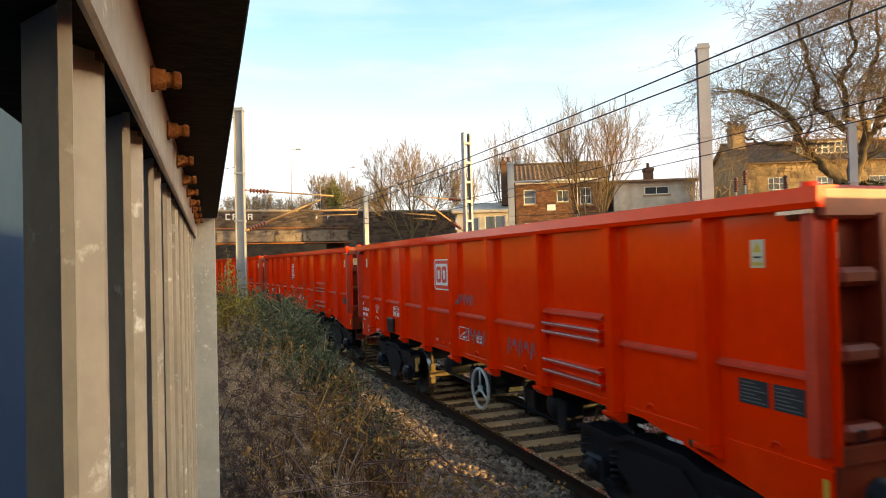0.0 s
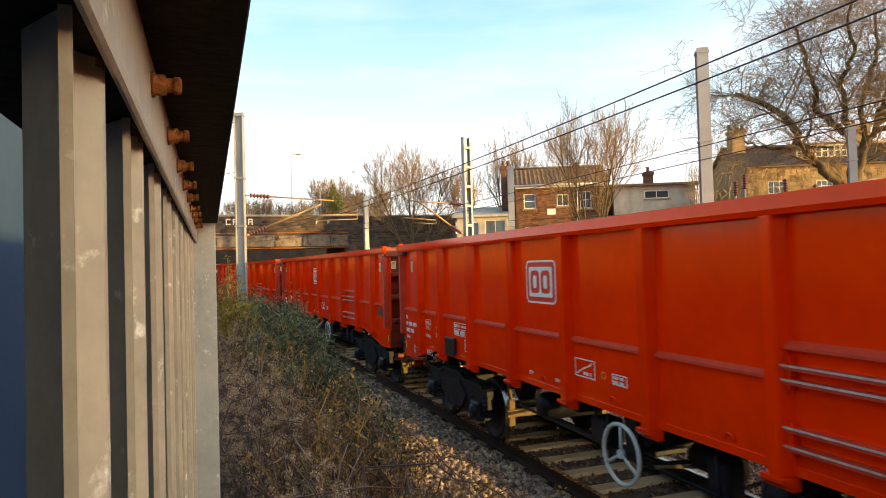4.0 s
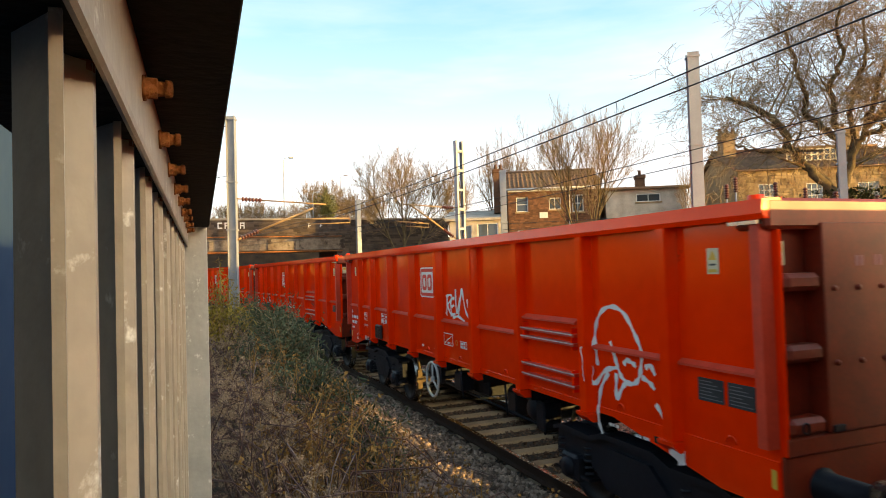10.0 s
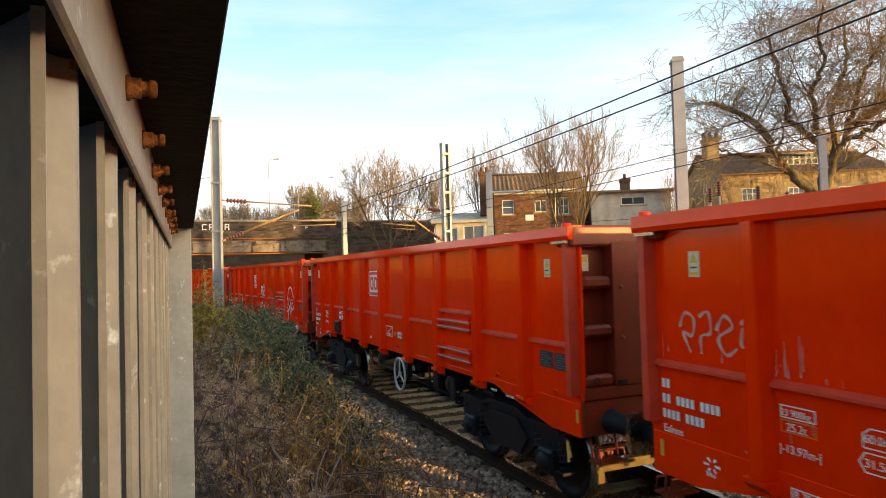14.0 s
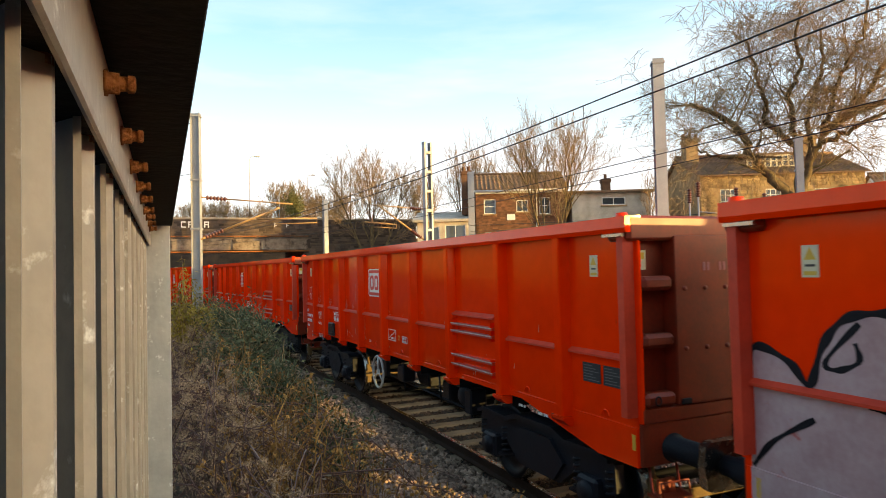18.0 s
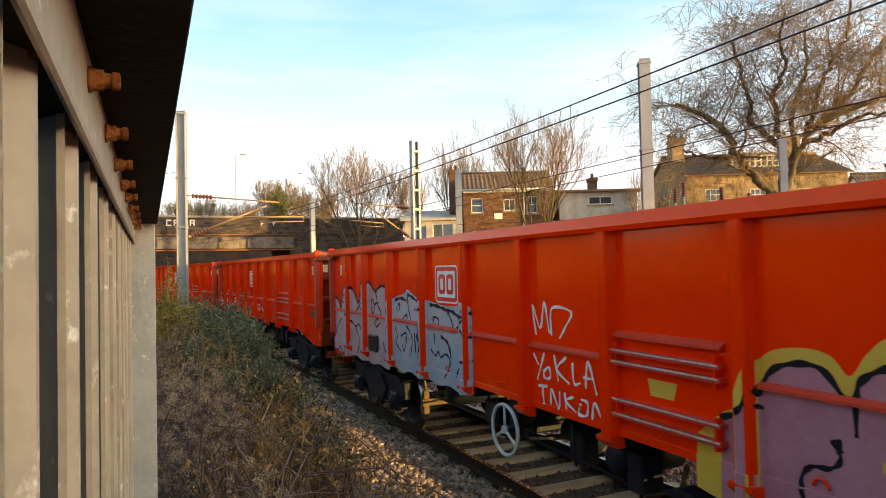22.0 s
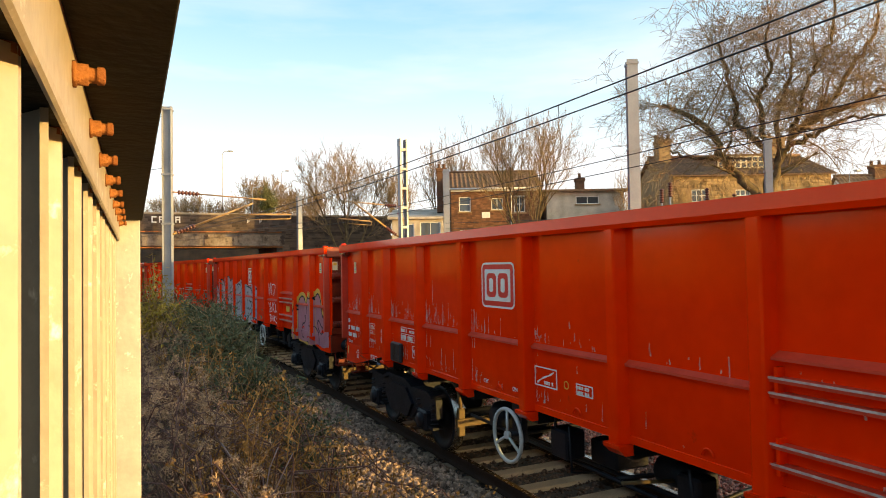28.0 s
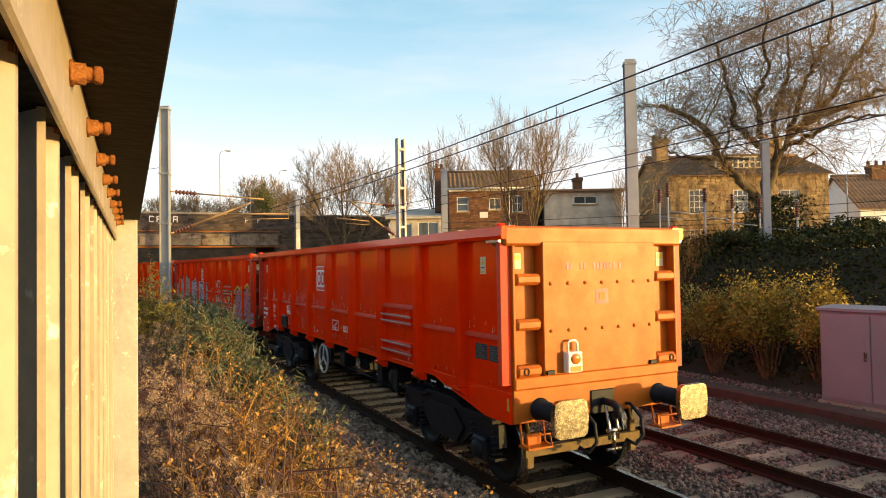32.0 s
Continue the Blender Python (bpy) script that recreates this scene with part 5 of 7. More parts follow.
def build_trough():
    bm = bmesh.new()
    sweep(bm, [(6.05, -0.45), (6.05, 0.02), (6.10, 0.06), (6.42, 0.06), (6.47, 0.02), (6.47, -0.45)], 2, 45, 1.0)
    tagged(part("cable_trough", bm, TROUGH), "dark weathered cable trough along the second track", "trough", kind="structure")


def insulator(bm, a, b, r=0.07, n=6):
    a, b = Vector(a), Vector(b)
    d = (b - a)
    pts, rs = [], []
    for q in range(n * 4 + 1):
        pts.append(a + d * q / (n * 4))
        rs.append(r if q % 4 in (1, 2) else r * 0.5)
    tube(bm, pts, rs, 8)


def cantilever(base, top_tie, tie_end, strut_foot, strut_end, reg0, reg1):
    ob = thing("cantilever_arm", "yellow-lit steel cantilever arm with brown insulators", "overhead line arm", "cantilever arms")
    ob.location = (*site(base[0], base[1]), base[2] - 0.16)
    off = Vector(base)

    def q(p):
        return Vector(p) - off
    for name, a, b, ra in (("top_tie", top_tie, tie_end, 0.022), ("strut", strut_foot, strut_end, 0.032)):
        a, b = q(a), q(b)
        d = b - a
        bm = bmesh.new()
        insulator(bm, a + d * 0.06, a + d * 0.28, 0.075)
        part("insulator", bm, INSULATOR, ob)
        bm = bmesh.new()
        tube(bm, [a, a + d * 0.06], ra, 6), tube(bm, [a + d * 0.28, b], ra, 6)
        part(name, bm, ARM, ob)
    bm = bmesh.new()
    a, b = q(reg0), q(reg1)
    tube(bm, [a, b], 0.025, 6)
    tube(bm, [a.lerp(b, 0.25), a.lerp(b, 0.25) + Vector((0, 0, 0.32))], 0.012, 5)
    tube(bm, [a.lerp(b, 0.3) + Vector((0, 0, -0.16)), b + Vector((0, 0, -0.14))], 0.014, 5), tube(bm, [b, b + Vector((0, 0, -0.14))], 0.012, 5)
    part("registration_tube", bm, ARM, ob)


def wire(pts, r, label, sag=0.0, name="overhead_wire"):
    a = [Vector((*site(p[0], p[1]), p[2] - 0.15)) for p in pts]
    line = []
    for p, q in zip(a, a[1:]):
        for k in range(12):
            t = k / 12
            line.append(p.lerp(q, t) - Vector((0, 0, sag * 4 * t * (1 - t))))
    line.append(a[-1])
    bm = bmesh.new()
    tube(bm, line, r, 5)
    return tagged(part(name, bm, CABLE), label, "cable", "overhead cables")


def build_overhead():
    cantilever((-4.2, 20.8, 4.5), (-4.2, 20.8, 5.1), (-1.5, 20.8, 4.94), (-4.2, 20.8, 3.85), (-1.9, 20.8, 4.82), (-2.6, 20.8, 4.47), (-0.75, 20.8, 4.50))
    cantilever((4.1, 23.8, 4.5), (4.05, 23.8, 5.13), (1.9, 23.8, 5.27), (4.0, 23.8, 3.95), (2.2, 23.8, 5.25), (1.65, 23.8, 4.63), (2.9, 23.8, 4.53))
    thick, thin = "black contact line strung above the tracks", "thin overhead wire above the tracks"
    for lat, r in ((0.0, 0.0095), (TRACK_2 + 0.05, 0.0085)):
        for z in ((4.50, 4.66) if lat < 1 else (4.39, 4.63)):
            line = [along(s, lat + 0.04 * math.sin(s * 0.13), z) for s in np.arange(-14, 24.1, 1.0)] + [along(s, lat, z + 0.012 * (s - 24)) for s in (30, 40, 50, 60)]
            bm = bmesh.new()
            tube(bm, line, r, 5)
            tagged(part("overhead_wire", bm, CABLE), thick, "cable", "overhead cables")
        for s in np.arange(-8, 22, 5.0):
            bm = bmesh.new()
            tube(bm, [along(s, lat + 0.04 * math.sin(s * 0.13), 4.50 if lat < 1 else 4.39), along(s, lat + 0.04 * math.sin(s * 0.13), 4.65)], 0.004, 4)
            tagged(part("dropper", bm, CABLE), "thin wire dropper between contact lines", "cable", "droppers")
    wire([(-4.3, 20.8, 7.4), along(70, -3, 8.6)], 0.010, thin, 0.2)
    wire([(-4.3, 20.8, 5.8), (-30, 60, 6.5)], 0.008, thin, 0.1)
    for z in (3.75, 3.95, 4.1, 4.35):
        wire([(7.0, 26, z + 0.3), (12.1, 13.8, z), (15.5, 4.0, z + 0.1)], 0.010, thin, 0.05)
    # row of short insulator posts near the stone house
    for k, (x, y, z) in enumerate(((9.9, 15.6, 5.1), (10.9, 15.1, 4.9), (11.6, 14.7, 4.7), (12.3, 14.3, 4.55), (13.3, 13.8, 4.4), (10.3, 16.4, 5.0))):
        ob = thing("insulator_post", "brown ribbed insulator on a thin pale post", "insulator", "insulator posts")
        g = ground_height(x, y) - 0.1
        ob.location = (x, y, g)
        bm = bmesh.new()
        insulator(bm, (0, 0, z - g - 0.45), (0, 0, z - g), 0.075, 6)
        part("insulator", bm, INSULATOR, ob)
        bm = bmesh.new()
        tube(bm, [(0, 0, 0), (0, 0, z - g - 0.42)], 0.03, 6), tube(bm, [(0, 0, z - g - 0.9), (0.5, -0.5, z - g - 1.0)], 0.02, 5)
        part("post", bm, MAST, ob)


def street_lamp(x, y, z0, z1, arm, label="slim grey street lamp on the road bridge"):
    x, y = site(x, y)
    z0, z1 = z0 - 0.3, z1 - 0.3
    ob = thing("street_lamp", label, "street lamp", "street lamps")
    ob.location = (x, y, z0)
    h = z1 - z0
    bm = bmesh.new()
    tube(bm, [(0, 0, 0), (0, 0, h * 0.3), (0, 0, h - 0.3), (arm * 0.3, 0, h), (arm, 0, h + 0.05)], [0.07, 0.055, 0.035, 0.03, 0.03], 8)
    part("column", bm, MAST, ob)
    bm = bmesh.new()
    box(bm, min(arm, arm * 1.9), max(arm, arm * 1.9), -0.12, 0.12, h + 0.0, h + 0.13, 0.03)
    part("lantern", bm, MAST, ob)


build_case()
build_trough()
build_overhead()
street_lamp(1.9, 64, 6.0, 13.9, 0.5)
street_lamp(7.7, 66, 6.0, 12.6, 0.4)
street_lamp(4.3, 62, 6.0, 10.4, 0.35)
street_lamp(41.5, 31.0, 3.5, 9.3, 0.6)


# ---- the train ----
LEN, BODY = 13.97, 12.90
HALF = BODY / 2
FRONT, REAR = 6.62, -6.17   # planes of the two ends
WIDE = 1.325            # half width over the stanchions
SKIN = 1.213            # half width over the side sheets
STANCHIONS = [5.42, 4.35, 3.02, 1.66, 0.29, -1.10, -2.49, -3.90, -5.14]
AXLES = [5.30, 3.30, -3.30, -5.30]
WHEEL_R = 0.46
HAND_SHIFT = 1.34


def side_sheet(k):
    """One side: sheet with a deeper skirt at the ends. k is -1 for the near side, 1 for the far one."""
    bm = bmesh.new()
    lo = [(FRONT, 0.92), (FRONT - 0.55, 0.92), (FRONT - 1.1, 1.03), (FRONT - 1.9, 1.20), (REAR + 1.9, 1.20), (REAR + 1.1, 1.03), (REAR + 0.55, 0.92), (REAR, 0.92)]
    prism(bm, lo + [(REAR, 3.04), (FRONT, 3.04)], k * (SKIN - 0.035), k * SKIN, "x")
    return bm


def drape(y):
    """How far a film of paint stands off the side sheet at y, where it passes over a stanchion."""
    d = min(abs(y - s) for s in STANCHIONS)
    return 0.1125 if d < 0.046 else 0.0 if d > 0.088 else 0.1125 * (0.088 - d) / 0.042


def film(bm, a, b, c, d):
    vs = [bm.verts.new(p) for p in (a, b, c, d)]
    bm.faces.new(vs)


def mark(w, name, mat, poly, lift, round_off=0.0, label=""):
    """A flat plate or film on the near side, drawn by (y, z) corners."""
    bm = bmesh.new()
    if round_off:
        (y0, z0), (y1, _), (_, z1) = poly[0], poly[1], poly[2]
        r, pts = round_off, []
        for cy, cz, a0 in ((y0 - r, z1 - r, 0), (y1 + r, z1 - r, 90), (y1 + r, z0 + r, 180), (y0 - r, z0 + r, 270)):
            pts += [(cy + r * math.cos(radians(a0 + q * 22.5)), cz + r * math.sin(radians(a0 + q * 22.5))) for q in range(5)]
        poly = pts
    prism(bm, poly, -SKIN - lift, -SKIN - max(0.0005, lift - 0.0025), "x")
    return part(name, bm, mat, w, label)


def frame_mark(w, mat, y0, y1, z0, z1, width, lift, r=0.0):
    """An outlined box, y0 towards the front."""
    bm = bmesh.new()
    for a, b, c, d in ((y1, y0, z0, z0 + width), (y1, y0, z1 - width, z1), (y1, y1 + width, z0 + width, z1 - width), (y0 - width, y0, z0 + width, z1 - width)):
        box(bm, -SKIN - lift, -SKIN - lift + 0.002, a, b, c, d)
    return part("outline", bm, mat, w)


def dashes(w, y0, length, z, h):
    """A line of writing too small to read, as bars."""
    bm = bmesh.new()
    y, k = y0, 0
    while y > y0 - length + h * 0.3:
        if k % 5 != 4:
            box(bm, -SKIN - 0.0135, -SKIN - 0.0115, y - h * 0.5, y, z, z + h)
        y, k = y - h * 0.72, k + 1
    return tagged(part("writing", bm, WHITE, w), kind="stuff")


def letters(w, text, y0, z, h):
    """Readable words on the near side, read from the front of the wagon to its back."""
    cu = bpy.data.curves.new("letters", "FONT")
    cu.body, cu.size, cu.extrude = text, h * 1.4, 0.0008
    tmp = bpy.data.objects.new("letters", cu)
    me = bpy.data.meshes.new_from_object(tmp)
    bpy.data.objects.remove(tmp)
    me.materials.clear()
    me.materials.append(WHITE)
    ob = new("letters", me)
    ob.parent = w
    ob.matrix_basis = Matrix.Translation((-SKIN - 0.013, y0, z)) @ Matrix(((0, 0, -1, 0), (-1, 0, 0, 0), (0, 1, 0, 0), (0, 0, 0, 1)))
    return ob


def end_mark(w, name, mat, x0, x1, z0, z1, y, k):
    bm = bmesh.new()
    box(bm, x0, x1, min(y, y + k * 0.003), max(y, y + k * 0.003), z0, z1)
    return part(name, bm, mat, w)


def curve_through(pts, n=7):
    """A smooth line through (y, z) points."""
    out = []
    for i in range(len(pts) - 1):
        p = [Vector(pts[max(0, min(len(pts) - 1, j))]) for j in (i - 1, i, i + 1, i + 2)]
        for q in range(n):
            t = q / n
            out.append(0.5 * ((2 * p[1]) + (p[2] - p[0]) * t + (2 * p[0] - 5 * p[1] + 4 * p[2] - p[3]) * t * t + (3 * p[1] - p[0] - 3 * p[2] + p[3]) * t ** 3))
    return out + [Vector(pts[-1])]


def paint_line(w, name, pts, width, mat, lift, label="", n=7):
    """A sprayed stroke that follows the sheet and the stanchions."""
    line = curve_through(pts, n)
    bm, prev = bmesh.new(), None
    for i, p in enumerate(line):
        d = line[min(i + 1, len(line) - 1)] - line[max(0, i - 1)]
        d = d.normalized() if d.length > 1e-6 else Vector((1, 0))
        nrm = Vector((-d.y, d.x)) * width / 2 * (0.8 + 0.25 * math.sin(i * 0.9))
        pair = [bm.verts.new((-SKIN - drape(q.x) - lift - (0.011 if q.y < 1.262 else 0), q.x, q.y)) for q in (p + nrm, p - nrm)]
        if prev:
            bm.faces.new((prev[0], pair[0], pair[1], prev[1]))
        prev = pair
    return part(name, bm, mat, w, label)


def paint_fill(w, name, pts, mat, lift, label="", n=6, low=1.0):
    """A filled, sprayed area bounded above by a smooth line of (y, z) and below by the height low."""
    line = sorted(curve_through(pts, n), key=lambda p: -p.x)
    ys = np.arange(line[-1].x, line[0].x, 0.022)
    top = np.interp(ys, [p.x for p in line[::-1]], [p.y for p in line[::-1]])
    bm, prev = bmesh.new(), None
    for y, zt in zip(ys, top):
        zl = low + 0.02 * math.sin(y * 9)
        zt = max(zt, zl + 0.01)
        zs = [zl, min(max(1.262, zl + 0.002), zt - 0.002), min(max(1.266, zl + 0.004), zt - 0.001), zt]
        col = [bm.verts.new((-SKIN - drape(y) - lift - (0.011 if z < 1.2625 else 0), y, z)) for z in zs]
        if prev:
            for q in range(3):
                bm.faces.new((prev[q], prev[q + 1], col[q + 1], col[q]))
        prev = col
    return part(name, bm, mat, w, label)


def build_wagon():
    w = thing("open_wagon", "red steel bogie open box wagon loaded with stone", "railway wagon", "wagons of the train")
    for k in (-1, 1):
        part("side_wall", side_sheet(k), RED, w)
        bm = bmesh.new()
        prism(bm, [(k * (SKIN - 0.06), 3.02), (k * WIDE, 3.02), (k * (WIDE + 0.012), 3.06), (k * (WIDE + 0.005), 3.165), (k * (SKIN - 0.05), 3.175)], REAR - 0.048, FRONT + 0.048, "y")
        part("top_rail", bm, RED, w)
    st = foot = None
    for k in (-1, 1):
        for y in STANCHIONS:
            if st is None:
                bm = bmesh.new()
                prism(bm, [(0.0, -0.085), (-0.10, -0.06), (-0.112, -0.045), (-0.112, 0.045), (-0.10, 0.06), (0.0, 0.085)], 1.19, 3.03, "z")
                st = part("stanchion", bm, RED, w)
                bm = bmesh.new()
                prism(bm, [(-0.13, 1.185), (0.02, 1.185), (0.02, 1.09), (-0.06, 1.09), (-0.125, 1.15)], -0.10, 0.10, "y")
                foot = part("stanchion_foot", bm, RED, w)
                a, b = st, foot
            else:
                a, b = again("stanchion", st, pose(0, 0, 0), w), again("stanchion_foot", foot, pose(0, 0, 0), w)
            m = pose(k * SKIN, y, 0, 0, 0, 0 if k < 0 else 180)
            a.matrix_basis, b.matrix_basis = m, m
    ys = [FRONT] + STANCHIONS + [REAR]
    for k in (-1, 1):
        for i, (a, b) in enumerate(zip(ys, ys[1:])):
            if i == 7 and k < 0:
                continue
            a2, b2 = a - (0.09 if i else 0.06), b + (0.09 if i < 9 else 0.06)
            bm = bmesh.new()
            prism(bm, [(k * SKIN, 1.85), (k * (SKIN + 0.045), 1.85), (k * (SKIN + 0.045), 1.872), (k * SKIN, 1.905)], b2, a2, "y")
            part("ledge", bm, LEDGE, w)
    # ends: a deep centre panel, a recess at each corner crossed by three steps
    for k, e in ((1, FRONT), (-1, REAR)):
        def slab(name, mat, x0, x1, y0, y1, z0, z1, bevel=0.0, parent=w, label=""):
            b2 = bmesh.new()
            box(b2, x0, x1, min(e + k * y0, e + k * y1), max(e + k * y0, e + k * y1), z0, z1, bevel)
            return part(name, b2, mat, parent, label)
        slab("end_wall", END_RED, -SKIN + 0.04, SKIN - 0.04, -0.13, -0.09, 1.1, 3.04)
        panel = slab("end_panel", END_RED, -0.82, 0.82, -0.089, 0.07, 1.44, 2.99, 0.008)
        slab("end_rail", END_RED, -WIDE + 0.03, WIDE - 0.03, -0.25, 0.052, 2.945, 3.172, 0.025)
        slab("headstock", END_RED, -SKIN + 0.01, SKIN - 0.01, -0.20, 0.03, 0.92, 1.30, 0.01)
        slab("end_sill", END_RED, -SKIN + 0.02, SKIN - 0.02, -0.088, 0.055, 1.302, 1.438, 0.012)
        for x0, x1 in ((-0.80, -0.70), (0.70, 0.80)):
            slab("panel_foot", BLACK, x0, x1, 0.071, 0.10, 1.45, 1.50, 0.004, panel)
        for x in (-1.0, 1.0):
            for z in (2.49, 1.97, 1.44):
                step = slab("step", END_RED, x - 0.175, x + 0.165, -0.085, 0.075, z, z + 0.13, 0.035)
                if z == 1.44:
                    ring = bmesh.new()
                    tube(ring, [(x + math.copysign(0.06, x) + 0.03 * math.cos(q * math.pi / 8), e + k * 0.082, 1.505 + 0.04 * math.sin(q * math.pi / 8)) for q in range(17)], 0.007, 5, False)
                    part("lashing_ring", ring, BLACK, step)
            sx = 1 if x > 0 else -1
            slab("corner_post", RED, min(sx * 1.165, sx * 1.20), max(sx * 1.165, sx * 1.20), -0.088, 0.045, 1.30, 2.946, 0.008)
            bx = 0.865 * sx
            bm = bmesh.new()
            lathe(bm, [(e, 0.0), (e, 0.13), (e + k * 0.04, 0.13), (e + k * 0.05, 0.105), (e + k * 0.40, 0.105), (e + k * 0.40, 0.085), (e + k * 0.53, 0.085), (e + k * 0.53, 0.0)], "y", 20, (bx, 0, 1.06))
            buf = part("buffer", bm, BLACK, w)
            bm = bmesh.new()
            prism(bm, [(bx + dx, 1.06 + dz) for dx, dz in ((-0.2, -0.17), (-0.15, -0.2), (0.15, -0.2), (0.2, -0.17), (0.22, 0), (0.2, 0.17), (0.15, 0.2), (-0.15, 0.2), (-0.2, 0.17), (-0.22, 0))], e + k * 0.525, e + k * 0.588, "y")
            part("buffer_head", bm, STEEL, buf, "greasy worn buffer face")
    # sill strip, weld seam and corner angle of each side
    for k in (-1, 1):
        bm = bmesh.new()
        lo = [(FRONT - 0.01, 0.915), (FRONT - 0.55, 0.915), (FRONT - 1.1, 1.025), (FRONT - 1.9, 1.195), (REAR + 1.9, 1.195), (REAR + 1.1, 1.025), (REAR + 0.55, 0.915), (REAR + 0.01, 0.915)]
        prism(bm, lo + [(REAR + 0.01, 1.262), (FRONT - 0.01, 1.262)], k * SKIN, k * (SKIN + 0.010), "x")
        part("sill", bm, RED, w)
        for e in (-1, 1):
            bm = bmesh.new()
            a, b = (FRONT - 0.10, FRONT) if e > 0 else (REAR, REAR + 0.10)
            prism(bm, [(k * SKIN, a), (k * (SKIN + 0.105), a + 0.01), (k * (SKIN + 0.105), b - 0.01), (k * SKIN, b)], 1.36, 3.03, "z")
            part("end_angle", bm, LEDGE, w)
        for y in (4.0, 0.9, -0.5, -2.0, -4.4, -5.75):
            bm = bmesh.new()
            n = 10
            pts = [(k * (SKIN + 0.018), y + 0.05 * math.cos(math.pi * q / n), 1.30 + 0.055 * math.sin(math.pi * q / n)) for q in range(n + 1)]
            tube(bm, pts, 0.009, 6)
            part("lashing_ring", bm, RED, w)
    # climbing panel in the eighth bay of the near side
    bm = bmesh.new()
    prism(bm, [(-SKIN, 2.08), (-SKIN - 0.06, 2.08), (-SKIN - 0.06, 2.10), (-SKIN, 2.14)], -3.71, -2.54, "y")
    part("ledge", bm, LEDGE, w)
    for z in (1.96, 1.86, 1.53, 1.40):
        bm = bmesh.new()
        prism(bm, [(-SKIN, z - 0.02), (-SKIN - 0.075, z - 0.02), (-SKIN - 0.075, z + 0.012), (-SKIN - 0.06, z + 0.016), (-SKIN, z + 0.016)], -3.71, -2.54, "y")
        part("tread", bm, LEDGE, w, "scuffed tread with bare metal edge")
        bm = bmesh.new()
        box(bm, -SKIN - 0.082, -SKIN - 0.076, -3.70, -2.55, z + 0.002, z + 0.017)
        part("tread_edge", bm, SCRAPE, w)
    for y in (-2.60, -3.66):
        for z0 in (1.80, 1.34):
            bm = bmesh.new()
            box(bm, -SKIN - 0.07, -SKIN, y - 0.012, y + 0.012, z0, z0 + 0.24)
            part("bracket", bm, RED, w)
    # markings
    mark(w, "logo_edge", WHITE, [(1.28, 2.23), (0.56, 2.23), (0.56, 2.76), (1.28, 2.76)], 0.0022, 0.075, "white edge of the logo")
    mark(w, "maker_logo", LOGO_RED, [(1.257, 2.253), (0.583, 2.253), (0.583, 2.737), (1.257, 2.737)], 0.0042, 0.058, "red logo plate edged in white")
    mark(w, "logo_field", WHITE, [(1.20, 2.31), (0.64, 2.31), (0.64, 2.68), (1.20, 2.68)], 0.0062, 0.016)

    # the emblem as two plain blocks, each with a slot
    for y0, wide in ((1.155, 0.215), (0.90, 0.215)):
        mark(w, "logo_shape", LOGO_RED, [(y0, 2.355), (y0 - wide, 2.355), (y0 - wide, 2.635), (y0, 2.635)], 0.0085, 0.06)
        mark(w, "logo_slot", WHITE, [(y0 - 0.065, 2.415), (y0 - wide + 0.065, 2.415), (y0 - wide + 0.065, 2.575), (y0 - 0.065, 2.575)], 0.0105, 0.03)
    for y0, y1 in ((-5.41, -5.68), (-5.72, -5.98)):
        mark(w, "data_plate", PLATE, [(y0, 1.58), (y1, 1.58), (y1, 1.77), (y0, 1.77)], 0.006, 0, "black enamel data plate")
        for q in range(6):
            mark(w, "plate_line", PLATE_GREY, [(y0 - 0.02, 1.60 + q * 0.028), (y1 + 0.02 + 0.05 * (q % 3), 1.60 + q * 0.028), (y1 + 0.02 + 0.05 * (q % 3), 1.607 + q * 0.028), (y0 - 0.02, 1.607 + q * 0.028)], 0.009)
    for yc in (6.05, -5.62):
        mark(w, "warning_plate", STICKER, [(yc + 0.06, 2.62), (yc - 0.06, 2.62), (yc - 0.06, 2.83), (yc + 0.06, 2.83)], 0.005, 0, "white and yellow electrical warning plate")
        mark(w, "warning_triangle", YELLOW, [(yc + 0.042, 2.735), (yc - 0.042, 2.735), (yc, 2.815)], 0.008)
        mark(w, "warning_panel", YELLOW, [(yc + 0.045, 2.635), (yc - 0.045, 2.635), (yc - 0.045, 2.66), (yc + 0.045, 2.66)], 0.008)
        mark(w, "warning_line", PLATE, [(yc + 0.035, 2.69), (yc - 0.035, 2.69), (yc - 0.035, 2.705), (yc + 0.035, 2.705)], 0.008)
    # number panel at the front, as bars
    for y0, ln, z, h in ((6.47, 0.10, 1.665, 0.075), (6.47, 0.10, 1.535, 0.075), (6.30, 0.52, 1.535, 0.075), (6.47, 0.50, 1.405, 0.075)):
        dashes(w, y0, ln, z, h)
    letters(w, "Ealnos", 6.47, 1.285, 0.065)
    frame_mark(w, WHITE, 5.29, 5.02, 1.645, 1.735, 0.009, 0.004), frame_mark(w, ORANGE, 5.29, 5.02, 1.545, 1.635, 0.009, 0.004)
    letters(w, "23 900kg", 5.28, 1.665, 0.045), letters(w, "25.2t", 5.24, 1.562, 0.055)
    letters(w, "|-13.97m-|", 5.30, 1.41, 0.055)
    for z0, tip, text in ((1.58, 0, "60.0m\u00b3"), (1.43, 1, "31.5m\u00b2")):
        h = 0.12
        edge = [(4.44, z0), (4.70, z0), (4.74, z0 + h / 2), (4.70, z0 + h), (4.44, z0 + h)] if tip else [(4.44, z0), (4.71, z0), (4.71, z0 + h * 0.7), (4.66, z0 + h), (4.44, z0 + h)]
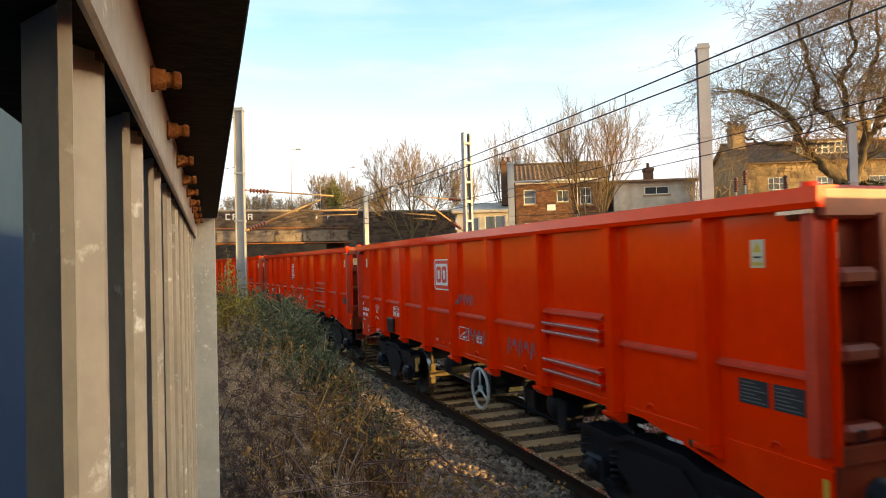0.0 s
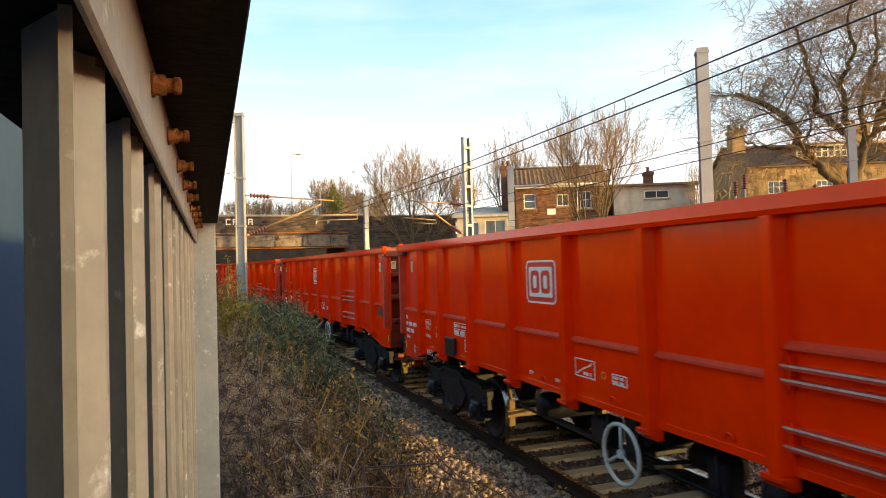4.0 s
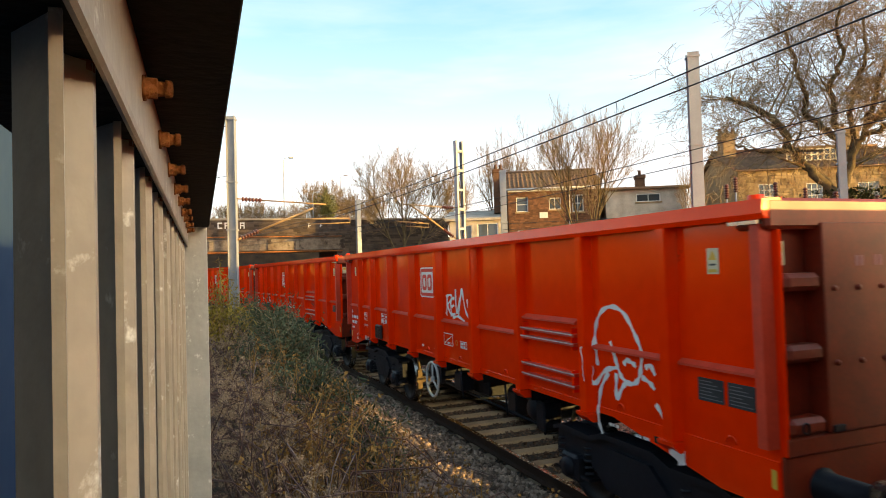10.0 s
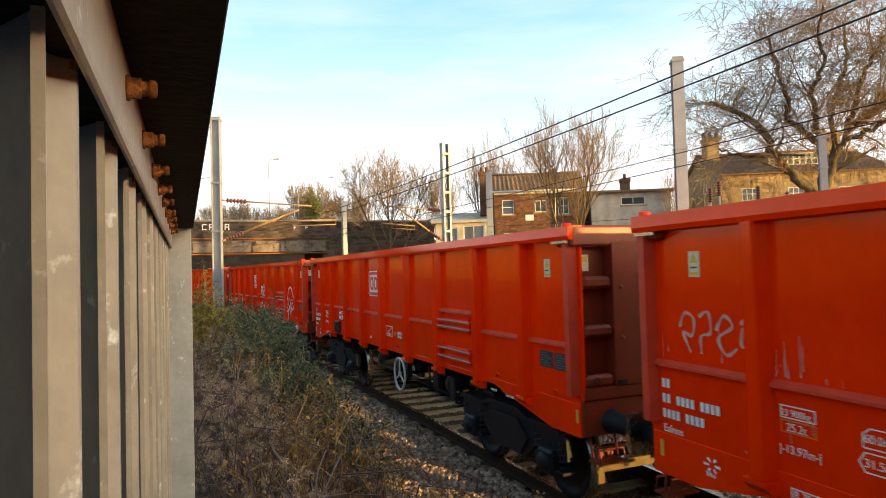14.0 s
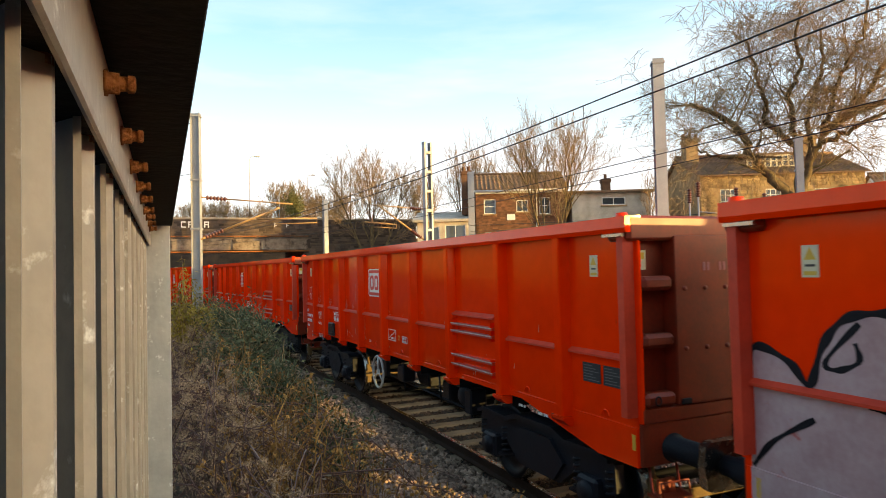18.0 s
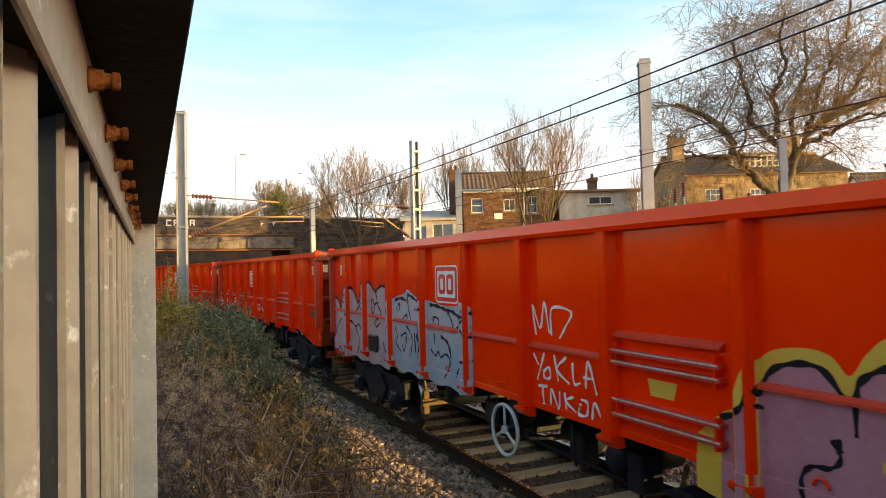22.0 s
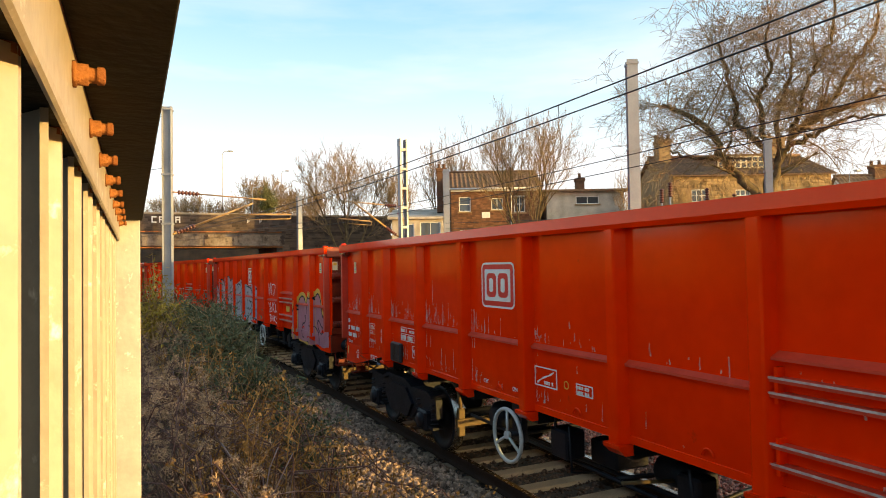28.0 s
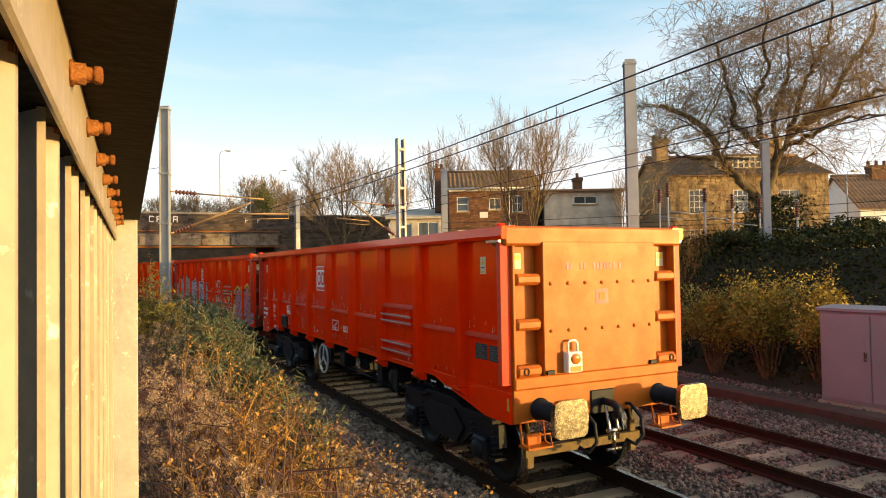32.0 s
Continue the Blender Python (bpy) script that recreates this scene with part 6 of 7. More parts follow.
        for q in range(5):
            paint_line(w, "outline", [edge[q], edge[(q + 1) % 5]], 0.010, WHITE, 0.004, "", 1)
        letters(w, text, 4.70, z0 + 0.035, 0.052)
    frame_mark(w, WHITE, 5.22, 4.92, 1.09, 1.18, 0.008, 0.0135)
    letters(w, "R 70m", 5.20, 1.115, 0.05)
    mark(w, "tag_plate", LOGO_BLUE, [(4.90, 1.045), (4.76, 1.045), (4.76, 1.085), (4.90, 1.085)], 0.014)
    frame_mark(w, WHITE, 3.84, 3.08, 1.575, 1.785, 0.009, 0.004), frame_mark(w, WHITE, 3.84, 3.08, 1.575, 1.685, 0.009, 0.0045)
    dashes(w, 3.80, 0.68, 1.595, 0.068), dashes(w, 3.80, 0.20, 1.71, 0.05), dashes(w, 3.50, 0.38, 1.715, 0.035)
    frame_mark(w, WHITE, 3.40, 3.07, 1.35, 1.53, 0.010, 0.004)
    letters(w, "MMA", 3.385, 1.395, 0.088)
    frame_mark(w, WHITE, 0.20, -0.18, 1.47, 1.67, 0.012, 0.004)
    paint_line(w, "instruction_mark", [(0.16, 1.50), (0.05, 1.56), (-0.06, 1.60), (-0.13, 1.64)], 0.020, WHITE, 0.004), dashes(w, 0.02, 0.16, 1.50, 0.035)
    frame_mark(w, WHITE, -0.48, -0.72, 1.48, 1.59, 0.011, 0.004)
    dashes(w, -0.51, 0.17, 1.54, 0.03), dashes(w, -0.51, 0.17, 1.495, 0.03)
    ring = [(-0.33 + 0.035 * math.cos(q * math.pi / 6), 1.545 + 0.035 * math.sin(q * math.pi / 6)) for q in range(13)]
    paint_line(w, "round_mark", ring, 0.012, YELLOW, 0.004)
    letters(w, "OFF", 1.25, 1.33, 0.045), letters(w, "ON", 0.62, 1.33, 0.045)
    # star mark with its distance below
    for q in range(6):
        c, d = math.cos(q * math.pi / 3), math.sin(q * math.pi / 3)
        paint_line(w, "star_mark", [(5.93 + 0.03 * c, 1.13 + 0.03 * d), (5.93 + 0.085 * c, 1.13 + 0.06 * d)], 0.022, WHITE, 0.004, "", 1)
    letters(w, "500m", 6.00, 1.035, 0.035)
    dashes(w, -4.2, 0.16, 1.10, 0.03), dashes(w, -4.6, 0.22, 1.08, 0.03)
    mark(w, "tag_plate", STEEL, [(-4.86, 1.09), (-4.98, 1.09), (-4.98, 1.15), (-4.86, 1.15)], 0.014)
    for yc in (-6.12, 6.50):
        mark(w, "yellow_mark", YELLOW, [(yc + 0.02, 1.06), (yc - 0.02, 1.06), (yc - 0.02, 1.20), (yc + 0.02, 1.20)], 0.014)
    # grey mesh box hung under the third stanchion, near side
    bm = bmesh.new()
    box(bm, -SKIN - 0.07, -SKIN - 0.012, 3.74, 4.13, 1.22, 1.53, 0.02)
    cage = part("document_box", bm, PLATE, w, "black mesh document box")
    for q in range(7):
        bm = bmesh.new()
        box(bm, -SKIN - 0.078, -SKIN - 0.07, 3.77 + q * 0.054, 3.78 + q * 0.054, 1.25, 1.50)
        part("wire", bm, TROUGH, cage)
    # underframe: centre sill and cross-members, open between
    bm = bmesh.new()
    box(bm, -1.17, 1.17, REAR + 0.27, FRONT - 0.27, 1.20, 1.24)
    box(bm, -0.22, 0.22, REAR + 0.21, FRONT - 0.21, 0.90, 1.20)
    for y in STANCHIONS:
        box(bm, -1.17, 1.17, y - 0.06, y + 0.06, 1.04, 1.20)
    part("underframe", bm, BLACK, w)
    # brake gear
    bm = bmesh.new()
    for i in range(3):
        a = i * 2 * math.pi / 3 + math.pi / 2
        tube(bm, [(-1.24, 0.72, 0.83), (-1.24, 0.72 + 0.27 * math.cos(a), 0.83 + 0.27 * math.sin(a))], 0.016, 6)
    tube(bm, [(-1.24, 0.72 + 0.28 * math.cos(q * math.pi / 14), 0.83 + 0.28 * math.sin(q * math.pi / 14)) for q in range(29)], 0.021, 8, False)
    tube(bm, [(-1.26, 0.72, 0.83), (-1.22, 0.72, 0.83)], 0.045, 10)
    part("handbrake_wheel", bm, HANDWHEEL, w, "pale grey handbrake wheel")
    bm = bmesh.new()
    tube(bm, [(-1.22, 0.72, 0.83), (-0.3, 0.72, 0.83)], 0.03, 8)
    box(bm, -1.12, -1.05, 0.62, 0.82, 0.75, 1.2)
    part("handbrake_shaft", bm, BLACK, w)
    for y in (1.55, -2.1):
        bm = bmesh.new()
        lathe(bm, [(-0.95, 0), (-0.95, 0.10), (-0.88, 0.17), (-0.2, 0.17), (-0.13, 0.10), (-0.13, 0)], "x", 16, (0, y, 0.83))
        part("air_reservoir", bm, BLACK, w)
    for name, pts, r in (("brake_pipe", [(-0.9, 2.2, 0.72), (-0.9, -2.2, 0.66)], 0.02), ("pull_rod", [(-0.55, 2.3, 0.55), (-0.55, -2.5, 0.60)], 0.022), ("pull_rod", [(0.5, 2.3, 0.6), (0.5, -2.5, 0.6)], 0.02),
                         ("cross_shaft", [(-0.9, -0.6, 0.68), (0.6, -0.9, 0.70)], 0.025), ("cross_shaft", [(-0.8, -1.4, 0.62), (0.5, -1.2, 0.66)], 0.02),
                         ("hanger", [(-1.1, -0.2, 1.1), (-1.08, -0.2, 0.66), (-0.7, -0.2, 0.6)], 0.014), ("hanger", [(-1.1, -1.7, 1.1), (-1.1, -1.75, 0.7)], 0.014), ("hanger", [(-1.05, 0.1, 1.15), (-1.02, 0.15, 0.72), (-0.8, 0.2, 0.7)], 0.016),
                         ("hanger", [(-1.0, -2.5, 1.15), (-1.0, -2.55, 0.62), (-0.7, -2.5, 0.6)], 0.018)):
        bm = bmesh.new()
        tube(bm, pts, r, 6)
        part(name, bm, BLACK, w)
    for x0, x1, y0, y1, z0, z1 in ((-0.75, -0.35, -0.45, -0.05, 0.68, 0.92), (-0.9, -0.7, -1.6, -1.35, 0.62, 0.95), (-1.08, -0.85, -0.12, 0.16, 0.74, 1.02), (-1.05, -0.80, -2.62, -2.42, 0.66, 1.0)):
        bm = bmesh.new()
        box(bm, x0, x1, y0, y1, z0, z1, 0.02)
        part("valve_box", bm, BLACK, w)
    bm = bmesh.new()
    lathe(bm, [(-0.6, 0), (-0.6, 0.13), (-0.1, 0.13), (-0.1, 0)], "y", 14, (-0.5, -0.7, 0.78))
    part("brake_cylinder", bm, BLACK, w)
    bm = bmesh.new()
    tube(bm, [(-1.15, -1.0, 0.80), (-0.5, -1.05, 0.74)], 0.018, 6)
    part("brake_lever", bm, BRAKE, w)
    # couplings, hoses and steps at each end
    for k, e in ((1, FRONT), (-1, REAR)):
        bm = bmesh.new()
        box(bm, -0.17, 0.17, min(e, e + k * 0.05), max(e, e + k * 0.05), 0.92, 1.20, 0.01)
        tube(bm, [(0, e, 1.06), (0, e + k * 0.22, 1.06), (0, e + k * 0.31, 1.02), (0, e + k * 0.30, 0.94), (0, e + k * 0.24, 0.93)], 0.045, 8)
        part("draw_hook", bm, BLACK, w)
        bm = bmesh.new()
        for x in (-0.06, 0.06):
            tube(bm, [(x, e + k * 0.16, 1.04), (x, e + k * 0.22, 0.78), (x, e + k * 0.22, 0.66)], 0.019, 6)
        tube(bm, [(-0.09, e + k * 0.22, 0.76), (0.09, e + k * 0.22, 0.76)], 0.03, 8), tube(bm, [(0, e + k * 0.22, 0.78), (0, e + k * 0.22, 0.50)], 0.022, 8)
        tube(bm, [(-0.10, e + k * 0.22, 0.55), (0.10, e + k * 0.22, 0.55)], 0.02, 8)
        part("screw_coupling", bm, STEEL, w)
        for x, col in ((-0.32, BLACK), (0.36, BLACK)):
            bm = bmesh.new()
            tube(bm, [(x, e, 0.98), (x, e + k * 0.10, 1.0), (x + 0.05, e + k * 0.22, 0.86), (x + 0.06, e + k * 0.24, 0.66), (x - 0.02, e + k * 0.20, 0.55), (x - 0.10, e + k * 0.12, 0.60)], 0.022, 8)
            part("brake_hose", bm, col, w)
        for x in (-0.95, 0.95):
            bm = bmesh.new()
            box(bm, x - 0.16, x + 0.16, min(e - k * 0.04, e + k * 0.16), max(e - k * 0.04, e + k * 0.16), 0.66, 0.68)
            for s in (x - 0.15, x + 0.15):
                tube(bm, [(s, e - k * 0.02, 0.95), (s, e + k * 0.02, 0.70), (s, e + k * 0.15, 0.67)], 0.013, 6)
            tube(bm, [(x - 0.15, e + k * 0.15, 0.67), (x - 0.15, e + k * 0.12, 0.80), (x + 0.15, e + k * 0.12, 0.80), (x + 0.15, e + k * 0.15, 0.67)], 0.010, 6)
            box(bm, x - 0.09, x + 0.09, min(e + k * 0.0, e + k * 0.03), max(e + k * 0.0, e + k * 0.03), 0.68, 0.80)
            part("shunter_step", bm, END_RED, w)
            bm = bmesh.new()
            xx = 1.345 if x > 0 else -1.345
            box(bm, min(xx, xx - math.copysign(0.10, x)), max(xx, xx - math.copysign(0.10, x)), min(e, e - k * 0.26), max(e, e - k * 0.26), 2.985, 3.012)
            part("lamp_bracket", bm, STEEL, w)
        for x in (-WIDE + 0.05, WIDE - 0.05):
            bm = bmesh.new()
            lathe(bm, [(3.16, 0.055), (3.20, 0.05), (3.205, 0.0)], "z", 10, (x, e - k * 0.06, 0))
            part("corner_cap", bm, RED, w)
        for z in (2.50, 1.95):
            for q in range(7):
                bm = bmesh.new()
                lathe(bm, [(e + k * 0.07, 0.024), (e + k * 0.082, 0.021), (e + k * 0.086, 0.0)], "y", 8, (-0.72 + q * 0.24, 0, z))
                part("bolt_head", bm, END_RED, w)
        for x in (-1.06, 1.06):
            end_mark(w, "warning_plate", STICKER, x - 0.055, x + 0.055, 2.68, 2.86, e - k * 0.088, k)
            end_mark(w, "warning_triangle", YELLOW, x - 0.035, x + 0.035, 2.78, 2.84, e - k * 0.084, k)
        end_mark(w, "warning_plate", FADED, -0.09, 0.09, 2.24, 2.42, e + k * 0.071, k)
        end_mark(w, "warning_triangle", RED_DULL, -0.045, 0.045, 2.29, 2.38, e + k * 0.075, k)
        for q, ln in enumerate((2, 2, 4, 3, 1)):
            x0 = -0.50 + 0.19 * q
            for c in range(ln):
                end_mark(w, "number_bar", FADED, x0 + c * 0.05, x0 + c * 0.05 + 0.03, 2.66, 2.74, e + k * 0.071, k)
    bm = bmesh.new()
    n, rows = 40, []
    for i in range(13):
        x = -1.17 + 2.34 * i / 12
        rows.append([bm.verts.new((x, REAR + 0.27 + (FRONT - REAR - 0.54) * j / n, 2.74 + 0.52 * (1 - (abs(x) / 1.2) ** 1.5) * (0.5 + 0.5 * math.cos(j * 2 * math.pi / n * 3 + 1.0)) + 0.06 * noise.noise((x * 4, j * 0.9, 0)) + 0.03 * noise.noise((x * 11, j * 2.3, 5)))) for j in range(n + 1)])
    for a, b in zip(rows, rows[1:]):
        for j in range(n):
            f = bm.faces.new((a[j], b[j], b[j + 1], a[j + 1]))
            f.smooth = True
    part("stone_load", bm, LOAD, w, "heaped pale crushed stone")
    # bogies
    for c in (4.30, -4.30):
        bm = bmesh.new()
        box(bm, -1.0, 1.0, c - 0.22, c + 0.22, 0.55, 0.88, 0.03)
        lathe(bm, [(0.85, 0.3), (0.93, 0.25), (0.93, 0)], "z", 14, (0, c, 0))
        bogie = part("bogie", bm, BLACK, w)
        for k in (-1, 1):
            bm = bmesh.new()
            prism(bm, [(c - 1.36, 0.52), (c - 1.34, 0.78), (c - 1.20, 0.86), (c - 0.62, 0.84), (c - 0.36, 0.92), (c + 0.36, 0.92), (c + 0.62, 0.84), (c + 1.20, 0.86), (c + 1.34, 0.78), (c + 1.36, 0.52), (c + 1.14, 0.50), (c + 0.70, 0.56), (c + 0.42, 0.36), (c - 0.42, 0.36), (c - 0.70, 0.56), (c - 1.14, 0.50)], k * 0.96, k * 1.06, "x")
            prism(bm, [(c - 0.55, 0.60), (c - 0.30, 0.80), (c + 0.30, 0.80), (c + 0.55, 0.60), (c + 0.36, 0.38), (c - 0.36, 0.38)], k * 1.06, k * 1.10, "x")
            prism(bm, [(c - 1.32, 0.80), (c - 1.18, 0.835), (c - 0.62, 0.815), (c - 0.36, 0.895), (c + 0.36, 0.895), (c + 0.62, 0.815), (c + 1.18, 0.835), (c + 1.32, 0.80), (c + 1.32, 0.84), (c + 1.18, 0.885), (c + 0.62, 0.865), (c + 0.38, 0.945), (c - 0.38, 0.945), (c - 0.62, 0.865), (c - 1.18, 0.885), (c - 1.32, 0.84)], k * 0.90, k * 1.13, "x")
            part("side_frame", bm, BLACK, bogie)
            for a in (c + 1.0, c - 1.0):
                o = 1 if a > c else -1
                bm = bmesh.new()
                box(bm, min(k * 0.90, k * 1.15), max(k * 0.90, k * 1.15), a - 0.16, a + 0.16, 0.32, 0.60, 0.03)
                lathe(bm, [(k * 1.15, 0.11), (k * 1.19, 0.10), (k * 1.195, 0.0)], "x", 14, (0, a, WHEEL_R))
                part("axle_box", bm, BLACK, bogie)
                for d in (-0.26, 0.26):
                    bm = bmesh.new()
                    tube(bm, [(k * 1.03 + 0.058 * math.cos(q * 0.7), a + d + 0.058 * math.sin(q * 0.7), 0.40 + q * 0.0074) for q in range(46)], 0.014, 5)
                    box(bm, k * 1.03 - 0.08, k * 1.03 + 0.08, a + d - 0.08, a + d + 0.08, 0.37, 0.40)
                    part("coil_spring", bm, BLACK, bogie)
                bm = bmesh.new()
                box(bm, k * 0.77 - 0.05, k * 0.77 + 0.05, a + o * 0.49, a + o * 0.56, 0.30, 0.68, 0.012)
                tube(bm, [(k * 0.77, a + o * 0.54, 0.66), (k * 0.77, a + o * 0.44, 0.95)], 0.025, 6)
                part("brake_block", bm, BRAKE, bogie)
        for a in (c + 1.0, c - 1.0):
            o = 1 if a > c else -1
            bm = bmesh.new()
            box(bm, -0.85, 0.85, a + o * 0.53, a + o * 0.59, 0.44, 0.54)
            part("brake_beam", bm, BRAKE, bogie)
            bm = bmesh.new()
            tube(bm, [(-1.1, 0, 0), (1.1, 0, 0)], 0.08, 12)
            for k in (-1, 1):
                lathe(bm, [(k * 0.69, 0.0), (k * 0.69, 0.485), (k * 0.718, 0.485), (k * 0.735, WHEEL_R), (k * 0.825, WHEEL_R - 0.004), (k * 0.828, 0.40), (k * 0.80, 0.37), (k * 0.775, 0.30), (k * 0.77, 0.17), (k * 0.80, 0.14), (k * 0.84, 0.13), (k * 0.84, 0.0)], "x", 32)
            ws = part("wheelset", bm, [BLACK, STEEL], bogie)
            for f in ws.data.polygons:
                r = [math.hypot(ws.data.vertices[i].co.y, ws.data.vertices[i].co.z) for i in f.vertices]
                f.material_index = int(min(r) > 0.45)
            ws.matrix_basis = pose(0, a, WHEEL_R)
    return w


FIRST, LAST = -3, 8
WAGONS = {FIRST: build_wagon()}
for i in range(FIRST + 1, LAST + 1):
    WAGONS[i] = copy_thing(WAGONS[FIRST], pose(0, 0, 0))


# ---- what sets single wagons apart ----
def tag_strokes(w, strokes, width, mat, label):
    for k, pts in enumerate(strokes):
        paint_line(w, "graffiti_stroke", pts, width, mat, 0.004 + 0.0012 * (k % 3), label)


def painted_wagons():
    # the handbrake stands one bay farther back on these
    for i in (0, 1, 2, 3, 5, 7):
        for o in WAGONS[i].children:
            if o.name.split(".")[0] in ("handbrake_wheel", "handbrake_shaft"):
                o.location.y -= HAND_SHIFT
    w = WAGONS[0]
    for c in (-0.35, -1.8):
        tag_strokes(w, [[(c + 0.3 - 0.16 * q, 1.45 + 0.12 * (q % 2)), (c + 0.26 - 0.16 * q, 1.66), (c + 0.2 - 0.16 * q, 1.52)] for q in range(5)], 0.05, FADED, "faded purple graffiti")
    tag_strokes(w, [[(0.2 - 0.12 * q, 2.02 + 0.05 * (q % 2)), (0.16 - 0.12 * q, 2.18), (0.08 - 0.12 * q, 2.05)] for q in range(5)], 0.05, FADED, "faded purple graffiti")
    w = WAGONS[4]
    tag_strokes(w, [[(0.06, 2.27), (-0.14, 2.3), (-0.18, 2.23), (-0.01, 2.13), (-0.16, 1.96)], [(0.0, 2.27), (0.04, 1.96)], [(-0.3, 2.25), (-0.15, 2.22), (-0.17, 2.0), (-0.32, 2.01)], [(-0.16, 2.11), (-0.27, 2.14)], [(-0.34, 2.4), (-0.37, 2.02), (-0.5, 2.26)], [(-0.59, 2.42), (-0.44, 1.98)]], 0.05, SPRAY_WHITE, "white spray-painted tag")
    tag_strokes(w, [[(-0.59, 2.41), (-0.71, 2.08), (-0.86, 1.95)], [(-0.78, 2.25), (-0.86, 1.98)], [(-0.22, 1.94), (-0.43, 1.97), (-0.67, 1.91)], [(0.09, 2.01), (0.06, 2.0)], [(-0.91, 2.13), (-0.94, 2.12)]], 0.05, SPRAY_WHITE, "white spray-painted tag")
    tag_strokes(w, [[(-4.03, 1.68), (-4.01, 1.83), (-4.01, 2.05), (-4.11, 2.23), (-4.29, 2.3), (-4.48, 2.24), (-4.63, 2.05), (-4.71, 1.9), (-4.7, 1.74), (-4.65, 1.62), (-4.55, 1.57), (-4.42, 1.61), (-4.35, 1.72), (-4.25, 1.95)], [(-3.92, 1.87), (-3.95, 1.69), (-3.98, 1.49), (-4.15, 1.64), (-4.35, 1.7)], [(-4.21, 1.63), (-4.08, 1.46), (-4.03, 1.25), (-4.04, 1.1), (-4.09, 0.99)], [(-4.33, 1.64), (-4.32, 1.48), (-4.33, 1.39), (-4.43, 1.53), (-4.49, 1.56)], [(-4.45, 1.74), (-4.5, 1.79), (-4.59, 1.77), (-4.63, 1.74)], [(-4.71, 1.66), (-4.82, 1.62), (-4.88, 1.57)]], 0.055, SPRAY_WHITE, "white spray-painted tag")
    tag_strokes(w, [[(-4.76, 1.75), (-4.83, 1.78), (-4.89, 1.7)], [(-4.89, 1.44), (-4.98, 1.33), (-5.05, 1.17)], [(-5.21, 1.13), (-5.23, 0.99)]], 0.055, SPRAY_WHITE, "white spray-painted tag")
    w = WAGONS[6]
    tag_strokes(w, [[(6.24, 2.20), (6.18, 2.32), (6.08, 2.28), (6.10, 2.14), (6.20, 2.16), (6.12, 2.0)], [(6.02, 2.30), (5.92, 2.34), (5.90, 2.18), (6.0, 2.14), (6.0, 2.0)],
                    [(5.84, 2.20), (5.76, 2.32), (5.68, 2.24), (5.82, 2.14), (5.74, 2.02), (5.64, 2.08)], [(5.60, 2.26), (5.56, 2.30), (5.54, 2.14), (5.60, 2.10), (5.58, 2.24), (5.54, 2.02)]], 0.03, SPRAY_THIN, "thin grey spray-painted scribble")
    # bare scrapes: flecks that run up from the ledges and beside the stanchions
    for i, count in ((6, 90), (8, 420)):
        rnd, bm = random.Random(i), bmesh.new()
        for q in range(count):
            y = rnd.choice((rnd.uniform(2.0, 6.5), rnd.uniform(-5.9, 6.5), rnd.choice(STANCHIONS[:5]) - 0.10 - abs(rnd.gauss(0, 0.10))))
            z0 = rnd.choice((1.92, 1.92, 1.92, 1.30, rnd.uniform(1.3, 2.2)))
            if drape(y) > 0:
                continue
            h = abs(rnd.gauss(0, 0.13)) * (1 if y > 1 else 0.5) + 0.015
            z0 += abs(rnd.gauss(0, 0.06)) if rnd.random() < 0.5 else 0.0
            wd, n = rnd.uniform(0.004, 0.020), rnd.randint(2, 5)
            side = [(y + rnd.uniform(-0.3, 0.3) * wd, z0 + h * k / n, wd * rnd.uniform(0.3, 1.0) * (1 - 0.6 * k / n)) for k in range(n + 1)]
            rows = [[bm.verts.new((-SKIN - 0.0026 - (0.011 if c < 1.262 else 0.0), a + d, c)) for d in (b / 2, -b / 2)] for a, c, b in side]
            for u, v in zip(rows, rows[1:]):
                bm.faces.new((u[0], v[0], v[1], u[1]))
        tagged(part("paint_scrapes", bm, SCRAPE, WAGONS[i], "pale bare scrapes in the paint"), kind="stuff")
    w = WAGONS[7]
    for o in [o for o in w.children if o.name.split(".")[0] in ("writing", "letters", "outline", "star_mark", "instruction_mark", "round_mark", "tag_plate")]:
        y = sum((o.matrix_basis @ v.co).y for v in o.data.vertices) / len(o.data.vertices)
        if y > -1.0:
            bpy.data.objects.remove(o)
    crest = [(6.56, 1.44), (6.56, 1.92), (6.49, 2.13), (6.23, 2.05), (6.09, 1.92), (5.99, 2.18), (5.84, 2.36), (5.61, 2.41), (5.4, 2.38), (5.12, 2.25), (4.93, 2.08), (4.79, 2.21), (4.62, 2.35), (4.46, 2.4), (4.23, 2.48), (4.03, 2.39), (3.88, 2.32), (3.69, 2.4), (3.45, 2.43), (3.26, 2.37), (3.19, 2.23), (3.17, 1.97), (3.18, 1.55)]
    paint_fill(w, "graffiti_fill", crest, SPRAY_PINK, 0.003, "pale pink and white graffiti fill with black outlines", low=1.0)
    paint_line(w, "graffiti_outline", crest, 0.065, SPRAY_BLACK, 0.006)
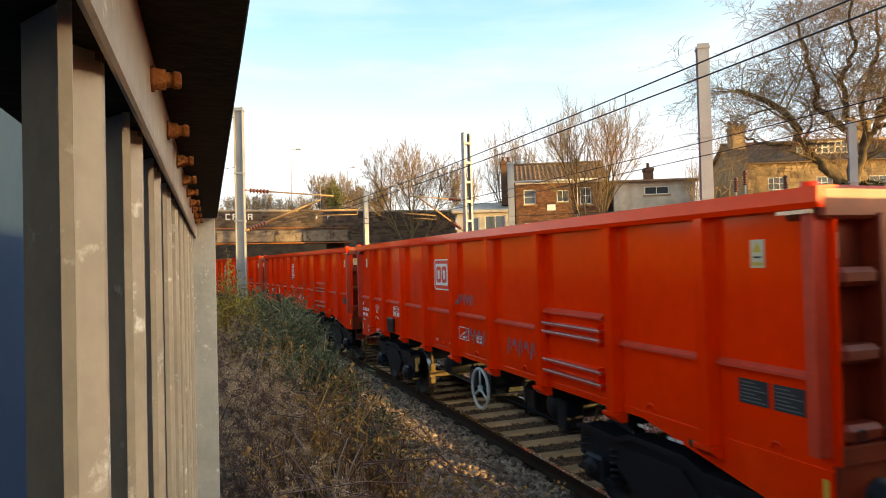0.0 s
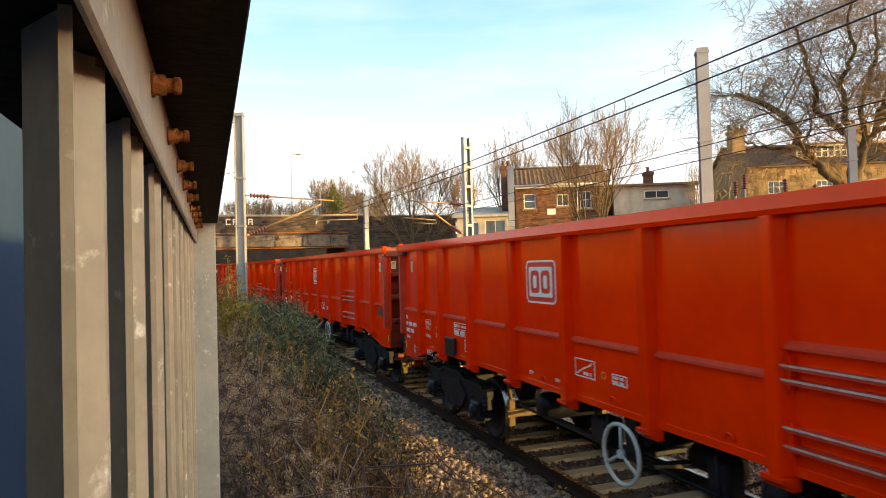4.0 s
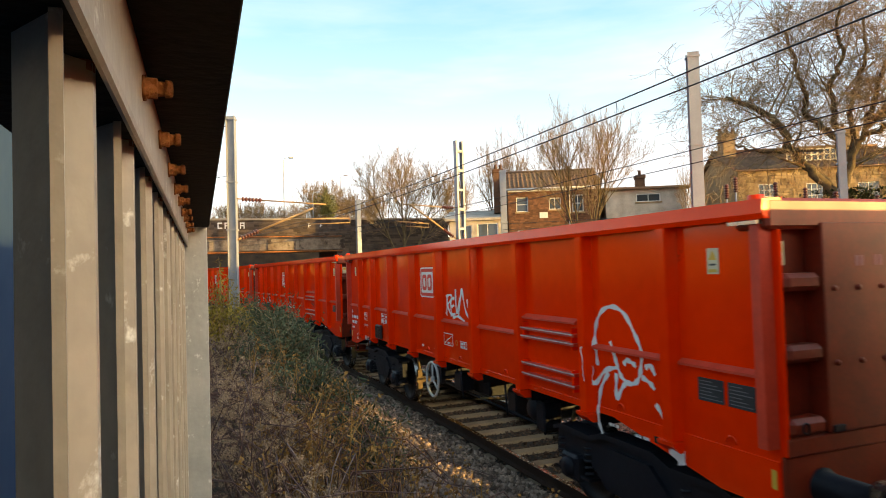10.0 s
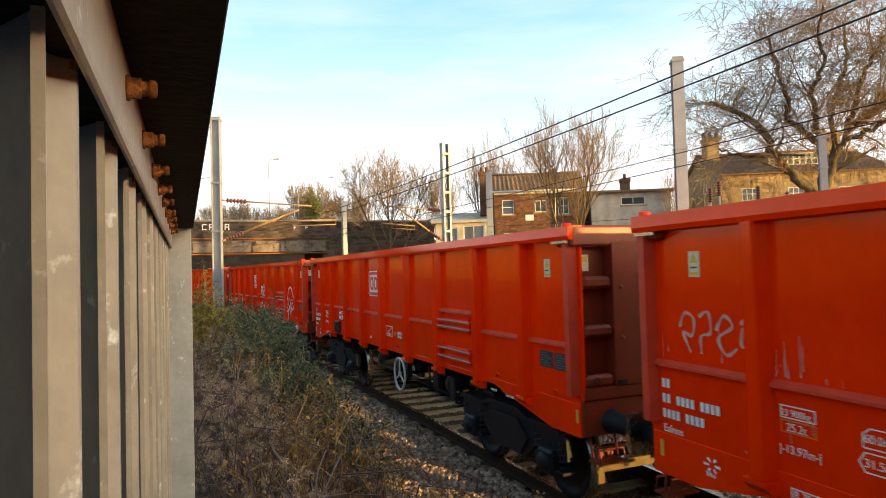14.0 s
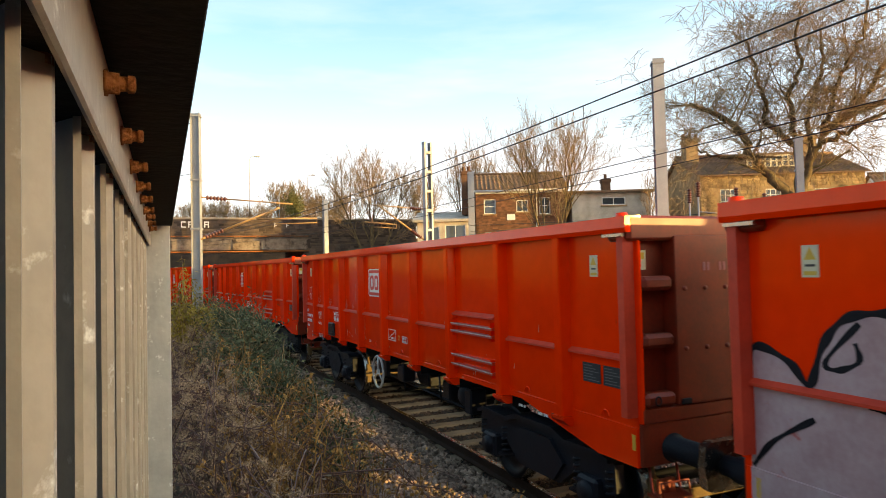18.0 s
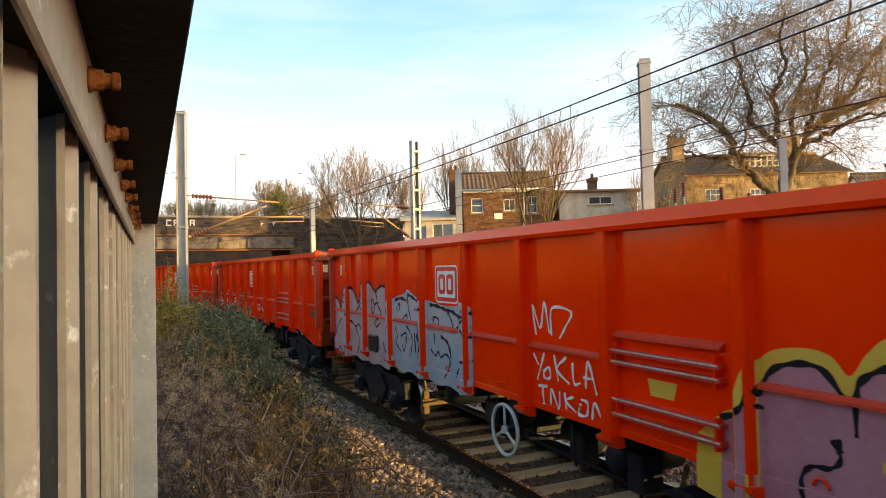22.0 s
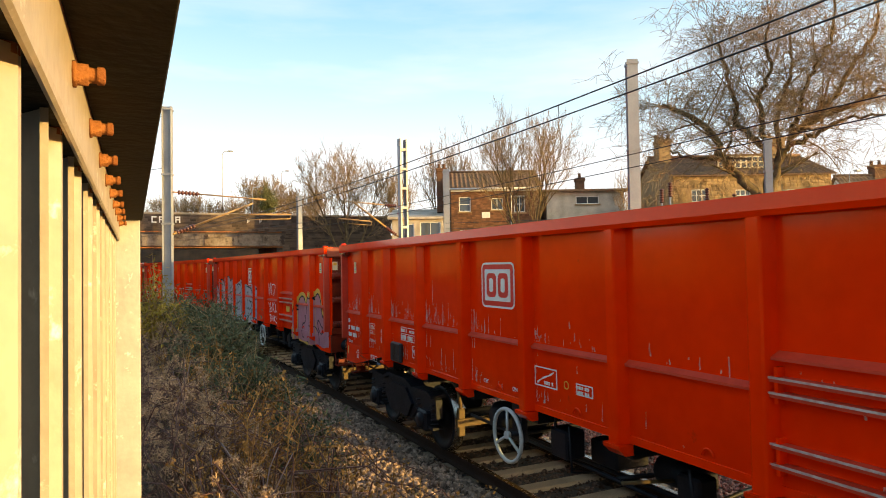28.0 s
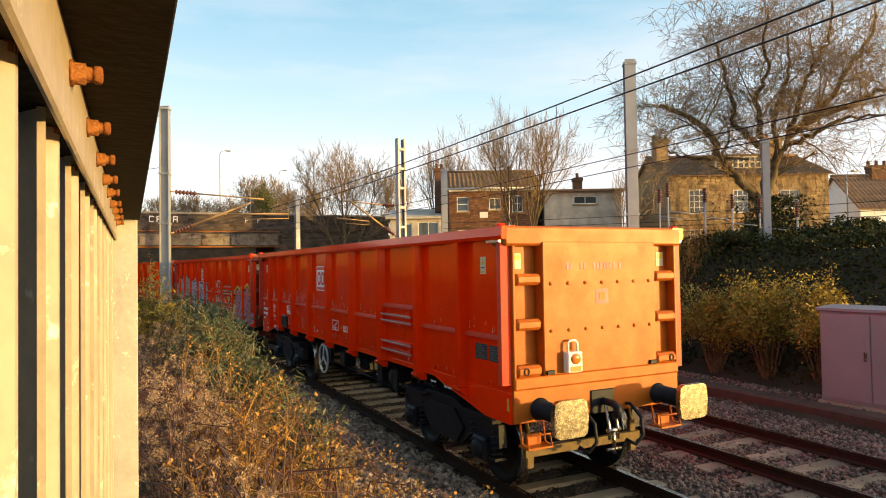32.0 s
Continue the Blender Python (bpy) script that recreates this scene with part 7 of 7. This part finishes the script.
    tag_strokes(w, [[(5.75, 2.34), (5.97, 2.09), (5.9, 2.04), (5.76, 2.11), (5.78, 2.22)], [(5.43, 2.24), (5.5, 2.03), (5.39, 1.82), (5.71, 1.85)], [(4.52, 2.33), (4.79, 2.13), (4.83, 2.0), (4.59, 1.92), (4.53, 2.15), (4.68, 2.19)], [(5.09, 1.87), (4.69, 2.09), (4.59, 1.89)], [(4.09, 2.17), (4.12, 2.03), (4.06, 1.91), (3.95, 1.99), (3.98, 2.13), (4.07, 2.18)], [(3.94, 2.08), (3.7, 2.13)]], 0.044, SPRAY_BLACK, "black graffiti outline")
    tag_strokes(w, [[(3.86, 2.3), (3.75, 2.06), (3.59, 1.93), (3.93, 1.76), (3.85, 1.68), (3.64, 1.77)], [(5.4, 1.71), (5.1, 1.6), (4.87, 1.65), (4.72, 1.54), (4.56, 1.64)], [(6.06, 1.7), (6.37, 1.49), (6.54, 1.28)], [(6.55, 1.03), (6.41, 0.87), (6.17, 1.09), (5.97, 0.94), (5.82, 1.14)], [(3.5, 1.44), (3.43, 1.3), (3.28, 1.26)], [(3.25, 1.8), (3.37, 1.65), (3.3, 1.53), (3.21, 1.46)]], 0.044, SPRAY_BLACK, "black graffiti outline")
    tag_strokes(w, [[(5.1, 1.6), (4.84, 1.29), (5.02, 1.05)]], 0.044, SPRAY_BLACK, "black graffiti outline")
    crest = [(3.12, 1.85), (3.04, 2.14), (2.88, 2.25), (2.45, 2.33), (2.36, 2.39), (2.18, 2.34), (1.79, 2.22), (1.61, 2.25), (1.4, 2.23), (1.14, 2.2), (0.84, 2.19), (0.52, 2.22), (0.33, 2.27), (0.23, 2.25), (0.18, 2.11), (0.18, 1.82)]
    paint_fill(w, "graffiti_fill", crest, SPRAY_BLUE, 0.0035, "pale blue graffiti fill", low=1.06)
    tag_strokes(w, [[(2.89, 2.2), (2.63, 2.24), (2.41, 2.21)], [(2.35, 2.31), (2.18, 2.28), (1.98, 2.22), (1.77, 2.14)], [(1.48, 2.18), (1.29, 2.18), (1.04, 2.15), (0.91, 2.13), (0.75, 2.12), (0.58, 2.07), (0.5, 2.06), (0.52, 2.17), (0.34, 2.18)], [(1.13, 1.75), (0.96, 1.7), (0.87, 1.63), (0.81, 1.48)], [(0.65, 1.86), (0.56, 1.93), (0.53, 1.86)], [(1.68, 2.11), (1.6, 2.11)]], 0.06, SPRAY_BLACK, "black graffiti outline")
    tag_strokes(w, [[(2.35, 2.29), (2.3, 2.06), (2.2, 1.88)], [(2.81, 2.09), (2.8, 2.01)], [(2.76, 2.12), (2.67, 2.15), (2.72, 2.02)], [(2.65, 1.85), (2.47, 1.96), (2.38, 1.98), (2.42, 1.88), (2.62, 1.89)], [(2.91, 1.75), (2.82, 1.61), (2.86, 1.48), (2.67, 1.36)], [(2.66, 1.61), (2.48, 1.68), (2.4, 1.64), (2.52, 1.39), (2.61, 1.49)]], 0.040, SPRAY_BLACK, "black graffiti outline")
    tag_strokes(w, [[(2.42, 1.8), (2.21, 1.67), (2.19, 1.52), (2.28, 1.33)], [(2.08, 1.72), (2.07, 1.41), (2.0, 1.7), (1.94, 1.43), (1.86, 1.76), (1.82, 1.46)], [(1.69, 1.91), (1.68, 1.72), (1.64, 1.56), (1.72, 1.38), (1.66, 1.26)], [(1.37, 2.02), (1.32, 1.89), (1.23, 1.88), (1.19, 1.98), (1.28, 2.01), (1.38, 2.0)], [(0.88, 2.11), (0.79, 2.01), (0.73, 1.93), (0.76, 1.82)], [(1.35, 1.77), (1.33, 1.62)]], 0.040, SPRAY_BLACK, "black graffiti outline")
    tag_strokes(w, [[(1.48, 1.53), (1.32, 1.45), (1.23, 1.52), (1.14, 1.45), (0.97, 1.51), (0.84, 1.43), (0.91, 1.28), (1.02, 1.17)], [(0.48, 1.76), (0.48, 1.64), (0.44, 1.54), (0.53, 1.39), (0.61, 1.32), (0.64, 1.23)], [(0.44, 1.54), (0.32, 1.49), (0.17, 1.52)], [(0.27, 2.15), (0.19, 2.15), (0.24, 2.07), (0.3, 2.1), (0.3, 2.0), (0.22, 2.06)], [(0.3, 1.92), (0.23, 1.84), (0.19, 1.8)], [(3.09, 2.11), (3.03, 1.99), (3.14, 1.81), (3.01, 1.74)]], 0.040, SPRAY_BLACK, "black graffiti outline")
    tag_strokes(w, [[(0.55, 1.39), (0.48, 1.28)]], 0.040, SPRAY_BLACK, "black graffiti outline")
    tag_strokes(w, [[(2.4, 2.22), (2.32, 2.13)], [(1.42, 2.0), (1.38, 1.89)], [(0.76, 1.97), (0.75, 1.9)], [(0.91, 2.13), (0.9, 2.05)], [(2.08, 2.09), (1.89, 2.06)], [(0.47, 1.66), (0.44, 1.61)]], 0.04, SPRAY_RED, "red graffiti line")
    tag_strokes(w, [[(1.14, 1.44), (1.07, 1.47)], [(2.48, 1.62), (2.43, 1.52)]], 0.04, SPRAY_RED, "red graffiti line")
    # white tags in the next bay
    tag_strokes(w, [[(-1.28, 1.98), (-1.22, 2.30), (-1.36, 2.06), (-1.44, 2.34), (-1.52, 2.02)], [(-1.56, 2.00), (-1.58, 2.28), (-1.90, 2.26), (-1.80, 2.10), (-1.70, 1.98)], [(-1.22, 1.78), (-1.32, 1.66)], [(-1.42, 1.80), (-1.28, 1.50)], [(-1.40, 1.60), (-1.50, 1.66), (-1.52, 1.56), (-1.42, 1.54), (-1.40, 1.62)],
                    [(-1.60, 1.80), (-1.66, 1.54)], [(-1.80, 1.80), (-1.64, 1.66), (-1.84, 1.54)], [(-1.90, 1.76), (-1.92, 1.56), (-2.02, 1.58)], [(-2.10, 1.54), (-2.14, 1.80), (-2.26, 1.50)], [(-2.06, 1.64), (-2.22, 1.64)],
                    [(-1.30, 1.44), (-1.46, 1.46), (-1.38, 1.42), (-1.40, 1.26)], [(-1.52, 1.28), (-1.54, 1.44), (-1.66, 1.26), (-1.68, 1.44)], [(-1.76, 1.44), (-1.78, 1.28)], [(-1.90, 1.42), (-1.78, 1.36), (-1.94, 1.28)], [(-2.02, 1.38), (-1.98, 1.28), (-2.10, 1.28), (-2.12, 1.40), (-2.02, 1.42)], [(-2.18, 1.26), (-2.22, 1.42), (-2.32, 1.28)]], 0.032, SPRAY_WHITE, "white spray-painted tag")
    # pink piece at the rear with a yellow edge, sprayed over the data plates
    for o in [o for o in w.children if o.name.split(".")[0] in ("data_plate", "plate_line")]:
        bpy.data.objects.remove(o)
    back = [(-3.42, 1.41), (-3.65, 1.61), (-3.81, 1.71), (-3.92, 1.96), (-4.06, 2.11), (-4.3, 2.16), (-4.48, 2.13), (-4.59, 2.02), (-4.69, 2.16), (-4.81, 2.27), (-4.88, 2.19), (-5.01, 2.15), (-5.19, 2.19), (-5.38, 2.27), (-5.52, 2.24), (-5.61, 2.12), (-5.66, 1.93), (-5.72, 1.79), (-5.85, 1.73), (-6.03, 1.71), (-6.12, 1.67), (-6.12, 1.6), (-6.12, 1.44), (-6.12, 1.27)]
    paint_fill(w, "graffiti_fill", back, YELLOW, 0.0025, "yellow graffiti edge", low=1.0)
    inside = [(-3.64, 1.58), (-3.86, 1.67), (-3.95, 1.77), (-4.06, 1.97), (-4.23, 2.05), (-4.42, 2.04), (-4.56, 1.88), (-4.62, 1.87), (-4.65, 1.99), (-4.77, 2.08), (-4.93, 2.11), (-5.06, 2.07), (-5.18, 2.04), (-5.28, 2.09), (-5.4, 2.15), (-5.5, 2.12), (-5.59, 2.02), (-5.64, 1.86), (-5.71, 1.68), (-5.92, 1.59), (-6.12, 1.57), (-6.12, 1.42), (-6.12, 1.26)]
    paint_fill(w, "graffiti_fill", inside, SPRAY_ROSE, 0.0045, "rose pink graffiti fill", low=1.0)
    paint_line(w, "graffiti_outline", inside, 0.05, SPRAY_BLACK, 0.007)
    tag_strokes(w, [[(-3.95, 1.77), (-4.05, 1.65), (-4.17, 1.53), (-4.08, 1.66)], [(-4.62, 1.87), (-4.62, 1.66)], [(-4.49, 1.62), (-4.52, 1.5), (-4.45, 1.43), (-4.33, 1.41), (-4.26, 1.3), (-4.32, 1.11), (-4.44, 1.1)], [(-4.8, 1.59), (-4.72, 1.56), (-4.72, 1.46), (-4.8, 1.44), (-4.73, 1.2)], [(-4.91, 1.48), (-5.11, 1.43), (-5.25, 1.39), (-5.43, 1.29), (-5.51, 1.18), (-5.5, 0.98)], [(-5.39, 1.54), (-5.43, 1.39), (-5.6, 1.27), (-5.7, 1.29), (-5.72, 1.39), (-5.6, 1.46), (-5.48, 1.55), (-5.39, 1.54)]], 0.04, SPRAY_BLACK, "black graffiti outline")
    tag_strokes(w, [[(-3.99, 1.08), (-4.26, 1.18), (-4.38, 1.04), (-4.67, 1.07), (-5.04, 0.99)]], 0.04, SPRAY_BLACK, "black graffiti outline")
    tag_strokes(w, [[(-5.16, 2.16), (-5.21, 2.04), (-5.1, 1.91), (-4.92, 1.79), (-4.91, 1.72)], [(-4.49, 1.62), (-4.52, 1.54)]], 0.075, SPRAY_BLACK, "black graffiti outline")
    tag_strokes(w, [[(-5.46, 1.47), (-5.54, 1.38), (-5.62, 1.32), (-5.66, 1.35)], [(-4.02, 1.01), (-4.5, 0.98), (-5.04, 0.96)], [(-4.79, 1.55), (-4.77, 1.49)]], 0.05, YELLOW, "yellow graffiti accent")
    mark(w, "spray_patch", YELLOW, [(-2.95, 1.62), (-3.20, 1.62), (-3.24, 1.76), (-2.92, 1.76)], 0.004)
    # the last wagon's tail end: orange-brown dust plus low sunlight, both in the colour
    w = WAGONS[8]
    for o in [o for o in w.children_recursive if o.type == "MESH" and o.data.materials and (o.data.materials[0] is END_RED or o.name.split(".")[0] in ("end_wall", "corner_post"))]:
        if sum(v.co.y for v in o.data.vertices) < 0:
            o.data = o.data.copy()
            o.data.materials[0] = RED_DULL
    # tail lamp on the last wagon
    e = REAR - 0.072
    bm = bmesh.new()
    box(bm, -0.575, -0.375, e - 0.10, e - 0.0, 1.46, 1.70, 0.012)
    lamp = part("tail_lamp", bm, WHITE, w, "white battery tail lamp with an amber lens")
    bm = bmesh.new()
    tube(bm, [(-0.54, e - 0.05, 1.69), (-0.54, e - 0.05, 1.80), (-0.51, e - 0.05, 1.83), (-0.44, e - 0.05, 1.83), (-0.41, e - 0.05, 1.80), (-0.41, e - 0.05, 1.69)], 0.014, 6)
    part("handle", bm, WHITE, lamp)
    bm = bmesh.new()
    lathe(bm, [(e - 0.10, 0.065), (e - 0.115, 0.06), (e - 0.125, 0.03), (e - 0.126, 0)], "y", 18, (-0.475, 0, 1.62))
    part("lens", bm, LENS, lamp)
    bm = bmesh.new()
    box(bm, -0.55, -0.40, e - 0.104, e - 0.10, 1.475, 1.535)
    part("reflector", bm, ORANGE, lamp)


painted_wagons()


def lower_bodies():
    """The bodies stand 1.0 to 3.06 m over the rail: bring the drawn heights above the sill down to that."""
    seen = set()
    for w in WAGONS.values():
        for o in w.children_recursive:
            if o.data and o.name.split(".")[0] == "letters":
                o.matrix_basis = Matrix.Translation((0, 0, (o.matrix_basis.translation.z - 1) * -0.05)) @ o.matrix_basis
            elif o.data and o.data.name not in seen and not o.name.startswith("wheelset"):
                seen.add(o.data.name)
                co = np.empty(3 * len(o.data.vertices), np.float32)
                o.data.vertices.foreach_get("co", co)
                z = co[2::3]
                z[z > 1] = 1 + (z[z > 1] - 1) * 0.95
                o.data.vertices.foreach_set("co", co)
                o.data.update()


lower_bodies()

# front of wagon 0 along the track, second by second
TRAVEL = [(0.0, 15.83), (1.0, 22.19), (3.0, 34.52), (5.5, 49.03), (6.0, 51.73), (8.0, 62.54), (8.5, 65.02), (9.0, 67.38), (11.0, 76.56), (13.0, 84.63),
          (14.0, 88.26), (18.5, 102.53), (19.0, 103.92), (20.0, 106.49), (23.0, 113.76), (24.0, 115.92), (28.0, 123.67), (30.5, 128.04), (32.0, 130.63)]


def travel(t):
    return float(np.polyval(TRAVEL_FIT, t / 32))


TRAVEL_FIT = np.polyfit([a / 32 for a, _ in TRAVEL], [b for _, b in TRAVEL], 7)


def wagon_pose(i, t):
    s = travel(t) - LEN * i - HALF
    a, b = along(s - 4.3), along(s + 4.3)
    d = b - a
    return Matrix.Translation((a + b) / 2) @ Matrix.Rotation(-math.atan2(d.x, d.y), 4, "Z") @ Matrix.Rotation(math.atan2(d.z, math.hypot(d.x, d.y)), 4, "X")


def motions():
    times = [0.5 * i for i in range(65)]
    for i, w in WAGONS.items():
        walk(w, [(t, wagon_pose(i, t)) for t in times])
        if -1 <= i:
            fine = [0.0]
            while fine[-1] < 31.999:
                t = fine[-1] + 0.05
                while t < 32 and travel(t) - travel(fine[-1]) < 0.60:
                    t += 0.02
                fine.append(round(min(t, 32.0), 4))
            fine = sorted({round(round(t * FPS) / FPS, 5) for t in fine})
            for ws in [o for o in w.children_recursive if o.name.startswith("wheelset")]:
                p = ws.location.copy()
                walk(ws, [(t, Matrix.Translation(p) @ Matrix.Rotation(-(travel(t) - travel(0)) / WHEEL_R, 4, "X")) for t in fine])


motions()
